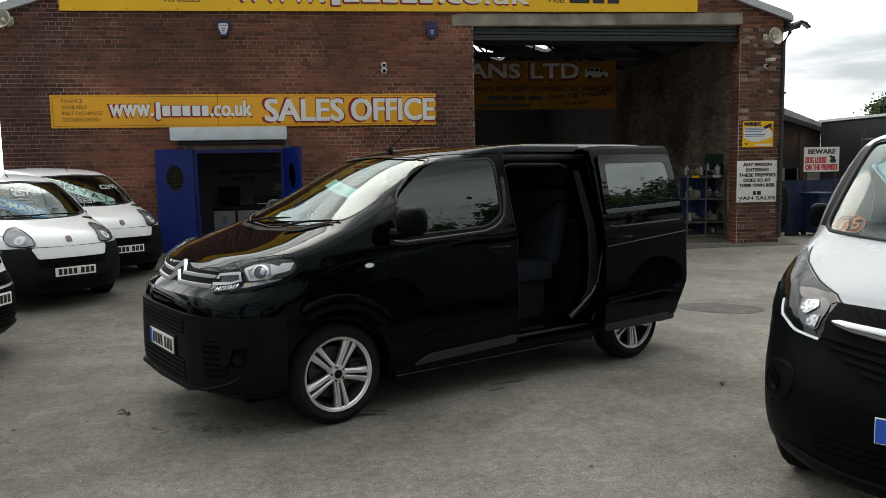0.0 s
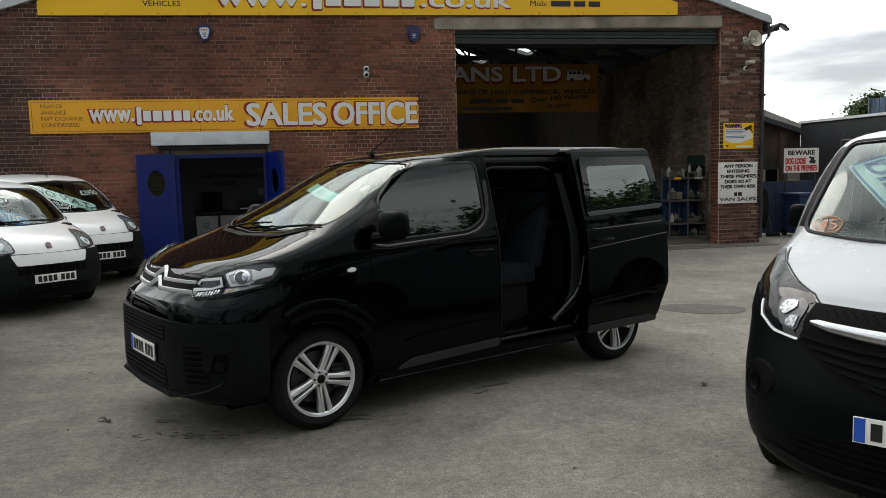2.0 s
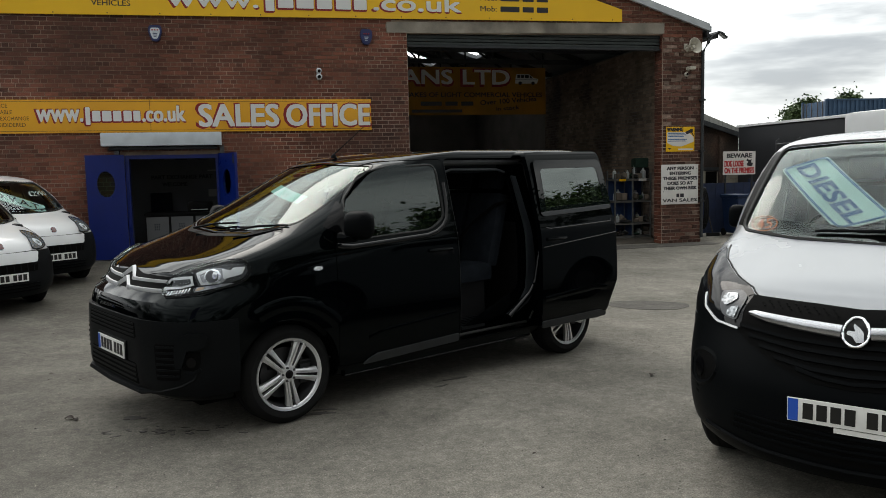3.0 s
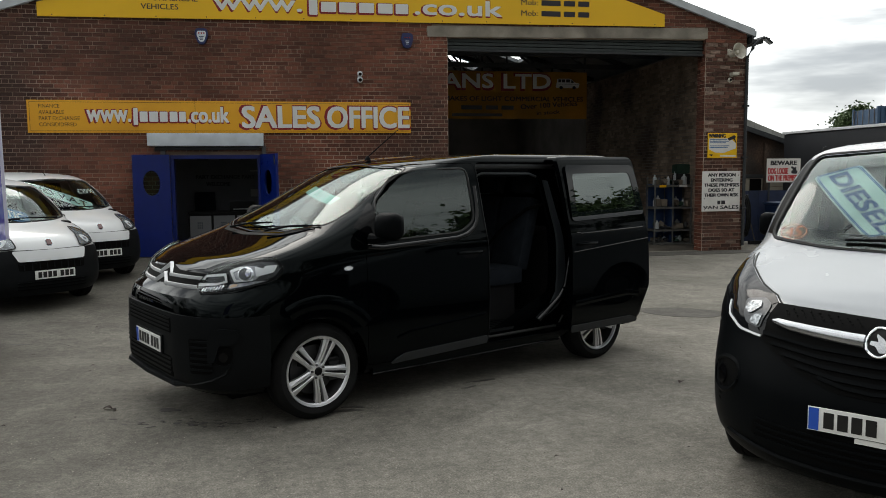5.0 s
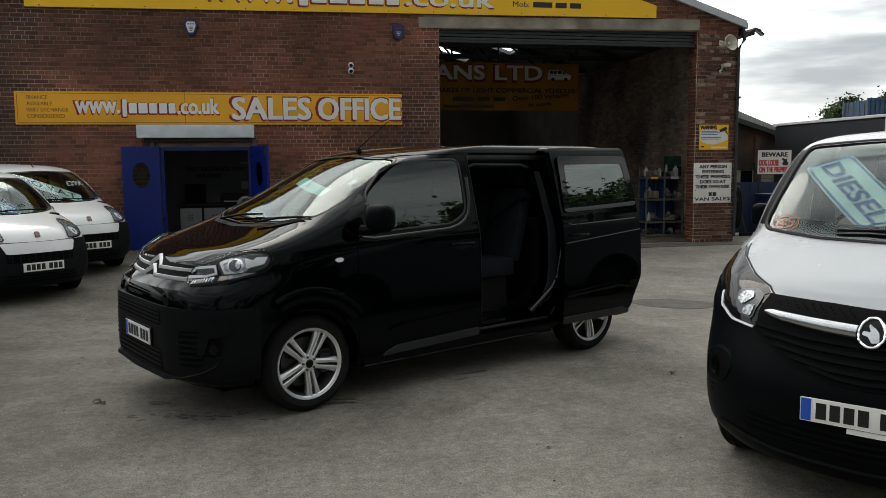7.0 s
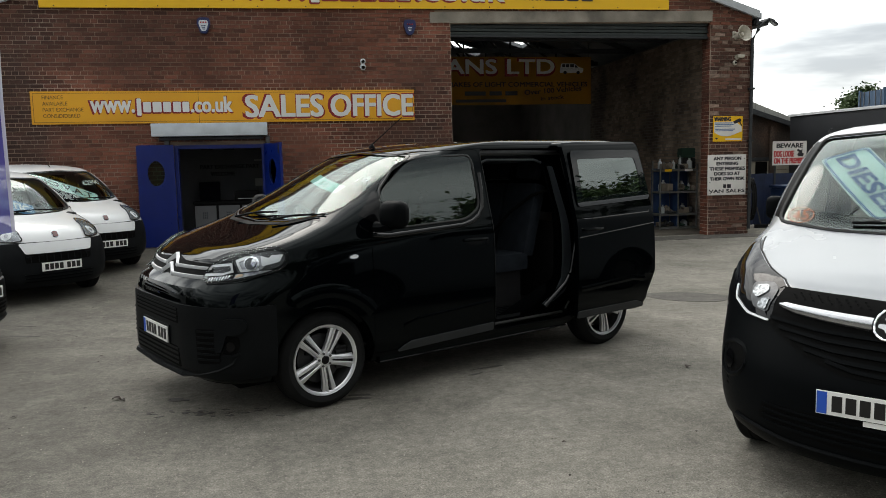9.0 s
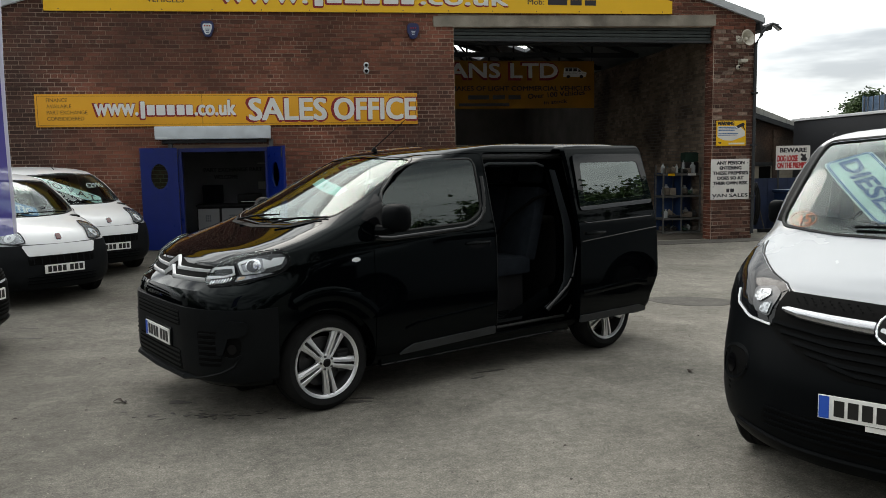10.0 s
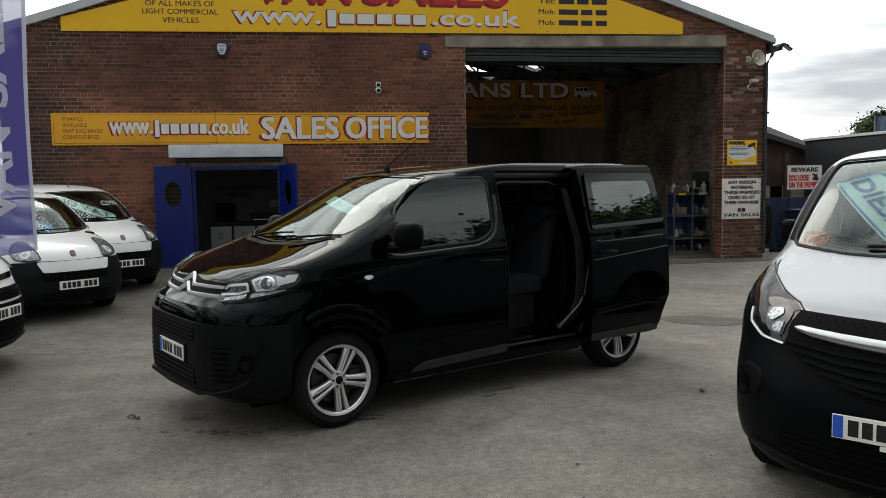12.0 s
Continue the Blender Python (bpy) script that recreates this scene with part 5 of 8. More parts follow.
box(bm, -0.24, 0.24, -0.2, 0.2, 0.0, 0.20, bevel=0.03)
part("case", bm, M["cabin"], pr)
part("tray", boxes((-0.16, 0.16, -0.3, -0.18, 0.04, 0.055)), M["paper"], pr, smooth=False)
oc = thing("office_chair", pose(-2.0, FY + 2.1, 0.255), "dark office chair behind the desk", "chair")
bm = bmesh.new()
box(bm, -0.24, 0.24, -0.22, 0.22, 0.44, 0.52, bevel=0.03)
part("seat", bm, M["fabric"], oc)
bm = bmesh.new()
box(bm, -0.22, 0.22, 0.18, 0.25, 0.56, 1.12, bevel=0.04)
part("backrest", bm, M["fabric"], oc)
part("stem", tube([(0, 0, 0.05), (0, 0, 0.45)], 0.03), M["dark_metal"], oc)
part("base", lathe([(0, 0.06), (0.28, 0.02), (0.28, 0), (0, 0)], 20, "z"), M["dark_metal"], oc)
for x0, x1, z0, z1 in ((-1.05, -0.72, 1.25, 1.85), (-0.62, -0.30, 1.30, 1.90)):
    ps = tagged(part("wall_poster", boxes((x0, x1, FY + 2.885, FY + 2.898, z0, z1)), M["paper"], smooth=False), "pale paper notice on the office wall", "notice", "office notices")
wall_notice = tagged(part("wall_notice", boxes((-2.28, -0.85, FY + 2.88, FY + 2.897, 1.42, 1.82)), M["office_wall"], smooth=False), "dim wall notice with dark words", "notice")
words("PART EXCHANGE PART", -2.24, -0.95, 1.66, 1.745, M["sign_ink"], wall_notice, FY + 2.878, bold=0.05)
words("WELCOME", -2.02, -1.50, 1.50, 1.585, M["sign_ink"], wall_notice, FY + 2.878, bold=0.05)
for x in (-2.2, -1.72, -1.25, -0.78):
    fr = tagged(part("picture_frame", boxes((x, x + 0.24, FY + 2.87, FY + 2.897, 2.08, 2.24)), M["dark_metal"], smooth=False), "small dark framed picture on the office wall", "picture", "office pictures")
    part("print", boxes((x + 0.02, x + 0.22, FY + 2.866, FY + 2.87, 2.10, 2.22)), M["office_wall"], fr, smooth=False)

# alarm boxes, lights, cameras and loudspeakers
def alarm(x, z, body, face, label):
    a = thing("alarm_box", pose(x, FY - 0.004, z), label, "alarm box", "alarm boxes")
    out = rounded([(-0.10, 0.15), (0.10, 0.15), (0.125, 0.04), (0.06, -0.14), (-0.06, -0.14), (-0.125, 0.04)], 0.04)
    bm = prism(out, "y", -0.075, 0)
    bmesh.ops.bevel(bm, geom=[e for e in bm.edges if all(abs(v.co.y + 0.075) < 1e-4 for v in e.verts)], offset=0.015, segments=2, affect="EDGES")
    part("casing", bm, body, a)
    part("face", prism(rounded([(-0.075, 0.10), (0.075, 0.10), (0.09, 0.03), (0.04, -0.10), (-0.04, -0.10), (-0.09, 0.03)], 0.03), "y", -0.079, -0.075), face, a, smooth=False)
    for k in (-1, 0, 1):
        part("lamp", lathe([(0, -0.012), (0.012, -0.008), (0.015, 0)], 12), M["alarm_red"], a, at=pose(0.045 * k, -0.079, 0.06))
    for k in range(3):
        part("mark_bar", boxes((-0.04 + 0.008 * k, 0.04 - 0.008 * k, -0.081, -0.079, -0.01 - 0.03 * k, 0.004 - 0.03 * k)), M["alarm_white"] if face is M["alarm_blue"] else M["alarm_blue"], a, smooth=False)


alarm(-1.70, 4.33, M["alarm_blue"], M["alarm_white"], "white-faced alarm box high on the brickwork")
alarm(2.19, 4.33, M["alarm_blue"], M["alarm_blue"], "dark blue alarm box high on the brickwork")


def horn(x, z, s, label):
    h = thing("horn_loudspeaker", pose(x, FY - 0.005, z), label, "loudspeaker", "horn loudspeakers")
    b = new("bell_pivot")
    b.parent = h
    b.matrix_basis = pose(0.04 * s, -0.22, 0, -12, 0, 14 * s)
    bm = lathe([(0.03, 0.16), (0.045, 0.10), (0.075, 0.02), (0.125, -0.06), (0.165, -0.10), (0.172, -0.10), (0.170, -0.085), (0.13, -0.045), (0.085, 0.03), (0.06, 0.11), (0.055, 0.165), (0.0, 0.17)], 32)
    part("bell", bm, M["cream"], h, at=pose(0.04 * s, -0.22, 0, -12, 0, 14 * s))
    bpy.data.objects.remove(b)
    part("driver", lathe([(0, -0.06), (0.035, -0.055), (0.045, 0.02), (0.05, 0.03), (0, 0.06)], 20), M["cream"], h, at=pose(0.04 * s, -0.20, 0, -12, 0, 14 * s))
    part("bracket", tube([(0, 0, 0.03), (0, -0.09, 0.05), (0.02 * s, -0.14, 0.03)], 0.018), M["cream"], h)
    part("wall_plate", boxes((-0.04, 0.04, -0.012, 0, -0.03, 0.10)), M["cream"], h, smooth=False)


horn(9.13, 4.22, 1, "cream horn loudspeaker at the top of the pier")
horn(-5.38, 4.42, -1, "cream horn loudspeaker at the wall's other end")


def camera_unit(x, z, label):
    c = thing("security_camera", pose(x, FY - 0.004, z), label, "camera", "security cameras")
    bm = bmesh.new()
    box(bm, -0.06, 0.10, -0.20, -0.06, -0.03, 0.04, bevel=0.02)
    part("housing", bm, M["cream"], c)
    part("arm", tube([(0, 0, -0.04), (0, -0.08, -0.04), (0.01, -0.11, -0.02)], 0.015), M["cream"], c)
    part("sensor", lathe([(0, -0.055), (0.035, -0.04), (0.05, 0), (0.035, 0.04), (0, 0.055)], 20), M["cream"], c, at=pose(-0.045, -0.06, -0.12, 90))
    part("lens_port", lathe([(0, -0.01), (0.022, -0.008), (0.026, 0)], 14), M["gloss_black"], c, at=pose(-0.045, -0.105, -0.12))


camera_unit(9.17, 3.78, "small cream security camera on the pier")
fl = thing("security_light", pose(1.25, FY - 0.004, 3.62), "small white twin security light on the brickwork", "light")
for z, r in ((0.06, 0.055), (-0.05, 0.06)):
    part("head", lathe([(0, -0.05), (r * 0.7, -0.045), (r, -0.01), (r * 0.8, 0.03), (0, 0.05)], 20), M["alarm_white"], fl, at=pose(0, -0.07, z, 15))
    part("eye", lathe([(0, -0.008), (r * 0.5, -0.005), (r * 0.55, 0)], 14), M["gloss_black"], fl, at=pose(0, -0.118, z - 0.012, 15))
part("back_plate", boxes((-0.04, 0.04, -0.03, 0, -0.10, 0.10)), M["alarm_white"], fl, smooth=False)

# notices on the pier
def notice(x0, x1, z0, z1, board, label, y=FY - 0.008):
    n = thing("notice_board", pose(0, 0, 0), label, "sign")
    bm = bmesh.new()
    box(bm, x0, x1, y - 0.012, y, z0, z1, bevel=0.003)
    part("board", bm, board, n)
    return n


wn_ = notice(8.675, 9.36, 2.01, 2.545, M["yellow_gable"], "yellow and white security warning sign on the pier")
NYY = FY - 0.0215
words("WARNING", 8.70, 9.08, 2.445, 2.525, M["sign_ink"], wn_, NYY, bold=0.08)
part("white_field", prism(rounded([(8.70, 2.20), (8.85, 2.13), (9.05, 2.12), (9.34, 2.22), (9.34, 2.32), (9.20, 2.43), (8.70, 2.43)], 0.02), "y", NYY - 0.001, NYY), M["board_white"], wn_, smooth=False)
for i, w in enumerate((0.40, 0.44, 0.38, 0.0, 0.46, 0.42)):
    if w:
        part("text_bar", boxes((8.72, 8.72 + w, NYY - 0.0025, NYY - 0.001, 2.395 - i * 0.033, 2.411 - i * 0.033)), M["cardblue"], wn_, smooth=False)
part("text_bar", boxes((8.96, 9.33, NYY - 0.002, NYY, 2.04, 2.075)), M["board_white"], wn_, smooth=False)
part("printed_mark", prism([(8.71, 2.09), (8.77, 2.045), (8.78, 2.07), (8.80, 2.09)], "y", NYY - 0.002, NYY), M["sign_ink"], wn_, smooth=False)
part("printed_camera", prism(rounded([(9.13, 2.43), (9.29, 2.50), (9.33, 2.47), (9.31, 2.43), (9.17, 2.38)], 0.012), "y", NYY - 0.003, NYY - 0.001), M["sign_ink"], wn_, smooth=False)
part("printed_camera_arm", prism([(9.27, 2.43), (9.30, 2.43), (9.35, 2.34), (9.325, 2.34)], "y", NYY - 0.003, NYY - 0.001), M["sign_ink"], wn_, smooth=False)

rn = notice(8.565, 9.46, 0.865, 1.73, M["board_white"], "white premises notice with black letters on the pier")
for i, (t, w) in enumerate((("ANY PERSON", 0.64), ("ENTERING", 0.50), ("THESE PREMISES", 0.82), ("DOES SO AT", 0.60), ("THEIR OWN RISK", 0.80))):
    words(t, 9.02 - w / 2, 9.02 + w / 2, 1.612 - i * 0.108, 1.680 - i * 0.108, M["sign_ink"], rn, NYY, bold=0.09)
for x0, x1 in ((8.93, 9.0), (9.02, 9.11)):
    part("name_bar", boxes((x0, x1, NYY - 0.002, NYY, 1.015, 1.095)), M["sign_ink"], rn, smooth=False)
words("VAN SALES", 8.60, 9.43, 0.915, 0.985, M["sign_ink"], rn, NYY, bold=0.06)
for x, z in ((8.62, 1.14), (9.42, 1.64), (9.40, 0.94), (8.63, 0.90)):
    part("screw", lathe([(0, -0.003), (0.012, -0.001), (0.012, 0)], 8), M["steel"], rn, at=pose(x, NYY, z))

# gutter, downpipe and floodlight at the eaves
dp = thing("downpipe", pose(0, 0, 0), "dark downpipe at the corner of the pier", "pipe")
part("pipe", tube([(9.53, FY - 0.05, 0.12), (9.53, FY - 0.05, 4.15), (9.66, FY - 0.05, 4.35), (9.72, FY - 0.05, 4.5)], 0.035, 10), M["dark_metal"], dp)
for z in (0.9, 2.0, 3.1):
    part("clip", boxes((9.47, 9.58, FY - 0.10, FY - 0.002, z, z + 0.04)), M["dark_metal"], dp, smooth=False)
gt = thing("gutter_end", pose(0, 0, 0), "broken dark gutter bracket under the eaves", "gutter")
part("gutter", prism([(9.60, 4.44), (9.86, 4.44), (9.88, 4.58), (9.84, 4.58), (9.80, 4.49), (9.66, 4.49), (9.63, 4.58), (9.59, 4.58)], "y", FY - 0.10, FY + 9), M["dark_metal"], gt, smooth=False)
part("bracket", tube([(9.60, FY - 0.12, 4.35), (9.72, FY - 0.14, 4.48), (9.85, FY - 0.14, 4.56), (9.98, FY - 0.14, 4.52)], 0.028), M["dark_metal"], gt)
fd_ = thing("floodlight", pose(9.93, FY - 0.14, 4.50, 0, 34, 0) @ Matrix.Scale(0.75, 4), "dark floodlight on an arm at the eaves", "light")
bm = bmesh.new()
box(bm, -0.12, 0.16, -0.08, 0.08, -0.03, 0.03, bevel=0.01)
part("housing", bm, M["dark_metal"], fd_)
part("lens_panel", boxes((-0.10, 0.14, -0.07, 0.07, -0.034, -0.03)), M["alarm_white"], fd_, smooth=False)

# the storage rack inside the entrance
M["rack_blue"] = mat("blue_rack_paint", (0.018, 0.045, 0.13), 0.6, vary=0.35, scale=5)
M["rack_grey"] = mat("worn_grey_rack_steel", (0.11, 0.11, 0.105), 0.6, vary=0.3, scale=9)
M["clutter_a"] = mat("mixed_plastic_bottles", (0.30, 0.32, 0.33), 0.5, random=0.9)
M["clutter_b"] = mat("mixed_cartons", (0.15, 0.125, 0.10), 0.7, random=0.8, vary=0.2)
M["clutter_c"] = mat("dark_green_canvas", (0.02, 0.05, 0.035), 0.8, vary=0.2)
M["clutter_d"] = mat("oily_dark_parts", (0.03, 0.03, 0.032), 0.5, random=0.6)
RKX, RKY = 8.24, 16.98
rk = thing("storage_rack", pose(RKX, RKY, 0.012), "blue steel storage rack crowded with bottles and boxes", "rack")
for x in (0.0, 0.455, 0.92):
    part("upright", boxes((x - 0.016, x + 0.016, -0.016, 0.016, 0, 1.52)), M["rack_grey"], rk, smooth=False)
    part("upright", boxes((x - 0.016, x + 0.016, 0.40, 0.43, 0, 1.60)), M["rack_grey"], rk, smooth=False)
for z in (0.05, 0.36, 0.89, 1.40):
    part("shelf", boxes((-0.02, 0.94, -0.02, 0.43, z - 0.045, z)), M["rack_grey"], rk, smooth=False)
part("back_sheet", boxes((-0.02, 0.94, 0.432, 0.445, 0.05, 1.42)), M["rack_blue"], rk, smooth=False)
part("divider", boxes((0.45, 0.46, 0.02, 0.43, 0.05, 1.36)), M["rack_blue"], rk, smooth=False)
for x, w, mm_ in ((0.10, 0.17, "yellow_gable"), (0.60, 0.20, "board_white")):
    part("shelf_label", boxes((x, x + w, -0.026, -0.021, 1.352, 1.408)), M[mm_], rk, smooth=False)
r3 = random.Random(11)
for z, tall in ((0.062, 0.20), (0.372, 0.34), (0.902, 0.30), (1.412, 0.34)):
    for row in (0.27, 0.10):
        x = 0.03 + r3.uniform(0, 0.06)
        while x < 0.84:
            q = r3.random()
            if abs(x - 0.42) < 0.08:
                x = 0.49
            if q < 0.34:
                h, r = r3.uniform(0.55, 1.05) * tall * 0.9, r3.uniform(0.03, 0.065)
                b = part("bottle", lathe([(0, 0), (r, 0), (r, h * 0.68), (r * 0.38, h * 0.84), (r * 0.38, h), (0, h)], 12, "z"), M["clutter_a"])
                b.matrix_basis = pose(RKX + x + r, RKY + row + r3.uniform(-0.03, 0.05), 0.012 + z)
                tagged(b, "small plastic bottle standing on the rack", "bottle", "bottles on the rack")
                x += 2 * r + r3.uniform(0.0, 0.02)
            elif q < 0.62:
                w, h = r3.uniform(0.06, 0.17), r3.uniform(0.25, 0.9) * tall * 0.8
                bm = bmesh.new()
                box(bm, 0, w, 0, 0.13, 0, h, bevel=0.006)
                b = part("carton", bm, M["clutter_b"])
                b.matrix_basis = pose(RKX + x, RKY + row - 0.05, 0.012 + z, 0, 0, r3.uniform(-14, 14))
                tagged(b, "worn carton standing on the rack", "carton", "cartons on the rack")
                x += w + r3.uniform(0.0, 0.02)
            else:
                w, h = r3.uniform(0.08, 0.20), r3.uniform(0.15, 0.55) * tall
                bm = bmesh.new()
                bmesh.ops.create_icosphere(bm, subdivisions=2, radius=1.0)
                for v in bm.verts:
                    k = 1 + r3.uniform(-0.22, 0.22)
                    v.co = Vector((v.co.x * w / 2 * k, v.co.y * 0.08 * k, max(-1.0, v.co.z * k) * h / 2 + h / 2))
                b = part("rag", bm, M[r3.choice(("clutter_d", "clutter_d", "clutter_c", "clutter_b"))], smooth=False)
                b.matrix_basis = pose(RKX + x + w / 2, RKY + row, 0.012 + z)
                tagged(b, "oily crumpled rag lying on the rack", "rag", "rags on the rack")
                x += w * 0.8
bm = bmesh.new()
box(bm, 0, 0.36, 0, 0.28, 0, 0.24, bevel=0.08)
tagged(part("canvas_bag", bm, M["clutter_c"], at=pose(RKX + 0.62, RKY + 0.16, 0.012 + 1.66)), "dark green canvas bag lying on the rack", "bag")
tagged(part("crate", boxes((0, 0.34, 0, 0.26, 0, 0.25)), M["clutter_d"], at=pose(RKX + 0.64, RKY + 0.16, 0.012 + 1.41), smooth=False), "dark crate on the rack's top shelf", "crate")
# near-black laid flat where openings and recesses would fall into shade
M["slot"] = mat("dark_slot", (0.003, 0.003, 0.003), 0.7, spec=0.05)

# ---- the black van's fittings ----
def seat(parent, x, y, z, w=0.50, name="seat", tilt=18):
    """A seat that faces ahead, with cushion, backrest and headrest."""
    st = new(name)
    st.parent = parent
    st.matrix_basis = pose(x, y, z)
    bm = bmesh.new()
    box(bm, -0.26, 0.26, -w / 2, w / 2, 0.0, 0.16, bevel=0.05)
    part("cushion", bm, M["fabric"], st)
    bm = bmesh.new()
    box(bm, -0.06, 0.07, -w / 2, w / 2, 0.0, 0.66, bevel=0.05)
    part("backrest", bm, M["fabric"], st, at=pose(-0.26, 0, 0.12, 0, -tilt, 0))
    bm = bmesh.new()
    box(bm, -0.04, 0.05, -0.13, 0.13, 0.0, 0.18, bevel=0.04)
    part("headrest", bm, M["fabric"], st, at=pose(-0.26 - 0.70 * math.sin(radians(tilt)), 0, 0.12 + 0.70 * math.cos(radians(tilt)), 0, -tilt, 0))
    for sy in (-1, 1):
        part("seat_leg", boxes((-0.20, 0.18, sy * (w / 2 - 0.07) - 0.02, sy * (w / 2 - 0.07) + 0.02, -0.31, 0.0)), M["cabin"], st, smooth=False)
    return st


def steering_wheel(parent, x, y, z, r=0.19):
    n = 28
    bm = tube([(r * math.cos(2 * math.pi * k / n), r * math.sin(2 * math.pi * k / n), 0) for k in range(n)], 0.014, 8, True)
    sw = part("steering_wheel", bm, M["cabin"], parent, at=pose(x, y, z, 0, -58, 0))
    part("boss", lathe([(0, 0.03), (0.05, 0.025), (0.075, 0), (0.05, -0.03)], 20, "z"), M["cabin"], sw)
    for a in (0, 180, 270):
        part("spoke", boxes((0.05, r, -0.015, 0.015, -0.008, 0.004)), M["cabin"], sw, smooth=False, at=pose(0, 0, 0, 0, 0, a))


# grille and badge
part("grille_backing", patch(rounded([(-0.60, 0.962), (0.60, 0.962), (0.62, 1.005), (0.60, 1.058), (0.2, 1.06), (0, 1.085), (-0.2, 1.06), (-0.60, 1.058), (-0.62, 1.005)], 0.02), "x", vtree, 1, 0.003, 0.004), M["slot"], van)
def nose_x(y, z):
    """Where the silver bars stand before the grille."""
    return on_skin((y, 0.975), "x", vtree, 1, 0.0).x + 0.006 - 0.72 * (z - 0.975)


def rail(line, width, depth):
    """An upright bar of even height along a line across the nose."""
    pts = []
    for (a, b), (c, d) in zip(line, line[1:]):
        n = max(2, int(abs(c - a) / 0.03))
        pts += [(a + (c - a) * k / n, b + (d - b) * k / n) for k in range(n)]
    pts.append(line[-1])
    bm = bmesh.new()
    rows = []
    for y, z in pts:
        h = width(y) / 2
        xs = nose_x(y, z)
        rows.append([bm.verts.new(p) for p in ((xs - 0.02, y, z - h), (xs + depth * 0.7, y, z - h), (xs + depth, y, z), (xs + depth * 0.6, y, z + h), (xs - 0.02, y, z + h))])
    for a, b in zip(rows, rows[1:]):
        for k in range(5):
            bm.faces.new((a[k], a[(k + 1) % 5], b[(k + 1) % 5], b[k]))
    bm.faces.new(rows[0]), bm.faces.new(rows[-1][::-1])
    bmesh.ops.recalc_face_normals(bm, faces=bm.faces[:])
    return bm


for zo, hi, reach, leg in ((1.024, 0.052, 0.575, 0.11), (0.968, 0.042, 0.59, 0.105)):
    for s in (1, -1):
        part("chrome_bar", rail([(s * leg * 0.8, zo - 0.003), (s * 0.3, zo), (s * reach, zo + 0.004)], lambda y: 0.026, 0.008), M["satin"], van)
    part("badge_chevron", rail([(-leg, zo - 0.006), (0, zo + hi), (leg, zo - 0.006)], lambda y: 0.034 + 0.020 * max(0.0, 1 - abs(y) / 0.12), 0.008), M["satin"], van)

# headlamps
HEADLAMP = rounded([(-0.150, 0.934), (-0.174, 0.975), (-0.122, 1.050), (-0.041, 1.083), (0.127, 1.136), (0.277, 1.159), (0.342, 1.162), (0.392, 1.140), (0.412, 1.095), (0.390, 1.048), (0.327, 1.010), (0.185, 0.978), (0.033, 0.949)], 0.03)


def mirrored(poly, s):
    return poly if s > 0 else [(-x, y) for x, y in reversed(poly)]


M["lamp_dark"] = mat("dark_lamp_housing", (0.006, 0.0064, 0.0075), 0.45, spec=0.12)
M["lamp_shade"] = mat("smoked_lamp_bezel", (0.05, 0.052, 0.056), 0.3, 0.5, vary=0.3, scale=30)
M["lamp_silver"] = mat("lamp_reflector", (0.66, 0.68, 0.70), 0.24, 0.9, vary=0.55, scale=26)
M["lamp_mid"] = mat("satin_lamp_bowl", (0.30, 0.31, 0.33), 0.3, 0.9, vary=0.5, scale=30)
M["lamp_bulb"] = mat("projector_glass", (0.12, 0.125, 0.135), 0.08, vary=0.3, scale=20)
# mottled tone stands in for the facets' bright, broken reflections
M["lamp_facet"] = mat("faceted_lamp_reflector", (0.27, 0.285, 0.30), 0.22, 0.6, vary=0.75, scale=60, bump=0.8, bump_scale=70)
M["bar_silver"] = mat("brushed_silver_bar", (0.42, 0.43, 0.45), 0.2, 0.9, vary=0.1, scale=6)
# matt white, laid also where reflectors and chrome would shine
M["lamp_white"] = mat("white_diffuser_and_shine", (0.80, 0.82, 0.84), 0.35)
M["lamp_amber"] = mat("amber_lamp_bulb", (0.62, 0.45, 0.30), 0.35)
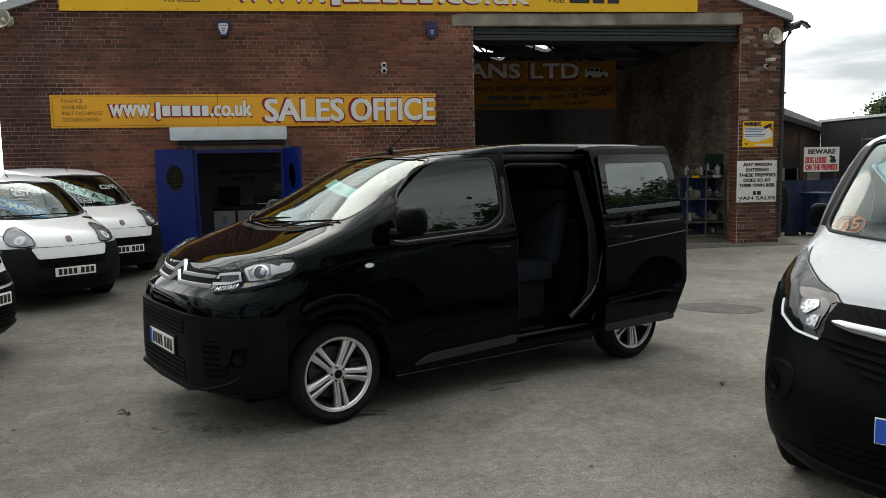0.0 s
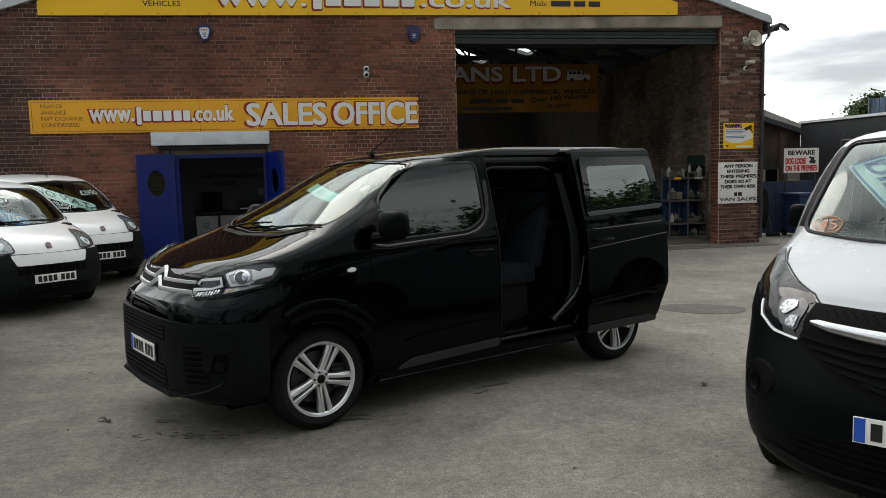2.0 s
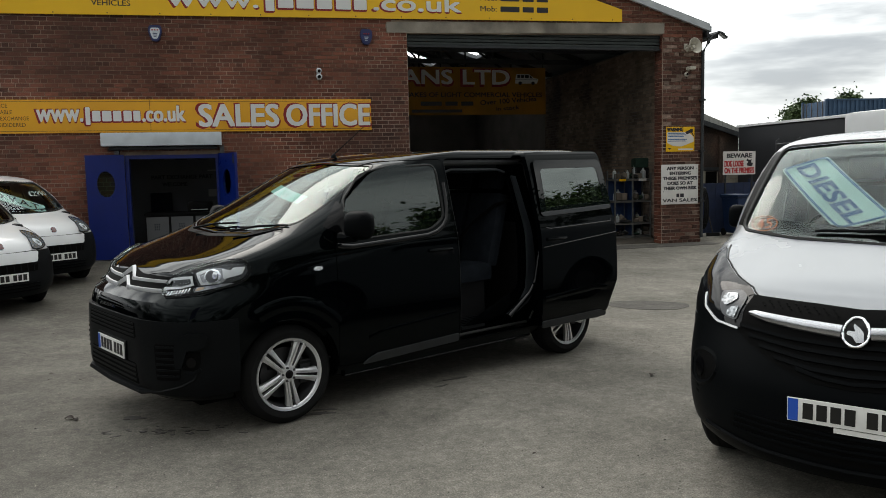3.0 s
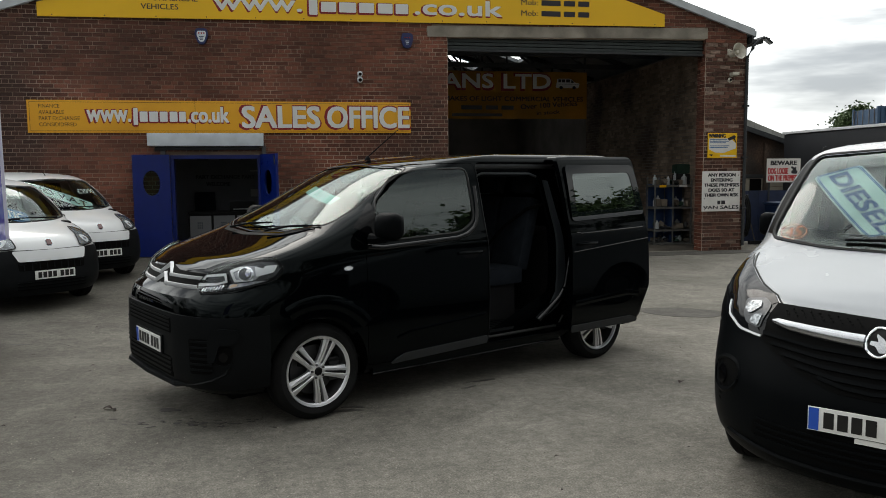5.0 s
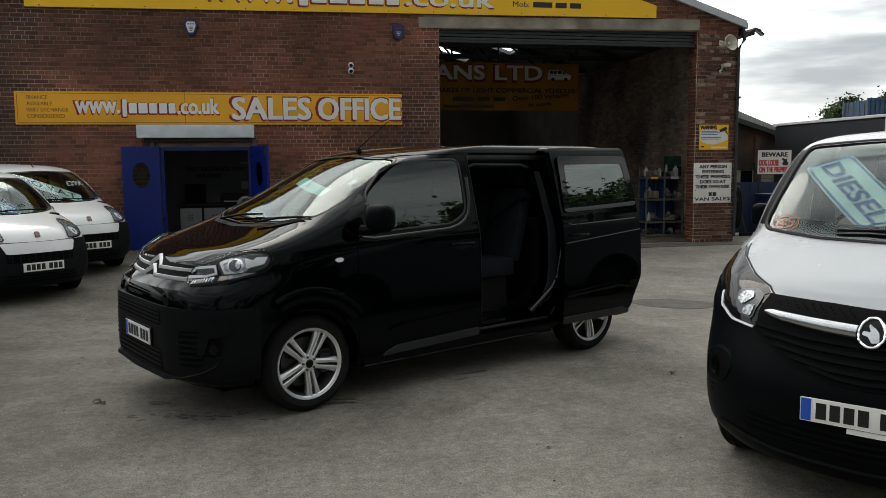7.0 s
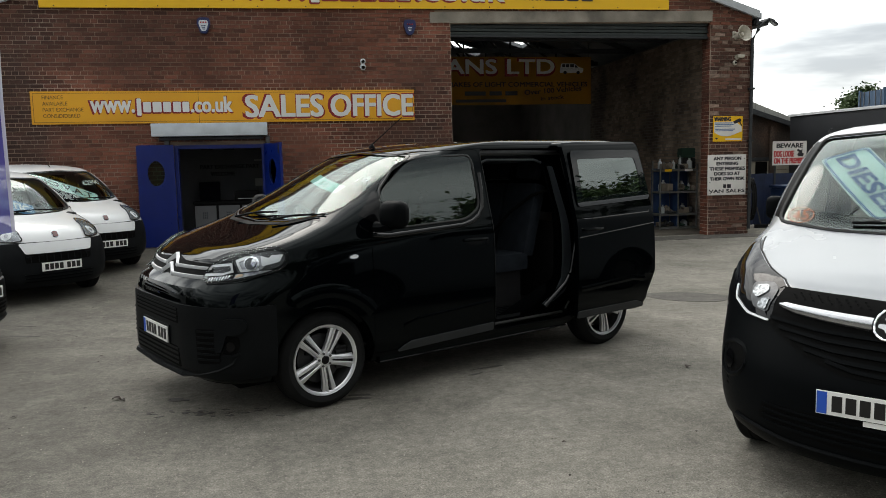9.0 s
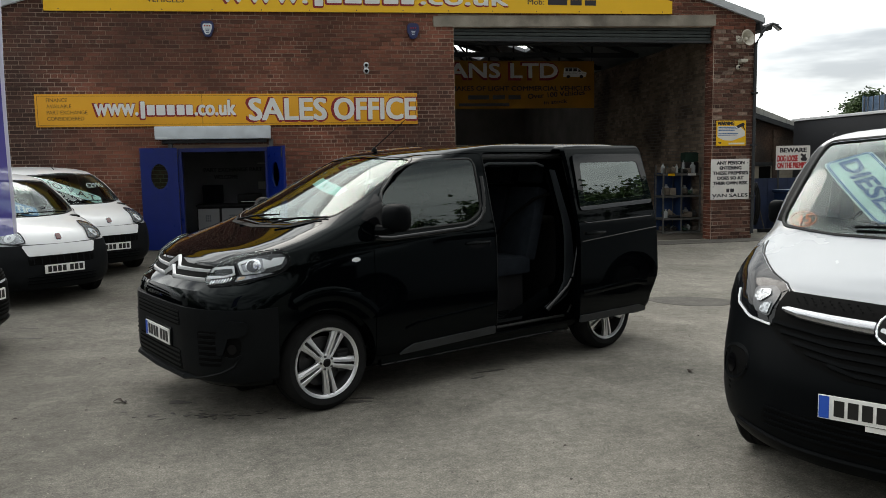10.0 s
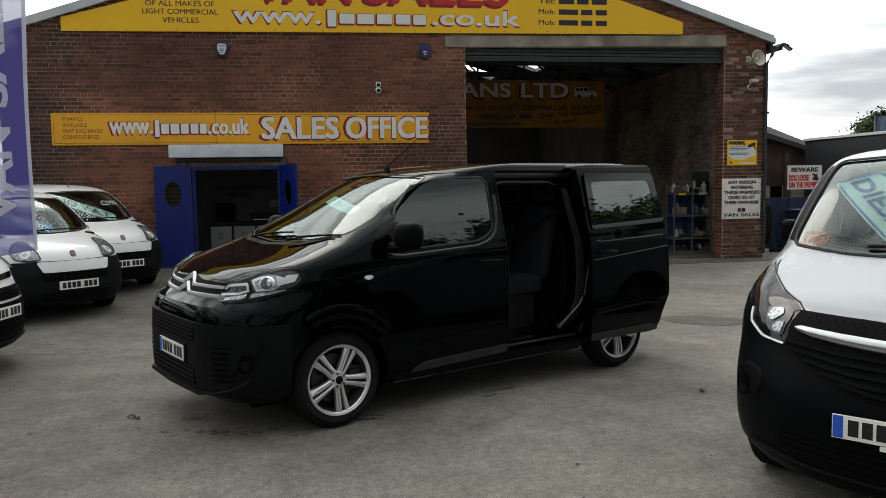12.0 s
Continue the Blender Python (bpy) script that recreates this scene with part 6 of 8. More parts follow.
for s in (1, -1):
    def lamp_piece(name, poly, off, thick, material, holder, res=0.03):
        return part(name, patch(mirrored(poly, s), 50 * s, vtree, 1, off, thick, res), M[material], holder)
    hl = part("headlamp", patch(mirrored(HEADLAMP, s), 50 * s, vtree, 1, 0.003, 0.004, 0.03), M["lamp_dark"], van, "clear headlamp with silver reflectors")
    part("lamp_rim", trim_line(mirrored(HEADLAMP, s), 50 * s, vtree, 1, 0.0035, 0.016), M["gloss_black"], hl)
    lamp_piece("bezel", rounded([(0.048, 1.085), (0.085, 1.002), (0.235, 1.012), (0.36, 1.050), (0.392, 1.095), (0.37, 1.138), (0.28, 1.143), (0.14, 1.118)], 0.02), 0.0075, 0.003, "lamp_shade", hl)
    lamp_piece("reflector", rounded([(0.070, 1.080), (0.104, 1.014), (0.225, 1.026), (0.262, 1.046), (0.262, 1.112), (0.20, 1.118), (0.13, 1.105)], 0.02), 0.0105, 0.003, "lamp_mid", hl)
    lamp_piece("reflector_edge", strip([(0.150, 1.104), (0.078, 1.078), (0.108, 1.022), (0.225, 1.034)], 0.017), 0.0135, 0.003, "lamp_white", hl, 0.02)
    lamp_piece("wedge_reflector", rounded([(0.246, 1.052), (0.355, 1.076), (0.374, 1.122), (0.300, 1.118), (0.285, 1.100), (0.232, 1.112)], 0.008), 0.013, 0.003, "lamp_white", hl)
    lamp_piece("projector_ring", oval(0.178, 1.066, 0.052, 0.042, 20), 0.0145, 0.003, "lamp_silver", hl, 0.02)
    lamp_piece("projector", oval(0.172, 1.065, 0.040, 0.033, 18), 0.0165, 0.004, "lamp_bulb", hl, 0.02)
    # a silver oval laid on the projector as its highlight
    lamp_piece("projector_glint", oval(0.192, 1.072, 0.015, 0.020, 12), 0.019, 0.002, "lamp_silver", hl, 0.02)
    lamp_piece("daylight_bowl", rounded([(-0.11, 0.998), (-0.02, 1.004), (0.035, 1.024), (0.026, 1.054), (-0.095, 1.040)], 0.012), 0.008, 0.003, "lamp_shade", hl, 0.02)
    lamp_piece("daylight_bar", strip([(-0.163, 0.984), (-0.03, 0.994), (0.046, 1.017), (0.035, 1.061), (-0.112, 1.044), (-0.130, 1.022)], 0.015), 0.012, 0.003, "lamp_white", hl, 0.02)
    lamp_piece("indicator_bowl", rounded([(0.055, 0.968), (0.20, 0.995), (0.31, 1.024), (0.24, 1.022), (0.07, 0.998)], 0.008), 0.009, 0.003, "lamp_mid", hl, 0.02)
    lamp_piece("indicator", rounded([(0.066, 0.975), (0.115, 0.984), (0.125, 1.000), (0.085, 0.996)], 0.006), 0.013, 0.003, "lamp_amber", hl, 0.02)
    for k in range(8):
        u = -0.132 + 0.021 * k
        lamp_piece("rib", strip([(u, 0.944 + 0.0035 * k), (u + 0.014, 0.969 + 0.0035 * k)], 0.007), 0.009, 0.003, "lamp_silver", hl, 0.02)
    part("lens", patch(mirrored(grown(HEADLAMP, 0.003), s), 50 * s, vtree, 1, 0.022, 0, 0.03), M["lens"], hl)

# lower grilles, fog lamp pods and lip
part("lower_grille", patch(rounded([(-0.46, 0.665), (0.46, 0.665), (0.44, 0.775), (-0.44, 0.775)], 0.03), "x", btree, 1, 0.002, 0.003), M["slot"], van)
for z in (0.685, 0.712, 0.739, 0.764):
    part("grille_slat", patch(strip([(-0.44, z), (0.44, z)], 0.013), "x", btree, 1, 0.006, 0.005, 0.05), M["bumper_black"], van)
part("air_intake", patch(rounded([(-0.48, 0.365), (0.48, 0.365), (0.44, 0.505), (-0.44, 0.505)], 0.03), "x", btree, 1, 0.002, 0.003), M["slot"], van)
for z in (0.392, 0.425, 0.458, 0.488):
    part("grille_slat", patch(strip([(-0.45, z), (0.45, z)], 0.014), "x", btree, 1, 0.006, 0.005, 0.05), M["bumper_black"], van)
for s in (1, -1):
    part("side_intake", patch(mirrored(rounded([(-0.19, 0.42), (-0.02, 0.43), (0.0, 0.66), (-0.20, 0.655)], 0.02), s), 50 * s, btree, 1, 0.002, 0.003), M["slot"], van)
    for k in range(6):
        z = 0.45 + 0.037 * k
        part("grille_slat", patch(mirrored(strip([(-0.185, z), (-0.015, z + 0.005)], 0.014), s), 50 * s, btree, 1, 0.008, 0.006, 0.04), M["bumper_black"], van)
    pod = part("fog_lamp_pod", patch(mirrored(rounded([(-0.04, 0.655), (-0.005, 0.715), (0.05, 0.732), (0.150, 0.722), (0.168, 0.69), (0.150, 0.648), (0.110, 0.628), (0.035, 0.622), (0.02, 0.56), (0.0, 0.51), (-0.04, 0.505), (-0.045, 0.58)], 0.014), s), 50 * s, btree, 1, 0.022, 0.022, 0.03), M["bumper_black"], van)
    part("fog_recess", patch(mirrored(rounded([(0.035, 0.612), (0.115, 0.612), (0.12, 0.55), (0.09, 0.485), (0.0, 0.49), (0.022, 0.55)], 0.015), s), 50 * s, btree, 1, 0.003, 0.003, 0.03), M["slot"], pod)
    part("fog_lamp", patch(mirrored(oval(0.058, 0.545, 0.030, 0.034, 16), s), 50 * s, btree, 1, 0.008, 0.004, 0.02), M["gloss_black"], pod)
    part("fog_lip", patch(mirrored(strip([(0.005, 0.492), (0.06, 0.482), (0.115, 0.50)], 0.016), s), 50 * s, btree, 1, 0.012, 0.012, 0.03), M["bumper_black"], pod)
    part("lip_riser", trim_line(mirrored([(-0.34, 0.300), (-0.182, 0.335), (-0.02, 0.385), (0.07, 0.43), (0.11, 0.50)], s), 50 * s, btree, 1, 0.014, -0.007, False), M["bumper_black"], van)
# the splitter: straight across the nose, then swept up and back along each side
bm = bmesh.new()
rings = []
for x, y, z in ((0.46, -0.925, 0.455), (0.60, -0.85, 0.415), (0.76, -0.665, 0.345), (0.862, -0.50, 0.322), (0.880, 0.0, 0.318), (0.862, 0.50, 0.322), (0.76, 0.665, 0.345), (0.60, 0.85, 0.415), (0.46, 0.925, 0.455)):
    k = 0.86 if abs(y) > 0.1 else 0.84
    rings.append([bm.verts.new(p) for p in ((x, y, z + 0.020), (x + 0.008, y * 1.006, z - 0.004), (x - 0.012, y * 0.992, z - 0.018), (x * k, y * k, z - 0.022), (x * k, y * k, z + 0.034))])
for a, b in zip(rings, rings[1:]):
    for i in range(5):
        j = (i + 1) % 5
        bm.faces.new((a[i], b[i], b[j], a[j]))
bm.faces.new(rings[0]), bm.faces.new(rings[-1][::-1])
bmesh.ops.recalc_face_normals(bm, faces=bm.faces)
part("front_lip", bm, M["bumper_black"], van, angle=25)
part("plate_backing", boxes((0.855, 0.866, -0.255, 0.295, 0.50, 0.63)), M["bumper_black"], van, smooth=False)

# doors, trims, mirrors, handles
RUB_FRONT = rounded([(-0.61, 0.318), (-0.655, 0.352), (-0.74, 0.383), (-1.545, 0.410), (-1.545, 0.350), (-0.70, 0.322)], 0.012)
RUB_SLIDE = rounded([(-1.575, 0.338), (-1.575, 0.396), (-2.36, 0.402), (-2.45, 0.372), (-2.45, 0.338)], 0.015)
part("rubbing_strip", patch(RUB_FRONT, "y", vtree, 1, 0.016, 0.016), M["strip_grey"], front_door)
part("rubbing_strip", patch(RUB_SLIDE, "y", vtree, 1, 0.016, 0.016), M["strip_grey"], slide)
part("rubbing_strip", patch(RUB_SLIDE, "y", vtree, -1, 0.016, 0.016), M["plastic_grey"], van)
part("window_seal", trim_line(WIN_FRONT, "y", vtree, 1, 0.010, 0.0), M["seal"], front_door)
part("window_ledge", trim_line([(-0.42, 1.205), (-0.55, 1.190), (-1.26, 1.222), (-1.36, 1.245), (-1.43, 1.283), (-1.475, 1.335), (-1.497, 1.40), (-1.508, 1.50), (-1.512, 1.62)], "y", vtree, 1, 0.021, -0.005, False), M["ledge"], front_door)
PANEL = rounded([(-1.605, 1.30), (-1.625, 1.785), (-2.535, 1.785), (-2.585, 1.33)], 0.05)
bm_ = patch(PANEL, "y", ptree, 1, 0.013, 0.004, 0.05)
bm_ = boolean(mesh_of(bm_, "g", False), mesh_of(prism(grown(WIN_SLIDE, -0.03), "y", 0.3, 1.3), "d", False), "DIFFERENCE")
part("glass_surround", tidy(bm_), M["panel_glass"], slide)
part("window_seal", trim_line(WIN_SLIDE, "y", vtree, 1, 0.009, 0.0), M["seal"], slide)
part("window_seal", trim_line(grown(SCREEN, 0.012), "x", vtree, 1, 0.006, -0.002), M["seal"], van)
part("door_seal", trim_line(grown(DOOR_SLIDE, -0.03), "y", vtree, 1, 0.014, -0.05), M["seal"], van)
part("mirror_sail", patch(rounded([(-0.33, 1.345), (-0.545, 1.24), (-0.545, 1.52)], 0.02), "y", vtree, 1, 0.003, 0.004), M["gloss_black"], front_door)
part("corner_trim", trim_line([(-0.335, 1.335), (-0.315, 1.30), (-0.33, 1.27), (-0.39, 1.235)], "y", vtree, 1, 0.010, -0.002, False), M["black_paint"], front_door)
part("swage_line", trim_line([(-1.64, 1.205), (-1.70, 1.195), (-2.54, 1.215), (-2.55, 1.235)], "y", vtree, 1, 0.006, 0.0, False), M["ledge"], slide)
part("waist_rail", trim_line([(-1.59, 1.04), (-2.60, 1.11)], "y", vtree, 1, 0.005, 0.0, False), M["ledge"], slide)
for s in (1, -1):
    part("wheel_arch_flare", trim_line([(0.50 * math.cos(radians(a)), 0.345 + 0.50 * math.sin(radians(a))) for a in range(62, 143, 4)], "y", vtree, s, 0.17, -0.162, False), M["black_paint"], van)
part("aperture_flange", trim_line([(-2.545, 1.02), (-2.47, 0.72), (-2.40, 0.63), (-2.15, 0.455)], "y", vtree, 1, 0.024, -0.026, False), M["ledge"], van)
part("lower_swell", trim_line([(-0.66, 0.50), (-0.80, 0.535), (-1.52, 0.580)], "y", vtree, 1, 0.13, -0.126, False), M["black_paint"], front_door)
part("lower_swell", trim_line([(-1.61, 0.590), (-2.30, 0.625), (-2.46, 0.60)], "y", vtree, 1, 0.13, -0.126, False), M["black_paint"], slide)
for s, holder in ((1, front_door), (-1, van)):
    mm = new("wing_mirror")
    mm.parent = holder
    mm.matrix_basis = pose(-0.50, s * 1.10, 1.352, 0, 0, 12 * s)
    bm = bmesh.new()
    box(bm, -0.075, 0.075, -0.115, 0.115, -0.10, 0.10)
    bmesh.ops.bevel(bm, geom=bm.edges[:], offset=0.068, segments=5, affect="EDGES", profile=0.5)
    part("housing", bm, M["plastic"], mm)
    part("mirror_glass", boxes((-0.079, -0.072, -0.045, 0.045, -0.032, 0.032)), M["chrome"], mm, smooth=False)
    part("mirror_arm", tube([(0.02, -0.02 * s, -0.07), (0.02, -0.10 * s, -0.09), (0.03, -0.16 * s, -0.09)], [0.045, 0.035, 0.04]), M["plastic"], mm)


def handle(parent, tree, x, z, s=1):
    hd = part("door_handle", patch(oval(x, z - 0.012, 0.085, 0.035, 20), "y", tree, s, 0.002, 0.003), M["gloss_black"], parent)
    pts = [on_skin((x + d, z), "y", tree, s, o) for d, o in ((-0.115, 0.006), (-0.10, 0.022), (-0.04, 0.032), (0.04, 0.032), (0.10, 0.022), (0.115, 0.006))]
    part("grip", tube(pts, 0.013, 8), M["black_paint"], hd)


handle(front_door, vtree, -1.37, 1.10)
handle(slide, vtree, -1.76, 1.105)
part("door_lock", patch(oval(-1.50, 1.075, 0.014, 0.018, 12), "y", vtree, 1, 0.002, 0.004, 0.02), M["gloss_black"], front_door)
rp_ = part("side_repeater", patch(oval(-0.245, 1.063, 0.038, 0.017, 18), "y", vtree, 1, 0.006, 0.006, 0.02), M["chrome"], van)
part("repeater_lens", patch(oval(-0.245, 1.063, 0.026, 0.010, 14), "y", vtree, 1, 0.010, 0.003, 0.02), M["lamp_white"], rp_)
aer = part("aerial", lathe([(0.028, 0), (0.022, 0.02), (0.010, 0.035), (0.0, 0.04)], 14, "z"), M["plastic"], van, at=pose(-1.03, 0.0, 1.84))
part("rod", tube([(0, 0, 0.03), (-0.32, 0, 0.27)], [0.006, 0.003]), M["plastic"], aer)
for a, b in (((0.02, 0.30), (0.70, 0.02)), ((0.02, -0.34), (0.10, 0.04))):
    y0, y1 = a[1], b[0]
    w_ = part("wiper", tube([on_skin((y0, 1.285), "x", vtree, 1, 0.03), on_skin(((y0 + y1) / 2, 1.325), "x", vtree, 1, 0.03), on_skin((y1, 1.345), "x", vtree, 1, 0.02)], [0.009, 0.007, 0.005]), M["plastic"], van)
    part("blade", tube([on_skin((y1 - 0.45, 1.325), "x", vtree, 1, 0.012), on_skin((y1 - 0.2, 1.335), "x", vtree, 1, 0.014), on_skin((y1 + 0.04, 1.352), "x", vtree, 1, 0.012)], 0.006), M["plastic"], w_)
part("scuttle_panel", patch([(-0.72, 1.34), (-0.45, 1.297), (0, 1.283), (0.45, 1.297), (0.72, 1.34), (0.5, 1.285), (0, 1.268), (-0.5, 1.285)], "x", vtree, 1, 0.003, 0.004), M["plastic"], van)

# the sliding door's inner trim, rails and the opening's frame
ring_o, ring_i = grown(DOOR_SLIDE, 0.002), rounded([(-1.61, 0.42), (-1.61, 1.715), (-2.30, 1.715), (-2.335, 1.37), (-2.31, 1.02), (-2.30, 0.72), (-2.10, 0.45)], 0.05)
bm = bmesh.new()
ra = [bm.verts.new(on_skin(p, "y", vtree, 1, -0.035)) for p in ring_o]
rb_ = [bm.verts.new(on_skin(p, "y", vtree, 1, -0.075)) for p in ring_i]
for i in range(len(ra)):
    j = (i + 1) % len(ra)
    bm.faces.new((ra[i], ra[j], rb_[j], rb_[i]))
bmesh.ops.solidify(bm, geom=bm.faces[:], thickness=0.012)
part("door_aperture", bm, M["black_paint"], van)
part("pillar_trim", patch([(-2.345, 1.67), (-2.395, 1.66), (-2.455, 1.26), (-2.485, 0.86), (-2.47, 0.655), (-2.39, 0.55), (-2.20, 0.455), (-2.14, 0.475), (-2.29, 0.565), (-2.365, 0.68), (-2.385, 0.86), (-2.385, 1.26)], "y", vtree, 1, -0.028, 0.02), M["pillar_grey"], van)
part("header_trim", tube([(-1.60, 0.745, 1.70), (-1.66, 0.755, 1.722), (-2.20, 0.755, 1.715), (-2.29, 0.75, 1.69)], 0.011, 8), M["pillar_grey"], van)
part("striker", boxes((-2.47, -2.43, 0.865, 0.90, 0.95, 1.0)), M["steel"], van, smooth=False)
part("door_catch", boxes((-2.475, -2.415, 0.862, 0.892, 1.03, 1.13), bevel=0.008), M["gloss_black"], van, smooth=False)
part("step_tread", boxes((-2.36, -1.64, 0.52, 0.88, 0.405, 0.43)), M["plastic_grey"], van, smooth=False)
for k in range(5):
    part("tread_rib", boxes((-2.34, -1.66, 0.60 + 0.055 * k, 0.62 + 0.055 * k, 0.43, 0.436)), M["plastic"], van, smooth=False)
part("sill_rail", boxes((-2.50, -1.58, 0.865, 0.905, 0.30, 0.33)), M["steel"], van, smooth=False)
part("roof_rail", boxes((-2.56, -1.6, 0.70, 0.735, 1.765, 1.80)), M["steel"], van, smooth=False)
part("door_trim", patch(rounded([(-1.62, 0.42), (-1.62, 1.26), (-2.52, 1.28), (-2.54, 0.72), (-2.40, 0.42)], 0.05), "y", vtree, 1, -0.07, 0.02), M["cabin"], slide)

# the cabin
bm = bmesh.new()
box(bm, -0.55, 0.0, -0.80, 0.80, 0.95, 1.24, bevel=0.08)
part("dashboard", bm, M["cabin"], van)
part("cabin_floor", boxes((-3.55, 0.1, -0.84, 0.84, 0.385, 0.402)), M["cabin"], van, smooth=False)
steering_wheel(van, -0.62, -0.38, 1.20)
for y in (0.38, -0.38):
    seat(van, -1.12, y, 0.72, name="front_seat")
for y in (0.45, 0.02, -0.42):
    seat(van, -1.98, y, 0.74, 0.39, "rear_seat", 15)
part("seat_belt", tube([(-2.43, 0.80, 1.47), (-2.30, 0.62, 1.40), (-2.17, 0.46, 1.24), (-2.08, 0.29, 1.02)], 0.016, 6), M["slot"], van)
part("cabin_lining", boxes((-3.5, -2.62, -0.80, 0.80, 0.40, 1.15)), M["cabin"], van, smooth=False)
bm = bmesh.new()
box(bm, 0, 0.03, -0.11, 0.11, 0, 0.06, bevel=0.01)
part("rear_view_mirror", bm, M["cabin"], van, at=pose(-0.86, 0, 1.66, 0, 20, 0))
sc1 = part("price_card", patch(card((0.17, 1.580), 0.60, 0.052, -8.2, 0.008), "x", vtree, 1, -0.02, 0.002), M["mint"], van, "pale mint card behind the windscreen")
part("lettering", laid_words("X4", (0.16, 1.581), 0.15, 0.030, -8.2, "x", vtree, -0.015), M["dark_ink"], sc1)
part("windscreen_figures", laid_words("16", (0.55, 1.618), 0.11, 0.055, 0, "x", vtree, -0.015, 0.01), M["price"], van)
sc2 = part("window_card", boxes((-3.36, -3.04, -0.855, -0.852, 1.50, 1.66)), M["mint"], van, "pale price card in the far window", smooth=False)

# ---- the white van's fittings ----
def wiper_pair(parent, tree, z0, z1, spans, reach=0.6):
    for y0, y1 in spans:
        w_ = part("wiper", tube([on_skin((y0, z0), "x", tree, 1, 0.03), on_skin(((y0 + y1) / 2, (z0 + z1) / 2), "x", tree, 1, 0.03), on_skin((y1, z1), "x", tree, 1, 0.02)], [0.010, 0.008, 0.005]), M["plastic"], parent)
        part("blade", tube([on_skin((max(y1 - 0.30, -reach), z1 - 0.004), "x", tree, 1, 0.012), on_skin((y1, z1), "x", tree, 1, 0.014), on_skin((y1 + 0.08, z1 + 0.005), "x", tree, 1, 0.012)], 0.008), M["plastic"], w_)


def wing_mirror(parent, x, y, z, s, w=0.12, h=0.11, d=0.08):
    mm = new("wing_mirror")
    mm.parent = parent
    mm.matrix_basis = pose(x, s * y, z, 0, 0, 10 * s)
    bm = bmesh.new()
    box(bm, -d, d, -w, w, -h, h)
    bmesh.ops.bevel(bm, geom=bm.edges[:], offset=d * 0.85, segments=4, affect="EDGES", profile=0.5)
    part("housing", bm, M["plastic"], mm)
    part("mirror_glass", boxes((-d - 0.003, -d + 0.002, -w + d * 0.9, w - d * 0.9, -h + d * 0.9, h - d * 0.9)), M["chrome"], mm, smooth=False)
    part("mirror_arm", tube([(0.02, -0.02 * s, -h * 0.7), (0.03, -w * s - 0.05 * s, -h)], 0.035), M["plastic"], mm)


M["lamp_gloss"] = mat("dark_glossy_lamp_cover", (0.006, 0.0065, 0.008), 0.05, spec=0.20)


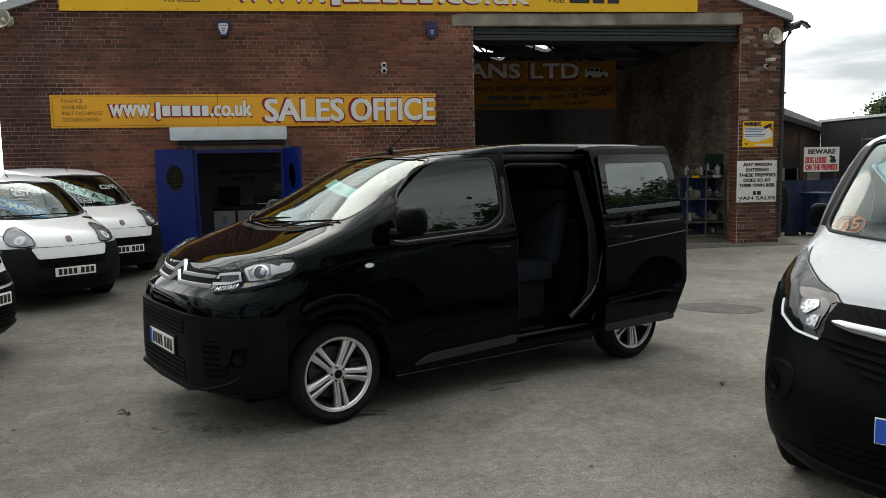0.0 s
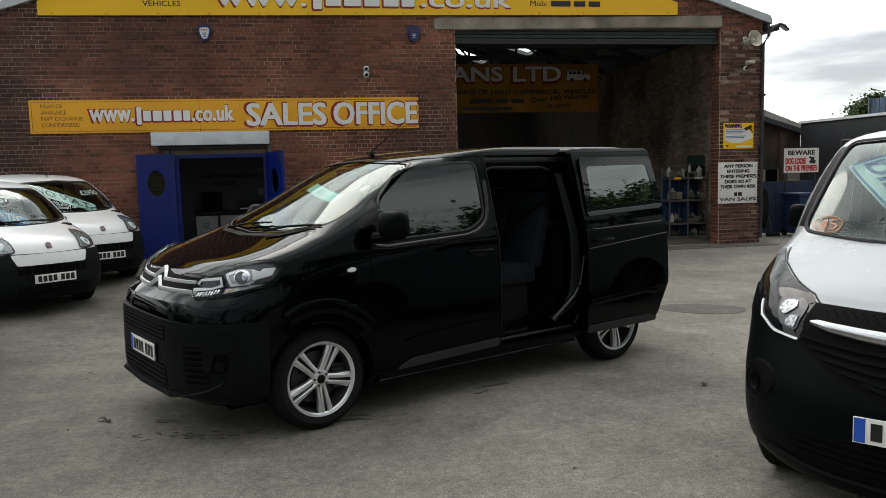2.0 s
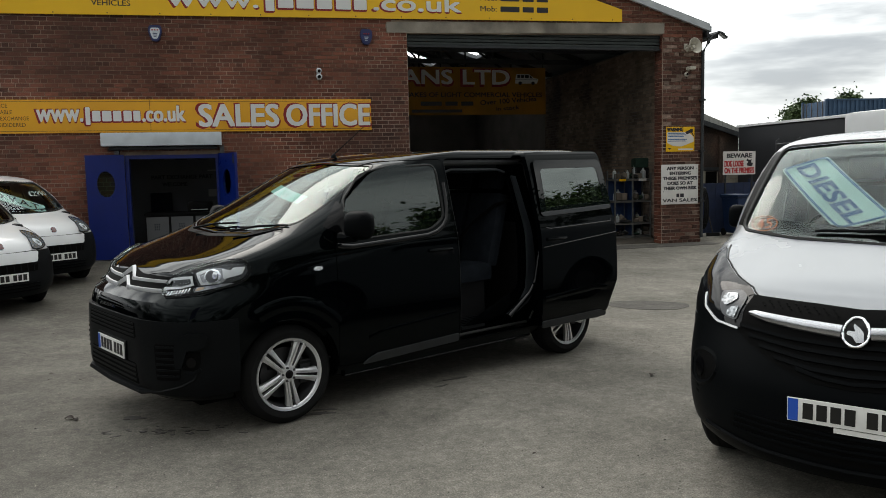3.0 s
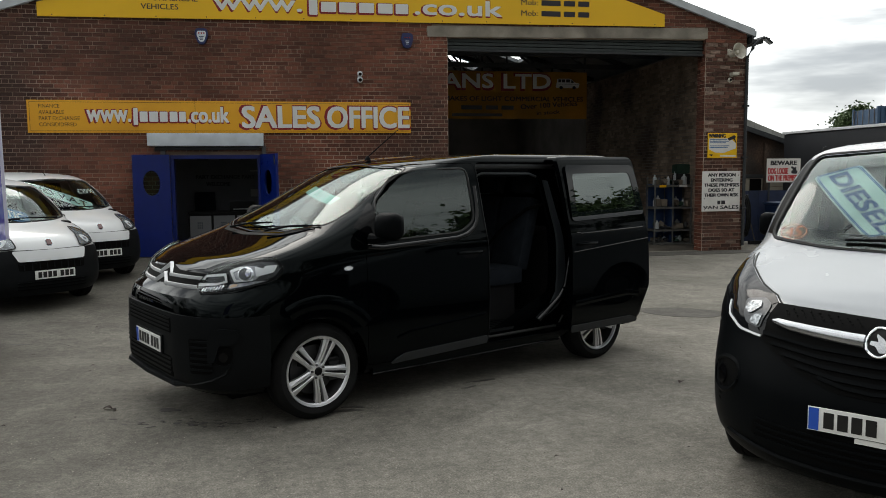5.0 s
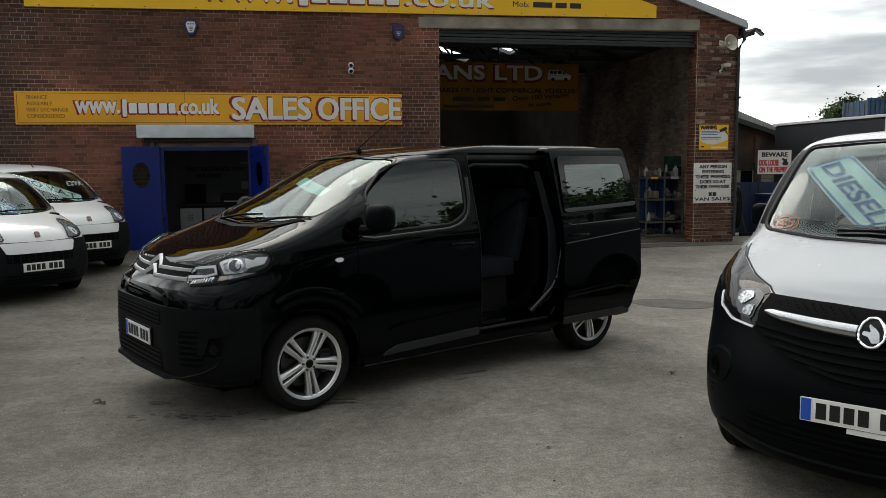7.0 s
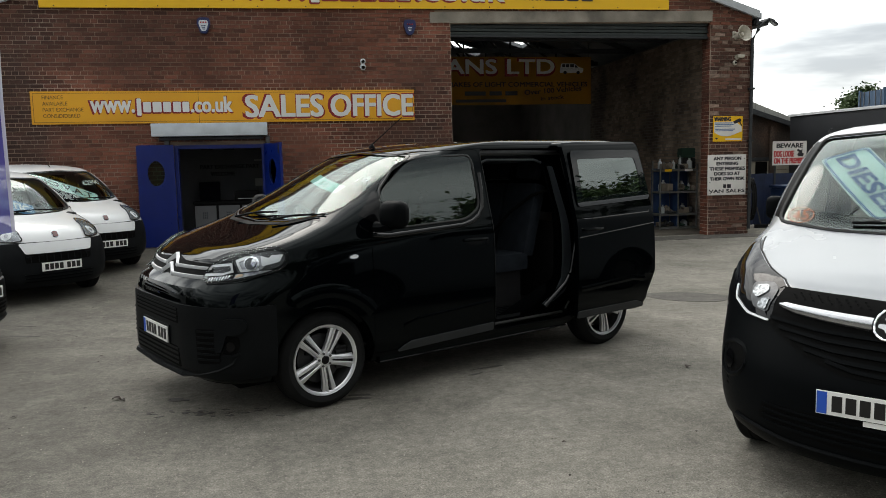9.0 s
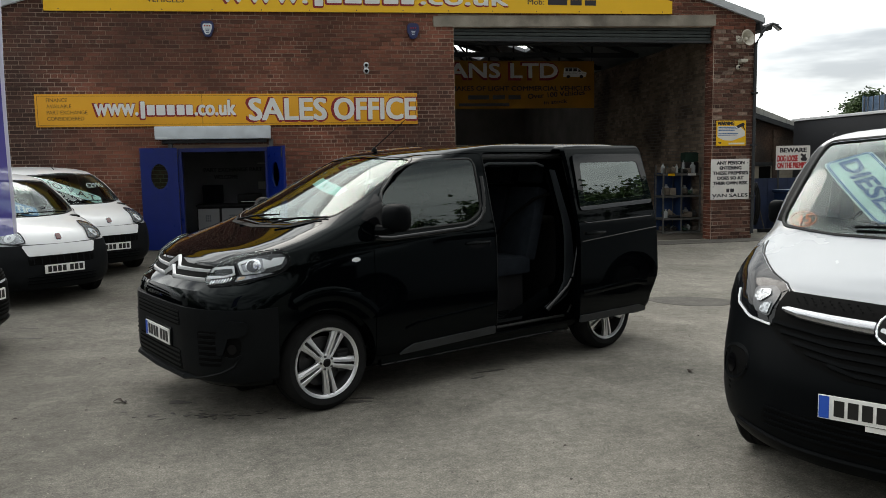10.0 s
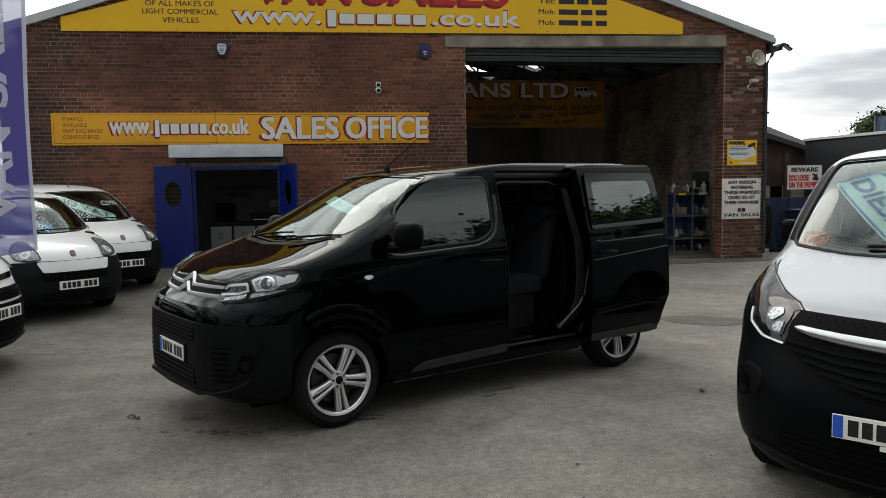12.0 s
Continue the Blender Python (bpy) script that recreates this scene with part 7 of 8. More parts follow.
def front_furniture(v, tree):
    """Grille, lamps and bumper openings of the larger white van."""
    g = part("grille", patch(rounded([(-0.60, 0.935), (-0.575, 1.0), (-0.53, 1.035), (-0.2, 1.026), (0, 1.016), (0.2, 1.026), (0.53, 1.035), (0.575, 1.0), (0.60, 0.935), (0.53, 0.845), (0.36, 0.755), (0.17, 0.695), (0, 0.685), (-0.17, 0.695), (-0.36, 0.755), (-0.53, 0.845)], 0.02), "x", tree, 1, 0.014, 0.006), M["slot"], v)
    for k, z in enumerate((0.865, 0.825, 0.785, 0.745, 0.712)):
        r = (0.54, 0.49, 0.425, 0.345, 0.24)[k]
        part("grille_slat", patch(strip([(-r, z + 0.035), (-r * 0.5, z + 0.008), (0, z), (r * 0.5, z + 0.008), (r, z + 0.035)], 0.016), "x", tree, 1, 0.026, 0.012, 0.05), M["plastic"], g)
    for s in (1, -1):
        part("chrome_bar", tube([on_skin((s * y, z), "x", tree, 1, 0.016) for y, z in ((0.06, 0.926), (0.16, 0.932), (0.28, 0.940), (0.40, 0.950), (0.47, 0.957), (0.505, 0.960))], [0.034, 0.033, 0.030, 0.026, 0.020, 0.008], 14), M["bar_silver"], g)
        for k in range(26):
            y = s * (0.09 + 0.0145 * k)
            part("mesh_hole", patch(oval(y, 0.985 + 0.0005 * k + 0.011 * (k % 3), 0.0042, 0.0036, 6), "x", tree, 1, 0.018, 0.002, 0.03), M["slot"], g)
    part("badge_ring", tube([on_skin((0.054 * math.cos(2 * math.pi * k / 28), 0.920 + 0.054 * math.sin(2 * math.pi * k / 28)), "x", tree, 1, 0.036) for k in range(28)], 0.007, 8, True), M["chrome"], g)
    part("badge", patch(oval(0, 0.920, 0.050, 0.050, 20), "x", tree, 1, 0.032, 0.012, 0.03), M["gloss_black"], g)
    part("badge_emblem", patch(rounded([(-0.038, 0.912), (-0.012, 0.905), (0.004, 0.882), (0.036, 0.886), (0.030, 0.925), (0.012, 0.945), (-0.014, 0.952), (-0.002, 0.926), (-0.034, 0.928)], 0.006), "x", tree, 1, 0.040, 0.008, 0.03), M["bar_silver"], g)
    LAMP = rounded([(0.197, 0.872), (0.037, 0.887), (-0.13, 0.935), (-0.22, 1.000), (-0.37, 1.078), (-0.50, 1.158), (-0.60, 1.222), (-0.40, 1.168), (-0.107, 1.102), (0.062, 1.066), (0.140, 1.034), (0.192, 0.936)], 0.025)
    for s in (-1, 1):
        # drawn for the van's right side and mirrored for the left
        flip = (lambda p: p) if s < 0 else (lambda p: [(-x, y) for x, y in reversed(p)])
        hl = part("headlamp", patch(flip(LAMP), 50 * s, tree, 1, 0.014, 0.006, 0.02), M["lamp_gloss"], v, "clear headlamp with dark surround")
        part("reflector", patch(flip(rounded([(-0.045, 1.028), (0.055, 1.046), (0.128, 1.020), (0.160, 0.975), (0.168, 0.915), (0.080, 0.925), (0.025, 0.962)], 0.02)), 50 * s, tree, 1, 0.020, 0.004, 0.03), M["lamp_shade"], hl)
        part("bulb_shield", patch(flip(rounded([(0.0, 1.020), (0.06, 1.030), (0.10, 1.000), (0.07, 0.965), (0.01, 0.985)], 0.015)), 50 * s, tree, 1, 0.026, 0.006, 0.02), M["lamp_facet"], hl)
        part("lower_reflector", patch(flip(rounded([(0.095, 0.965), (0.145, 0.975), (0.155, 0.925), (0.095, 0.932)], 0.012)), 50 * s, tree, 1, 0.025, 0.004, 0.02), M["lamp_facet"], hl)
        part("chrome_edge", patch(flip(strip([(0.190, 0.880), (0.037, 0.895), (-0.098, 0.948), (-0.165, 1.005)], 0.011)), 50 * s, tree, 1, 0.022, 0.006, 0.03), M["lamp_white"], hl)
        part("corner_cover", patch(flip([(0.20, 0.868), (0.037, 0.882), (-0.13, 0.930), (-0.22, 0.992), (-0.37, 1.07), (-0.42, 1.06), (-0.30, 0.90), (-0.10, 0.86)]), 50 * s, tree, 1, 0.012, 0.004, 0.03), M["plastic"], v)
        pod = part("fog_surround", trim_line(flip(rounded([(-0.14, 0.69), (-0.02, 0.735), (0.10, 0.725), (0.150, 0.665), (0.10, 0.585), (-0.02, 0.545), (-0.14, 0.57)], 0.05)), 50 * s, tree, 1, 0.017, 0.003), M["plastic"], v)
        part("fog_recess", patch(flip(rounded([(-0.13, 0.685), (-0.02, 0.725), (0.09, 0.715), (0.135, 0.665), (0.09, 0.60), (-0.02, 0.56), (-0.13, 0.585)], 0.04)), 50 * s, tree, 1, 0.0125, 0.002, 0.03), M["slot"], pod)
        part("fog_lamp", patch(flip(oval(-0.02, 0.635, 0.05, 0.05, 18)), 50 * s, tree, 1, 0.018, 0.006, 0.02), M["gloss_black"], pod)
        for z in (0.525, 0.495):
            part("corner_vent", patch(flip(strip([(-0.13, z + 0.01), (-0.03, z)], 0.014)), 50 * s, tree, 1, 0.0125, 0.002, 0.03), M["slot"], v)
        part("bonnet_gap", trim_line(flip([(0.150, 1.036), (0.062, 1.070), (-0.107, 1.106), (-0.40, 1.172), (-0.60, 1.228)]), 50 * s, tree, 1, 0.005, 0.0, False), M["seal"], v)
    part("air_intake", patch(rounded([(-0.57, 0.40), (-0.55, 0.49), (0, 0.505), (0.55, 0.49), (0.57, 0.40), (0, 0.345)], 0.03), "x", tree, 1, 0.012, 0.004), M["slot"], v)
    for z in (0.385, 0.415, 0.445, 0.475):
        part("intake_slat", patch(strip([(-0.54, z + 0.012), (0, z), (0.54, z + 0.012)], 0.012), "x", tree, 1, 0.020, 0.008, 0.05), M["plastic"], v)
    part("bumper_crease", trim_line([(-0.72, 0.36), (-0.4, 0.325), (0, 0.315), (0.4, 0.325), (0.72, 0.36)], "x", tree, 1, 0.014, 0.012, False), M["plastic"], v)
    part("plate_frame_strip", boxes((0.948, 0.953, -0.06, 0.24, 0.492, 0.515)), M["plate"], v, smooth=False)
    for s in (1, -1):
        part("pillar_cover", patch(mirrored(strip([(0.872, 1.33), (0.858, 1.55), (0.825, 1.79)], 0.05), s), "x", tree, 1, 0.004, 0.004), M["plastic"], v)
        wing_mirror(v, -0.76, 1.035, 1.36, s, 0.058, 0.078, 0.048)
    part("window_seal", trim_line(grown(VSCREEN, 0.008), "x", tree, 1, 0.012, 0.0), M["seal"], v)
    part("screen_band", patch([(-0.83, 1.325), (-0.5, 1.29), (0, 1.275), (0.5, 1.29), (0.83, 1.325), (0.82, 1.40), (0.4, 1.365), (0, 1.35), (-0.4, 1.365), (-0.82, 1.40)], "x", tree, 1, -0.012, 0.002), M["slot"], v)
    wiper_pair(v, tree, 1.300, 1.318, ((0.55, 0.12), (0.12, -0.10)))
    bm = bmesh.new()
    box(bm, -0.80, -0.28, -0.70, 0.70, 0.95, 1.24, bevel=0.08)
    part("dashboard", bm, M["cabin"], v)
    steering_wheel(v, -0.80, -0.40, 1.24)
    for y in (0.42, -0.42):
        seat(v, -1.30, y, 0.78, name="front_seat")
    part("bulkhead", boxes((-1.95, -1.92, -0.85, 0.85, 0.40, 1.85)), M["bulkhead"], v, smooth=False)


M["bulkhead"] = mat("pale_grey_bulkhead", (0.50, 0.53, 0.51), 0.7, vary=0.1, scale=3)
front_furniture(viv, vvtree)
aer = part("aerial", lathe([(0.028, 0), (0.022, 0.02), (0.010, 0.035), (0.0, 0.04)], 14, "z"), M["plastic"], viv, at=pose(-1.15, 0.05, 1.875))
part("rod", tube([(0, 0, 0.03), (-0.16, 0, 0.36)], [0.006, 0.003]), M["plastic"], aer)
dc = part("diesel_card", patch(card((-0.387, 1.555), 0.585, 0.285, -37.6, 0.035, 16.7), "x", vvtree, 1, -0.02, 0.003), M["mint"], viv, "pale mint card with blue letters behind the windscreen")
for d in (0.022, 0.036):
    part("card_border", trim_line(card((-0.387, 1.555), 0.585 - d, 0.285 - 1.15 * d, -37.6, 0.03, 16.7), "x", vvtree, 1, 0.0032, -0.014), M["cardblue_pale"], dc)
part("lettering", laid_words("DIESEL", (-0.390, 1.545), 0.525, 0.112, -38.2, "x", vvtree, -0.010, 0.03, up=17.5), M["cardblue"], dc)
part("screen_figures", laid_words("45", (-0.713, 1.350), 0.10, 0.055, 8, "x", vvtree, 0.002, -0.010), M["chalk"], viv)
part("screen_ring", trim_line([(-0.713 + 0.080 * math.cos(k * math.pi / 14), 1.350 + 0.042 * math.sin(k * math.pi / 14)) for k in range(28)], "x", vvtree, 1, 0.0026, 0.002), M["chalk"], viv)

# the half-hidden white van by the flag
g = part("grille", patch(rounded([(-0.56, 0.685), (0.56, 0.685), (0.60, 0.745), (0.50, 0.80), (-0.50, 0.80), (-0.60, 0.745)], 0.03), "x", etree, 1, 0.006, 0.006), M["slot"], elx)
for z in (0.705, 0.735, 0.765):
    part("grille_slat", patch(strip([(-0.55, z), (0, z - 0.01), (0.55, z)], 0.012), "x", etree, 1, 0.014, 0.008, 0.05), M["plastic"], g)
part("badge_bar", patch(strip([(-0.48, 0.90), (0, 0.885), (0.48, 0.90)], 0.05), "x", etree, 1, 0.010, 0.010, 0.05), M["gloss_black"], elx)
part("badge", patch(oval(0, 0.885, 0.06, 0.05, 20), "x", etree, 1, 0.022, 0.010, 0.03), M["bar_silver"], elx)
for s in (1, -1):
    LAMP2 = rounded([(-0.10, 0.93), (0.10, 0.95), (0.30, 1.03), (0.40, 1.12), (0.20, 1.10), (-0.06, 1.04)], 0.03)
    hl = part("headlamp", patch(mirrored(LAMP2, s), 50 * s, etree, 1, 0.008, 0.005, 0.03), M["lamp_silver"], elx, "clear headlamp with silver reflectors")
    part("lens", patch(mirrored(grown(LAMP2, 0.004), s), 50 * s, etree, 1, 0.026, 0, 0.03), M["lens"], hl)
    wing_mirror(elx, -0.62, 1.09, 1.38, s)
part("air_intake", patch(rounded([(-0.55, 0.36), (0.55, 0.36), (0.50, 0.49), (-0.50, 0.49)], 0.03), "x", etree, 1, 0.012, 0.004), M["slot"], elx)
for z in (0.39, 0.425, 0.46):
    part("intake_slat", patch(strip([(-0.52, z), (0.52, z)], 0.012), "x", etree, 1, 0.020, 0.008, 0.05), M["plastic"], elx)
part("bumper_lip", vv.band(BODY_LEVELS(0.236, 0.30, 3), 0.42, 0.035), M["plastic"], elx)
part("bulkhead", boxes((-1.95, -1.92, -0.85, 0.85, 0.40, 1.85)), M["bulkhead"], elx, smooth=False)
bm = bmesh.new()
box(bm, -0.80, -0.28, -0.70, 0.70, 0.95, 1.24, bevel=0.08)
part("dashboard", bm, M["cabin"], elx)


# ---- the small white vans' fittings ----
def small_front(v, tree):
    part("white_panel", patch(rounded([(-0.47, 0.762), (0.47, 0.762), (0.42, 0.632), (-0.42, 0.632)], 0.03), "x", tree, 1, 0.026, 0.012), M["white_paint"], v)
    part("bonnet_gap", trim_line([(-0.60, 0.80), (-0.45, 0.772), (0, 0.765), (0.45, 0.772), (0.60, 0.80)], "x", tree, 1, 0.008, 0.010, False), M["seal"], v)
    part("grille", patch(rounded([(-0.42, 0.52), (0.42, 0.52), (0.43, 0.622), (-0.43, 0.622)], 0.02), "x", tree, 1, 0.012, 0.004), M["slot"], v)
    for k in range(9):
        y = -0.36 + 0.09 * k
        part("grille_bar", patch(strip([(y, 0.53), (y, 0.615)], 0.012), "x", tree, 1, 0.018, 0.006, 0.05), M["plastic_grey"], v)
    for z in (0.285, 0.325, 0.365):
        part("intake_slat", patch(strip([(-0.44, z), (0.44, z)], 0.018), "x", tree, 1, 0.018, 0.006, 0.05), M["plastic"], v)
    part("badge", patch(oval(0, 0.858, 0.047, 0.047, 20), "x", tree, 1, 0.006, 0.010, 0.03), M["bar_silver"], v)
    part("badge_face", patch(rounded([(-0.031, 0.827), (0.031, 0.827), (0.031, 0.889), (-0.031, 0.889)], 0.012), "x", tree, 1, 0.016, 0.006, 0.03), M["red_badge"], v)
    for s in (1, -1):
        LAMP3 = rounded([(-0.17, 0.80), (-0.02, 0.782), (0.13, 0.81), (0.21, 0.89), (0.24, 0.995), (0.17, 1.015), (0.04, 0.975), (-0.10, 0.895)], 0.03)
        hl = part("headlamp", patch(mirrored(LAMP3, s), 45 * s, tree, 1, 0.010, 0.005, 0.03), M["lamp_facet"], v, "clear rounded headlamp")
        part("lamp_rim", trim_line(mirrored(LAMP3, s), 45 * s, tree, 1, 0.006, 0.016), M["seal"], hl)
        part("reflector", patch(mirrored(oval(0.02, 0.865, 0.06, 0.05, 16), s), 45 * s, tree, 1, 0.013, 0.004, 0.03), M["lamp_white"], hl)
        part("bulb", patch(mirrored(oval(0.02, 0.865, 0.022, 0.022, 12), s), 45 * s, tree, 1, 0.017, 0.003, 0.02), M["lamp_mid"], hl)
        part("lens", patch(mirrored(grown(LAMP3, 0.004), s), 45 * s, tree, 1, 0.022, 0, 0.03), M["lens"], hl)
        wing_mirror(v, -0.72, 0.87, 1.09, s, 0.065, 0.07, 0.045)
        part("bonnet_gap", trim_line([(0.50, s * 0.62), (0.25, s * 0.70), (0.0, s * 0.73), (-0.1, s * 0.73)], "z", tree, 1, 0.005, 0.0, False), M["seal"], v)
    part("window_seal", trim_line(grown(FSCREEN, 0.006), "x", tree, 1, 0.012, 0.0), M["seal"], v)
    wiper_pair(v, tree, 1.118, 1.142, ((0.50, -0.05), (-0.05, -0.40)), 0.62)
    bm = bmesh.new()
    box(bm, -0.55, -0.05, -0.70, 0.70, 0.85, 1.10, bevel=0.08)
    part("dashboard", bm, M["cabin"], v)
    steering_wheel(v, -0.62, -0.34, 1.08, 0.17)
    for y in (0.34, -0.34):
        seat(v, -1.02, y, 0.56, 0.46, "front_seat")
    part("bulkhead", boxes((-1.62, -1.60, -0.72, 0.72, 0.30, 1.58)), M["bulkhead"], v, smooth=False)
    part("aerial", tube([(-1.05, 0, 1.66), (-1.18, 0, 1.74)], [0.008, 0.004]), M["plastic"], v)


small_front(f1, ftree)
small_front(f2, ftree2)
c1 = part("automatic_card", patch(card((-0.30, 1.31), 0.86, 0.16, -22, 0.01), "x", ftree, 1, -0.015, 0.003), M["cardblue_pale"], f1, "blue card with pale letters behind the windscreen")
part("lettering", laid_words("AUTOMATIC", (-0.30, 1.31), 0.76, 0.092, -22, "x", ftree, -0.009, 0.02), M["price"], c1)
part("price_figures", laid_words("\u00a35750", (0.02, 1.45), 0.36, 0.075, 0, "x", ftree, -0.010, 0.02), M["price"], f1)
c2 = part("tax_card", patch(card((-0.10, 1.335), 0.90, 0.15, -25, 0.01), "x", ftree2, 1, -0.015, 0.003), M["mint"], f2, "pale card with dark letters behind the windscreen")
part("lettering", laid_words("NO V.A.T.", (-0.08, 1.33), 0.74, 0.092, -25, "x", ftree2, -0.009, 0.02), M["dark_ink"], c2)
part("price_figures", laid_words("\u00a32990", (0.40, 1.40), 0.34, 0.075, 0, "x", ftree2, -0.010, 0.02), M["price"], f2)

# ---- the sales flag ----
def cloth(name, color):
    m = mat(name, color, 0.8, vary=0.08, scale=3)
    n, l = m.node_tree.nodes, m.node_tree.links
    b, o = n["Principled BSDF"], n["Material Output"]
    t, x, tr, y = n.new("ShaderNodeBsdfTranslucent"), n.new("ShaderNodeMixShader"), n.new("ShaderNodeBsdfTransparent"), n.new("ShaderNodeMixShader")
    t.inputs["Color"].default_value = (*color, 1)
    x.inputs[0].default_value, y.inputs[0].default_value = 0.4, 0.20
    l.new(b.outputs[0], x.inputs[1]), l.new(t.outputs[0], x.inputs[2])
    l.new(x.outputs[0], y.inputs[1]), l.new(tr.outputs[0], y.inputs[2])
    l.new(y.outputs[0], o.inputs["Surface"])
    return m


M["flag"] = cloth("violet_blue_flag_cloth", (0.075, 0.068, 0.29))
M["flag_white"] = cloth("white_flag_print", (0.80, 0.80, 0.86))
fg = thing("sales_flag", pose(-1.612, 3.378, 0, 0, 0, -8.6), "violet feather flag with white upright letters on a pole", "flag")
part("base_plate", boxes((-0.20, 0.20, -0.20, 0.20, 0.0, 0.03)), M["dark_metal"], fg, smooth=False)
part("pole", tube([(0, 0, 0.03), (0, 0, 1.5), (0.004, 0, 2.4), (0.05, 0, 2.82), (0.17, 0, 3.0), (0.30, 0, 3.02)], [0.013, 0.013, 0.010, 0.008, 0.006, 0.004], 10), M["dark_metal"], fg)
FLAG_LOW, FLAG_TALL = 1.46, 1.52


def flag_at(u, z):
    """A place on the cloth, u from the pole to the free edge."""
    drop = 0.055 * (1 - u) * max(0, 1 - (z - FLAG_LOW) / 0.4)
    head = max(0, (z - 2.55) / 0.43)
    wid = 0.335 + 0.012 * (z - FLAG_LOW)
    lean = 0.05 * head + 0.24 * head * head
    return Vector((0.014 + lean + u * (wid - min(lean, 0.3)), 0.018 * math.sin(4.0 * u + 3.4 * z) * u, z - drop))


bm = bmesh.new()
nu, nz = 14, 60
gridv = [[bm.verts.new(flag_at(i / nu, FLAG_LOW + FLAG_TALL * j / nz)) for i in range(nu + 1)] for j in range(nz + 1)]
for j in range(nz):
    for i in range(nu):
        bm.faces.new((gridv[j][i], gridv[j][i + 1], gridv[j + 1][i + 1], gridv[j + 1][i]))
sheet = part("cloth", bm, M["flag"], fg)
bm = bmesh.new()
prev = None
for j in range(nz + 1):
    z = FLAG_LOW + FLAG_TALL * j / nz
    row = [bm.verts.new(flag_at(0.955, z) + Vector((0, -0.002, 0))), bm.verts.new(flag_at(1.0, z) + Vector((0.002, -0.002, 0)))]
    if prev:
        bm.faces.new((prev[0], prev[1], row[1], row[0]))
    prev = row
part("hem", bm, M["flag_white"], fg)


def flag_words(text, z0, length, u0, u1):
    cu = bpy.data.curves.new("t", "FONT")
    cu.body, cu.size, cu.offset, cu.resolution_u = text, 1.0, 0.03, 3
    tmp = new("tmp_t", cu)
    dg = bpy.context.evaluated_depsgraph_get()
    dg.update()
    me = bpy.data.meshes.new_from_object(tmp.evaluated_get(dg))
    bpy.data.objects.remove(tmp)
    xs, ys = [v.co.x for v in me.vertices], [v.co.y for v in me.vertices]
    bm = bmesh.new()
    bm.from_mesh(me)
    bmesh.ops.triangulate(bm, faces=bm.faces[:])
    for _ in range(2):
        bmesh.ops.subdivide_edges(bm, edges=[e for e in bm.edges if e.calc_length() > 0.12], cuts=1)
        bmesh.ops.triangulate(bm, faces=bm.faces[:])
    for v in bm.verts:
        a, b = (v.co.x - min(xs)) / (max(xs) - min(xs)), (v.co.y - min(ys)) / (max(ys) - min(ys))
        v.co = flag_at(u1 + (u0 - u1) * b, z0 + a * length) + Vector((0, -0.004, 0))
    part("lettering", bm, M["flag_white"], fg)


flag_words("VAN", 1.593, 0.395, 0.36, 0.75)
flag_words("SALES", 2.07, 0.60, 0.36, 0.75)

# ---- beyond the pier ----
M["bin"] = mat("blue_bin_plastic", (0.008, 0.024, 0.075), 0.5, vary=0.12, scale=6)
M["fence_blue"] = mat("dark_blue_fence_paint", (0.012, 0.022, 0.06), 0.6, vary=0.25, scale=4)
M["truck_dark"] = mat("dark_grey_truck_side", (0.015, 0.0165, 0.020), 0.5, vary=0.15, scale=1.5)
M["container"] = mat("blue_container_paint", (0.035, 0.075, 0.14), 0.6, vary=0.25, scale=1.2)
M["shed_roof"] = mat("pale_asbestos_roof", (0.33, 0.33, 0.31), 0.8, vary=0.15, scale=1)
bnn = thing("wheelie_bin", pose(11.14, 16.45, 0, 0, 0, 8) @ Matrix.Diagonal((0.82, 0.82, 0.95, 1)), "dark blue wheelie bin beside the pier", "bin")
bm = bmesh.new()
lo = [bm.verts.new(p) for p in ((-0.22, -0.26, 0.08), (0.22, -0.26, 0.08), (0.22, 0.26, 0.08), (-0.22, 0.26, 0.08))]
hi = [bm.verts.new(p) for p in ((-0.28, -0.34, 0.98), (0.28, -0.34, 0.98), (0.28, 0.34, 0.98), (-0.28, 0.34, 0.98))]
bm.faces.new(lo[::-1]), bm.faces.new(hi)
for i in range(4):
    bm.faces.new((lo[i], lo[(i + 1) % 4], hi[(i + 1) % 4], hi[i]))
bmesh.ops.bevel(bm, geom=bm.edges[:], offset=0.03, segments=2, affect="EDGES")
part("tub", bm, M["bin"], bnn)
bm = bmesh.new()
box(bm, -0.30, 0.30, -0.37, 0.37, 0.985, 1.05, bevel=0.025)
part("lid", bm, M["bin"], bnn)
part("handle_bar", tube([(-0.22, 0.40, 0.98), (0.22, 0.40, 0.98)], 0.018), M["bin"], bnn)
for s in (-1, 1):
    part("wheel", lathe([(0, -0.03), (0.09, -0.03), (0.1, 0), (0.09, 0.03), (0, 0.03)], 20), M["rubber"], bnn, at=pose(s * 0.22, 0.28, 0.1, 0, 0, 90))

fc = thing("yard_fence", pose(0, 0, 0), "dark blue board fence beyond the building", "fence")
for k in range(16):
    x = 9.85 + 0.26 * k
    part("board", boxes((x, x + 0.252, 16.95, 16.975, 0.05, 1.26)), M["fence_blue"], fc, smooth=False)
for x in (9.9, 11.9, 13.9):
    part("post", boxes((x - 0.04, x + 0.04, 16.98, 17.06, 0, 1.34)), M["fence_blue"], fc, smooth=False)
part("rail", boxes((9.85, 14.0, 16.976, 17.0, 1.0, 1.08)), M["fence_blue"], fc, smooth=False)

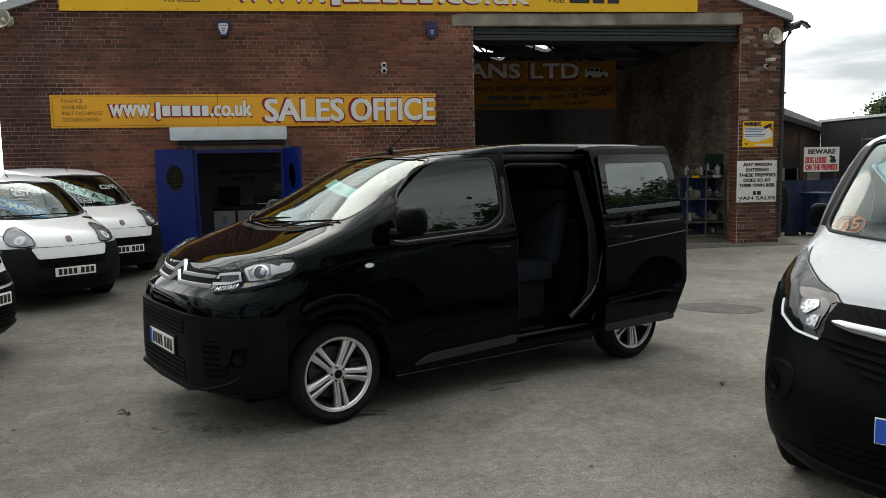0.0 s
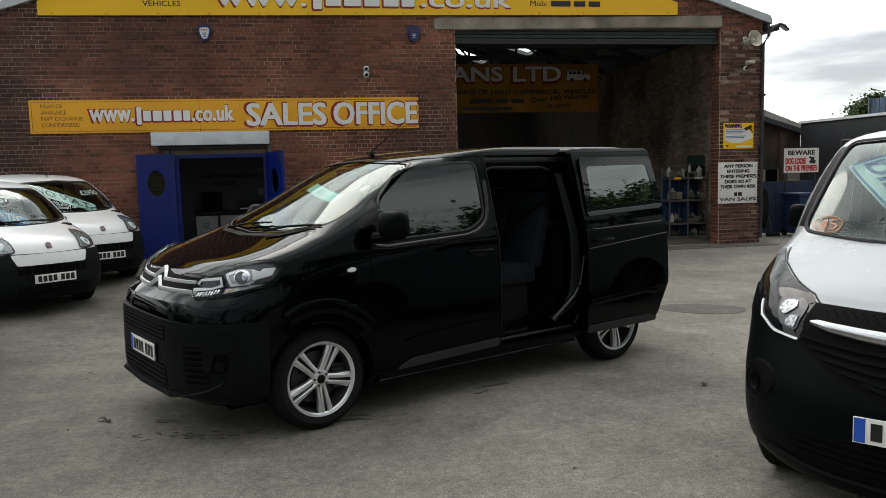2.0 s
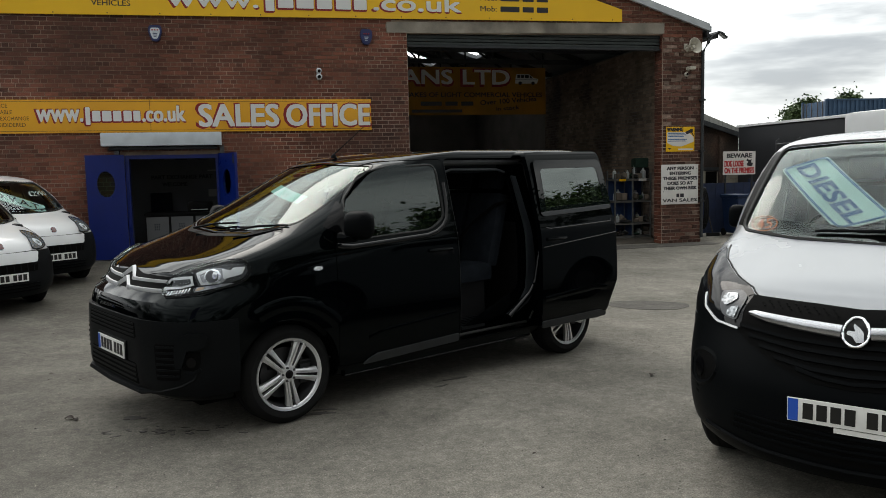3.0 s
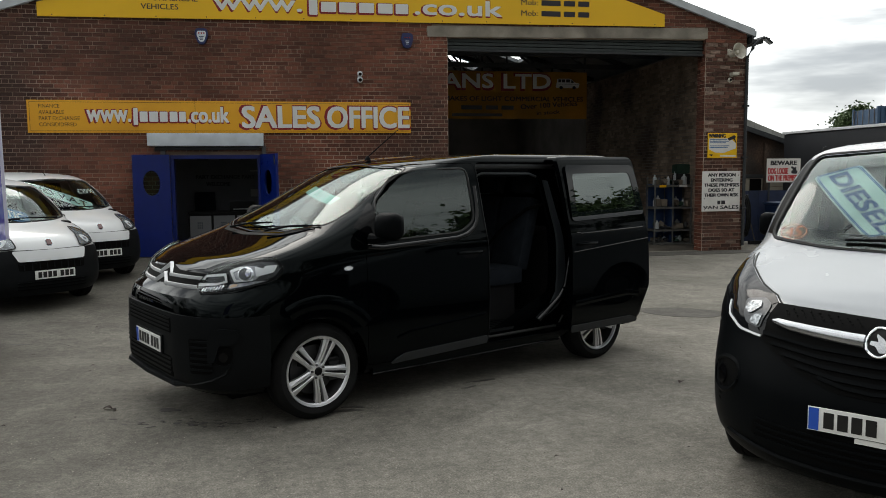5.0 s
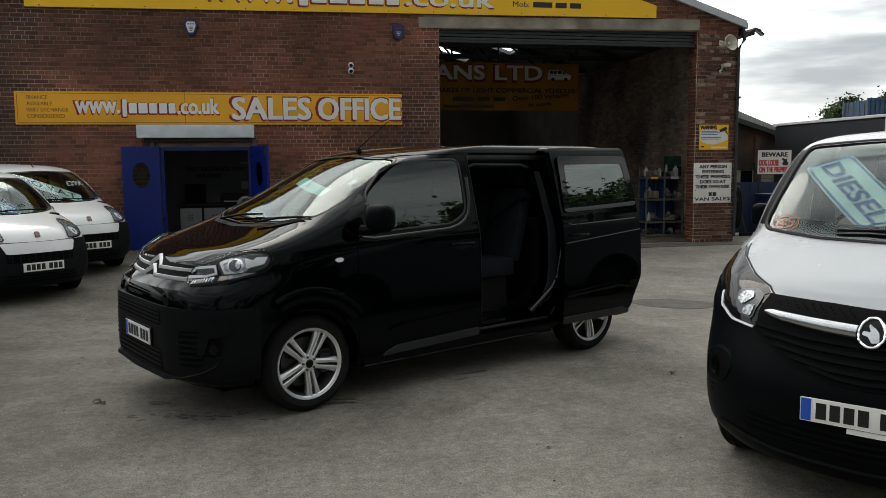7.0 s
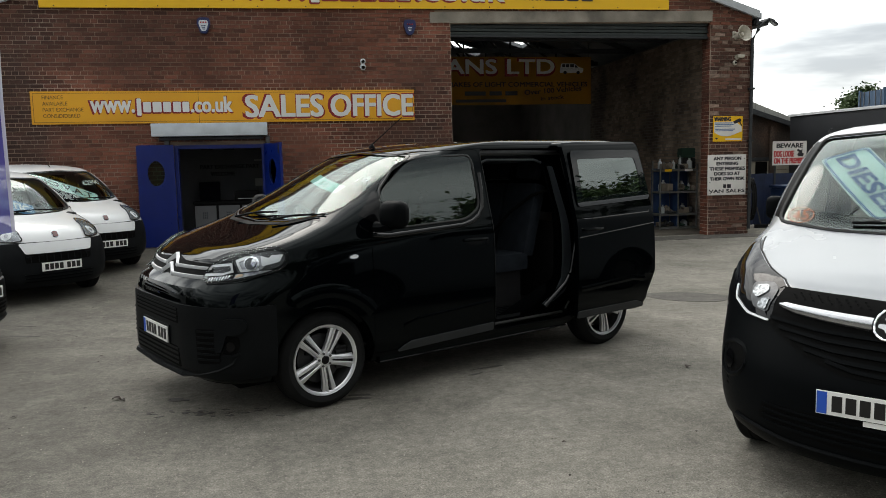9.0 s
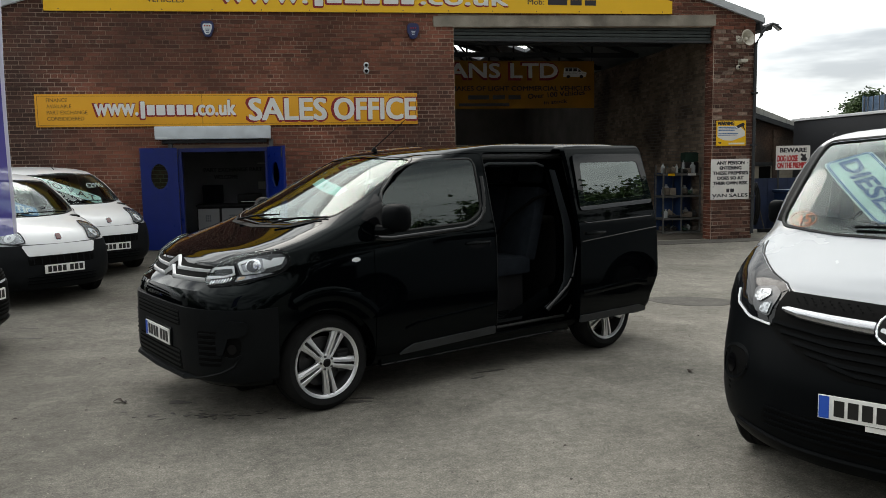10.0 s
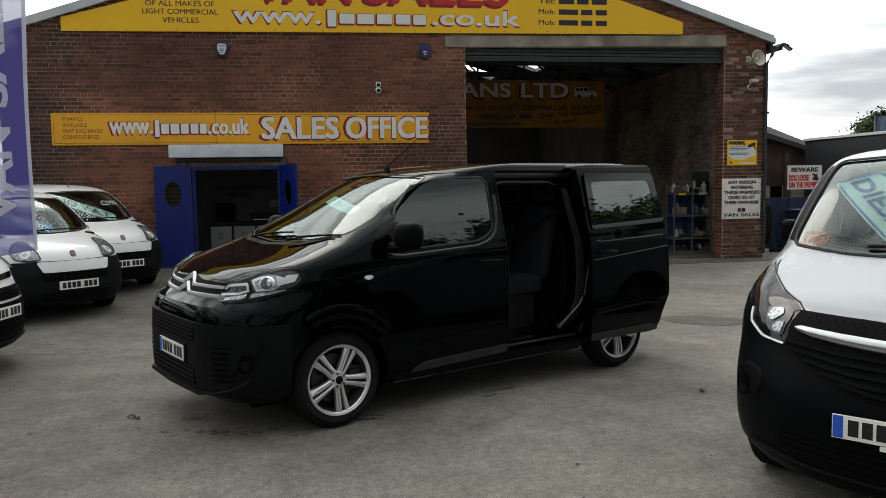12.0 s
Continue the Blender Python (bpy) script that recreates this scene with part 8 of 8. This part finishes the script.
dg_ = thing("beware_sign", pose(0, 0, 0), "white sign with black and red letters on the fence", "sign")
part("board", boxes((11.07, 11.96, 16.915, 16.93, 1.45, 2.02)), M["board_white"], dg_, smooth=False)
words("BEWARE", 11.17, 11.86, 1.865, 1.965, M["sign_ink"], dg_, 16.913, bold=0.07)
words("DOG LOOSE", 11.11, 11.63, 1.65, 1.79, M["sign_red_big"], dg_, 16.913, bold=0.05)
words("ON THE PREMISES", 11.11, 11.92, 1.49, 1.62, M["sign_red_big"], dg_, 16.913, bold=0.05)
part("printed_mark", prism(rounded([(11.71, 1.70), (11.74, 1.66), (11.86, 1.65), (11.89, 1.72), (11.84, 1.74), (11.85, 1.82), (11.79, 1.80), (11.73, 1.84), (11.70, 1.79), (11.76, 1.76)], 0.008), "y", 16.91, 16.914), M["sign_ink"], dg_, smooth=False)
for x in (11.15, 11.88):
    part("sign_post", boxes((x - 0.02, x + 0.02, 16.93, 16.95, 0.05, 2.02)), M["dark_metal"], dg_, smooth=False)

br = thing("broom", pose(10.5, 16.72, 0), "old broom leaning on the fence", "broom")
part("broom_handle", tube([(0.12, -0.1, 0.06), (-0.05, 0.22, 1.35)], 0.014), M["clutter_b"], br)
bm = bmesh.new()
box(bm, -0.16, 0.16, -0.04, 0.04, 0.0, 0.08, bevel=0.01)
part("broom_head", bm, M["cabin"], br, at=pose(0.12, -0.1, 0))
hs = thing("hose_coil", pose(9.86, 15.95, 0.72), "black hose coiled on the wall's corner", "hose")
for k in range(3):
    part("coil", tube([(0.04 * k, 0.20 * math.cos(a * math.pi / 12), 0.46 * math.sin(a * math.pi / 12)) for a in range(24)], 0.022, 8, True), M["rubber"], hs)
part("hanger", tube([(-0.31, 0, 0.46), (0.14, 0, 0.46)], 0.015), M["dark_metal"], hs)

M["brick_shed"] = mat("dark_old_brick", (0.075, 0.047, 0.034), 0.95, vary=0.4, scale=1.4, fine=0.35, fine_scale=22, second=(0.045, 0.036, 0.030), second_scale=1.2, bump=0.4, bump_scale=60)
sd = thing("brick_shed", pose(0, 0, 0), "low brick shed with a pale sheet roof", "shed")
part("wall", prism([(9.9, 0), (15.6, 0), (15.6, 2.60), (9.9, 4.7)], "y", 23.0, 23.3), M["brick_shed"], sd, smooth=False)
part("side_wall", boxes((15.3, 15.6, 23.3, 34, 0, 2.58)), M["brick_shed"], sd, smooth=False)
part("roof", prism([(9.6, 4.90), (15.95, 2.56), (15.95, 2.68), (9.6, 5.02)], "y", 22.8, 34), M["shed_roof"], sd, smooth=False)
for k in range(26):
    y = 22.9 + 0.42 * k
    part("roof_rib", prism([(9.6, 5.02), (15.95, 2.68), (15.95, 2.72), (9.6, 5.06)], "y", y, y + 0.06), M["shed_roof"], sd, smooth=False)
part("eaves_board", prism([(9.9, 4.56), (15.95, 2.40), (15.95, 2.56), (9.9, 4.72)], "y", 22.78, 22.82), M["dark_metal"], sd, smooth=False)
part("verge_sheet", prism([(12.0, 4.13), (12.0, 3.80), (15.95, 2.58), (15.95, 2.68)], "y", 22.72, 22.78), M["shed_roof"], sd, smooth=False)
for k in range(24):
    x = 12.1 + 0.16 * k
    zt, zb = 4.13 - 0.367 * (x - 12), 3.80 - 0.309 * (x - 12)
    part("sheet_rib", prism([(x, zb), (x + 0.04, zb), (x + 0.04, zt - 0.02), (x, zt)], "y", 22.70, 22.721), M["shed_roof"], sd, smooth=False)
M["cream_wall"] = mat("old_cream_boards", (0.25, 0.225, 0.18), 0.85, vary=0.2, scale=3)
part("fascia", prism([(12.0, 3.80), (12.0, 3.62), (15.95, 2.44), (15.95, 2.58)], "y", 22.70, 22.78), M["dark_metal"], sd, smooth=False)
part("lower_panel", boxes((13.2, 14.83, 22.95, 23.0, 0.0, 1.50)), M["cream_wall"], sd, smooth=False)
part("window", boxes((14.37, 14.77, 22.93, 22.952, 0.85, 1.48)), M["slot"], sd, smooth=False)
part("panel_lintel", boxes((13.2, 14.85, 22.92, 23.0, 1.50, 1.62)), M["dark_metal"], sd, smooth=False)
part("corner_column", boxes((14.83, 15.0, 22.88, 23.0, 0.0, 2.62)), M["brick_shed"], sd, smooth=False)
for k in range(12):
    part("cream_board", boxes((15.0, 16.2, 22.90, 22.93, 0.1 + 0.125 * k, 0.215 + 0.125 * k)), M["cream_wall"], sd, smooth=False)

tk = thing("box_truck", pose(0, 0, 0), "dark grey box truck with a pale roof edge", "truck")
bm = bmesh.new()
box(bm, 14.85, 16.9, 17.2, 21.9, 0.75, 2.84, bevel=0.03)
part("box_body", bm, M["truck_dark"], tk)
bm = bmesh.new()
box(bm, 14.80, 16.95, 17.15, 21.95, 2.842, 2.92, bevel=0.02)
part("roof_edge", bm, M["white_paint"], tk)
bm = bmesh.new()
box(bm, 14.62, 16.62, 15.1, 17.1, 0.55, 2.95, bevel=0.18)
part("cab", bm, M["white_paint"], tk)
part("cab_window", boxes((14.605, 14.62, 15.5, 16.6, 1.5, 2.3)), M["gloss_black"], tk, smooth=False)
part("chassis", boxes((14.8, 16.4, 15.4, 21.6, 0.5, 0.75)), M["dark_metal"], tk, smooth=False)
for y in (16.0, 20.6):
    for x in (14.72, 16.5):
        part("wheel", lathe([(0, -0.12), (0.38, -0.12), (0.42, -0.08), (0.42, 0.08), (0.38, 0.12), (0, 0.12)], 28), M["rubber"], tk, at=pose(x, y, 0.42, 0, 0, 90))
for z in (1.25, 1.75, 2.25):
    part("ladder_rung", tube([(14.45, 18.6, z), (14.45, 19.5, z)], 0.02), M["steel"], tk)
for y in (18.6, 19.5):
    part("ladder_stile", tube([(14.45, y, 0.7), (14.45, y, 2.35), (14.54, y, 2.4)], 0.022), M["steel"], tk)


def container(x, y, z, yaw, label):
    c = thing("shipping_container", pose(x, y, z, 0, 0, yaw), label, "container", "stacked containers")
    part("shell", boxes((0.05, 6.0, 0.05, 2.39, 0.1, 2.5)), M["container"], c, smooth=False)
    for x0 in (0, 6.0):
        for y0 in (0, 2.34):
            part("corner_post", boxes((x0 - 0.02, x0 + 0.1, y0 - 0.02, y0 + 0.1, 0, 2.59)), M["container"], c, smooth=False)
    for k in range(22):
        part("corrugation", boxes((0.2 + 0.265 * k, 0.32 + 0.265 * k, -0.005, 0.05, 0.12, 2.48)), M["container"], c, smooth=False)
    for z0 in (0, 2.5):
        part("rail", boxes((0, 6.06, -0.01, 0.06, z0, z0 + 0.1)), M["container"], c, smooth=False)
    for y0 in (0.25, 0.75, 1.35, 1.85, 2.2):
        part("lock_rod", tube([(-0.03, y0, 0.1), (-0.03, y0, 2.5)], 0.03), M["steel"], c)


for k, (x, y) in enumerate(((31.2, 38.0), (37.6, 37.6), (43.9, 37.2))):
    container(x, y, 0, -8, "blue shipping container at the foot of a stack")
    container(x + 0.05, y, 2.6, -8, "blue shipping container stacked on another")

# ---- trees ----
M["bark"] = mat("grey_brown_bark", (0.07, 0.055, 0.042), 0.9, vary=0.3, scale=8, bump=0.5, bump_scale=30)
M["leaf"] = mat("summer_leaves", (0.045, 0.075, 0.022), 0.7, random=0.45, island=True)


def tree(x, y, h, spread, seed, label, leaves=1500, leaf=1.0):
    r = random.Random(seed)
    t = thing("tree", pose(x, y, 0, 0, 0, r.uniform(0, 360)), label, "tree", "trees round the yard")
    bm = tube([(0, 0, 0), (0.05 * h * 0.1, 0, h * 0.25), (0, 0.02 * h, h * 0.5), (0.02 * h, 0, h * 0.8)], [h * 0.03, h * 0.024, h * 0.016, h * 0.006], 9)
    part("trunk", bm, M["bark"], t)
    tips = []
    for k in range(9):
        a, z0 = r.uniform(0, 6.28), h * r.uniform(0.25, 0.6)
        e = Vector((math.cos(a) * spread * r.uniform(0.5, 0.9), math.sin(a) * spread * r.uniform(0.5, 0.9), min(h * 0.95, z0 + h * r.uniform(0.12, 0.35))))
        s = Vector((0, 0, z0))
        part("limb", tube([s, s.lerp(e, 0.5) + Vector((0, 0, 0.03 * h)), e], [h * 0.012, h * 0.007, h * 0.002], 6), M["bark"], t)
        tips += [s.lerp(e, q) for q in (0.55, 0.8, 1.0)]
    for k in range(10):
        tips.append(Vector((r.gauss(0, spread * 0.3), r.gauss(0, spread * 0.3), h * r.uniform(0.6, 1.0))))
    vsx, fsx = [], []
    for k in range(leaves):
        c = r.choice(tips)
        p = c + Vector((r.gauss(0, spread * 0.17), r.gauss(0, spread * 0.17), r.gauss(0, h * 0.055)))
        a, b = Vector((r.uniform(-1, 1), r.uniform(-1, 1), r.uniform(-0.6, 0.6))).normalized(), Vector((r.uniform(-1, 1), r.uniform(-1, 1), r.uniform(-1, 1))).normalized()
        s = h * leaf * r.uniform(0.008, 0.018)
        b = a.cross(b).normalized() * s * 0.6
        a = a * s
        i = len(vsx)
        vsx += [p - a, p + b, p + a, p - b]
        fsx.append((i, i + 1, i + 2, i + 3))
    me = bpy.data.meshes.new("crown")
    me.from_pydata(vsx, [], fsx)
    me.materials.append(M["leaf"])
    c = new("crown", me)
    c.parent = t
    tagged(c, kind="stuff")


for k, (x, y, h, sp) in enumerate(((42.3, 54, 5.6, 2.2), (44.4, 55, 6.3, 2.4), (48.5, 55, 6.8, 2.6))):
    tree(x, y, h, sp, 20 + k, "green tree behind the stacked containers", 20000, 1.7)
# an arc of unseen trees, added for reflections and to cut the low sky
for k in range(13):
    a = radians(-205 + 15.5 * k)
    d = 26 + 2.5 * math.sin(k * 2.1)
    hh = 8.6 + 1.2 * math.sin(k * 1.7)
    tree(d * math.cos(a) + 2, d * math.sin(a) - 1, hh, 4.4, 40 + k, "unseen leafy tree behind the yard, placed for reflections", 4600)
# an unseen row, its heights fitted to the reflections in the van's windows
for k, (y, hh) in enumerate(((-12.5, 7.2), (-9.5, 7.0), (-6.6, 6.8), (-3.9, 7.5), (-1.3, 8.5), (1.2, 7.3), (3.6, 6.4), (6.0, 6.3), (8.5, 6.2))):
    tree(25.6 + 0.8 * math.sin(3 * k), y, hh * 1.07, 2.5, 70 + k, "unseen leafy tree behind the yard, placed for reflections", 14000, 1.35)

# ---- unseen hedge and screen behind, added to darken reflections ----
r5 = random.Random(77)
vsx, fsx = [], []
for k in range(30000):
    a = radians(-212 + 244 * r5.random())
    d = 20.5 + r5.gauss(0, 0.35)
    z = 3.0 * r5.random() ** 0.8 + r5.gauss(0, 0.12)
    p = Vector((d * math.cos(a) + 2, d * math.sin(a) - 1, max(z, 0.02)))
    u, v = Vector((r5.uniform(-1, 1), r5.uniform(-1, 1), r5.uniform(-1, 1))).normalized(), Vector((r5.uniform(-1, 1), r5.uniform(-1, 1), r5.uniform(-1, 1)))
    v = u.cross(v).normalized() * 0.06
    u = u * 0.11
    i = len(vsx)
    vsx += [p - u, p + v, p + u, p - v]
    fsx.append((i, i + 1, i + 2, i + 3))
me = bpy.data.meshes.new("hedge")
me.from_pydata(vsx, [], fsx)
me.materials.append(M["leaf"])
tagged(new("hedge", me), "unseen dark green hedge added to darken reflections", "hedge", kind="stuff")
# dark ring out of view, added so glossy paint has something dark to reflect
M["dark_screen"] = mat("dark_reflection_screen", (0.035, 0.033, 0.03), 0.9, vary=0.3, scale=0.6)
bm = bmesh.new()
pts = [(21.2 * math.cos(radians(-212 + 244 * k / 40)) + 2, 21.2 * math.sin(radians(-212 + 244 * k / 40)) - 1) for k in range(41)]
lo, hi = [bm.verts.new((x, y, -0.05)) for x, y in pts], [bm.verts.new((x, y, 2.6)) for x, y in pts]
for k in range(40):
    bm.faces.new((lo[k], lo[k + 1], hi[k + 1], hi[k]))
bmesh.ops.solidify(bm, geom=bm.faces[:], thickness=0.08)
tagged(part("wall_boundary", bm, M["dark_screen"], smooth=False), "unseen dark screen behind the hedge, added for reflections", "wall", kind="structure")

# ---- marks and litter on the yard ----
M["patch_dark"] = mat("dark_tarmac_patch", (0.105, 0.098, 0.088), 0.9, spec=0.3, vary=0.2, scale=5, fine=0.4, fine_scale=60, bump=0.9, bump_scale=110)
M["wet"] = mat("wet_oil_mark", (0.055, 0.051, 0.046), 0.6, vary=0.2, scale=8)
M["dry_leaf"] = mat("dead_leaf", (0.022, 0.014, 0.010), 0.8, random=0.4)
M["grit"] = mat("loose_grit", (0.20, 0.185, 0.16), 0.9, random=0.6, island=True)


def blot(name, x, y, rx, ry, turn, material, seed, label, z=0.004, rough=0.25, group=""):
    r = random.Random(seed)
    n = 26
    ph = [r.uniform(0, 6.28) for _ in range(4)]
    pts = []
    for k in range(n):
        a = 2 * math.pi * k / n
        q = 1 + rough * (0.5 * math.sin(2 * a + ph[0]) + 0.35 * math.sin(3 * a + ph[1]) + 0.3 * math.sin(5 * a + ph[2]) + 0.2 * math.sin(8 * a + ph[3]))
        pts.append((rx * q * math.cos(a), ry * q * math.sin(a)))
    ob = part(name, prism(pts, "z", 0, 0.003), material, smooth=False, at=pose(x, y, ground_z(x, y) + z - 0.003, 0, 0, turn))
    tagged(ob, label, "stain", group, "structure")


blot("tarmac_patch", 4.57, 8.57, 0.50, 0.33, -35, M["patch_dark"], 1, "dark round repair patch in the tarmac", rough=0.12)
ro = random.Random(21)
# the two marks at x below -2.9 are thin cracks
marks = [(-1.02, 5.67, 0.075, 0.04, 0), (-0.02, 5.36, 0.05, 0.02, 15), (0.26, 5.37, 0.10, 0.03, 8), (0.33, 5.45, 0.06, 0.022, -10), (1.45, 5.98, 0.10, 0.018, 12), (1.28, 5.80, 0.06, 0.014, 20), (-3.07, 8.88, 0.07, 0.012, -15), (-2.91, 8.37, 0.13, 0.014, -8)]
for k in range(34):
    q = ro.gauss(0, 0.17)
    marks.append((-0.84 + q * 1.5, 5.32 - 0.35 * q + ro.gauss(0, 0.05), ro.uniform(0.008, 0.03), ro.uniform(0.005, 0.012), ro.uniform(-25, 25)))
for k, (x, y, rx, ry, turn) in enumerate(marks):
    blot("oil_mark", x, y, rx, ry, turn, M["wet"], 10 + k, "dark wet mark or thin crack on the tarmac", rough=0.6, group="wet marks", z=0.0025)


def dry_leaf(x, y, s, turn, seed):
    r = random.Random(seed)
    bm = bmesh.new()
    rows = []
    for i in range(6):
        t = i / 5
        w = 0.35 * math.sin(math.pi * t) + 0.02
        c = 0.18 * math.sin(math.pi * t) + r.uniform(0, 0.05)
        rows.append([bm.verts.new((t - 0.5, -w, c + 0.10)), bm.verts.new((t - 0.5, 0, c)), bm.verts.new((t - 0.5, w, c + 0.08))])
    for a, b in zip(rows, rows[1:]):
        for j in range(2):
            bm.faces.new((a[j], a[j + 1], b[j + 1], b[j]))
    bmesh.ops.scale(bm, vec=(s, s, s), verts=bm.verts[:])
    bmesh.ops.solidify(bm, geom=bm.faces[:], thickness=0.001)
    tagged(part("dead_leaf", bm, M["dry_leaf"], at=pose(x, y, ground_z(x, y) + 0.003, 0, 0, turn)), "curled brown dead leaf on the tarmac", "leaf", "dead leaves")


r6 = random.Random(9)
for k, (x, y) in enumerate(((-1.47, 5.78), (-1.42, 5.74), (3.00, 5.55))):
    dry_leaf(x, y, 0.07 if k in (0, 2) else 0.05, r6.uniform(0, 360), 100 + k)
for k in range(46):
    x, y = r6.uniform(-3.2, 4.2), r6.uniform(3.3, 11.5)
    if (x + 0.4) ** 2 + (y - 6.2) ** 2 > 0.6:
        dry_leaf(x, y, r6.uniform(0.015, 0.035), r6.uniform(0, 360), 200 + k)
vsx, fsx = [], []
for k in range(5200):
    y = 3.0 + 9 * r6.random() ** 1.6
    x = r6.uniform(-0.55, 0.62) * (y + 1.5) + 0.1 * y
    s = r6.uniform(0.003, 0.008)
    z = ground_z(x, y)
    i = len(vsx)
    a = r6.uniform(0, 6.28)
    vsx += [(x + s * math.cos(a), y + s * math.sin(a), z - 0.001), (x + s * math.cos(a + 2.1), y + s * math.sin(a + 2.1), z - 0.001), (x + s * math.cos(a + 4.2), y + s * math.sin(a + 4.2), z - 0.001), (x, y, z + s * 0.9)]
    fsx += [(i, i + 1, i + 3), (i + 1, i + 2, i + 3), (i + 2, i, i + 3)]
me = bpy.data.meshes.new("grit")
me.from_pydata(vsx, [], fsx)
me.materials.append(M["grit"])
tagged(new("grit", me), "fine loose grit scattered over the tarmac", "grit", kind="stuff")
# a pale concrete edge in front of the entrance
slab("pavement", [(OL - 0.3, FY - 0.75), (XR + 0.1, FY - 0.60), (XR + 0.1, FY - 0.01), (OL - 0.3, FY - 0.01)], "z", -0.05, 0.012, M["patch_dark"], "worn dark threshold strip before the entrance", "pavement")

# ---- the pier's bricks, one by one ----
shapes_made = {}
M["brick_spalled"] = mat("pale_spalled_brick", (0.21, 0.145, 0.115), 0.95, vary=0.4, scale=14, random=0.3)
for a, b, z, t in brick_rows(OR, XR, 0.0, 4.44):
    if t > 4.46 + 0.02:
        continue
    key = round(b - a, 3)
    if key not in shapes_made:
        w, g = b - a, 0.0075
        m_ = bpy.data.meshes.new("brick")
        m_.from_pydata([(g, 0, g), (w - g, 0, g), (w - g, 0, COURSE - g), (g, 0, COURSE - g), (g, 0.022, g), (w - g, 0.022, g), (w - g, 0.022, COURSE - g), (g, 0.022, COURSE - g)], [],
                       [(0, 1, 2, 3), (0, 4, 5, 1), (1, 5, 6, 2), (2, 6, 7, 3), (3, 7, 4, 0)])
        m_.materials.append(M["brick_single"])
        shapes_made[key] = m_
    ob = new("brick", shapes_made[key])
    if (z > 3.2 and a < 9.3 and rng.random() < 0.18) or rng.random() < 0.05:
        ob.material_slots[0].link = "OBJECT"
        ob.material_slots[0].material = M["brick_spalled"]
    ob.parent = part_wall
    ob.location = (a, FY + rng.uniform(-0.003, 0.003), z)
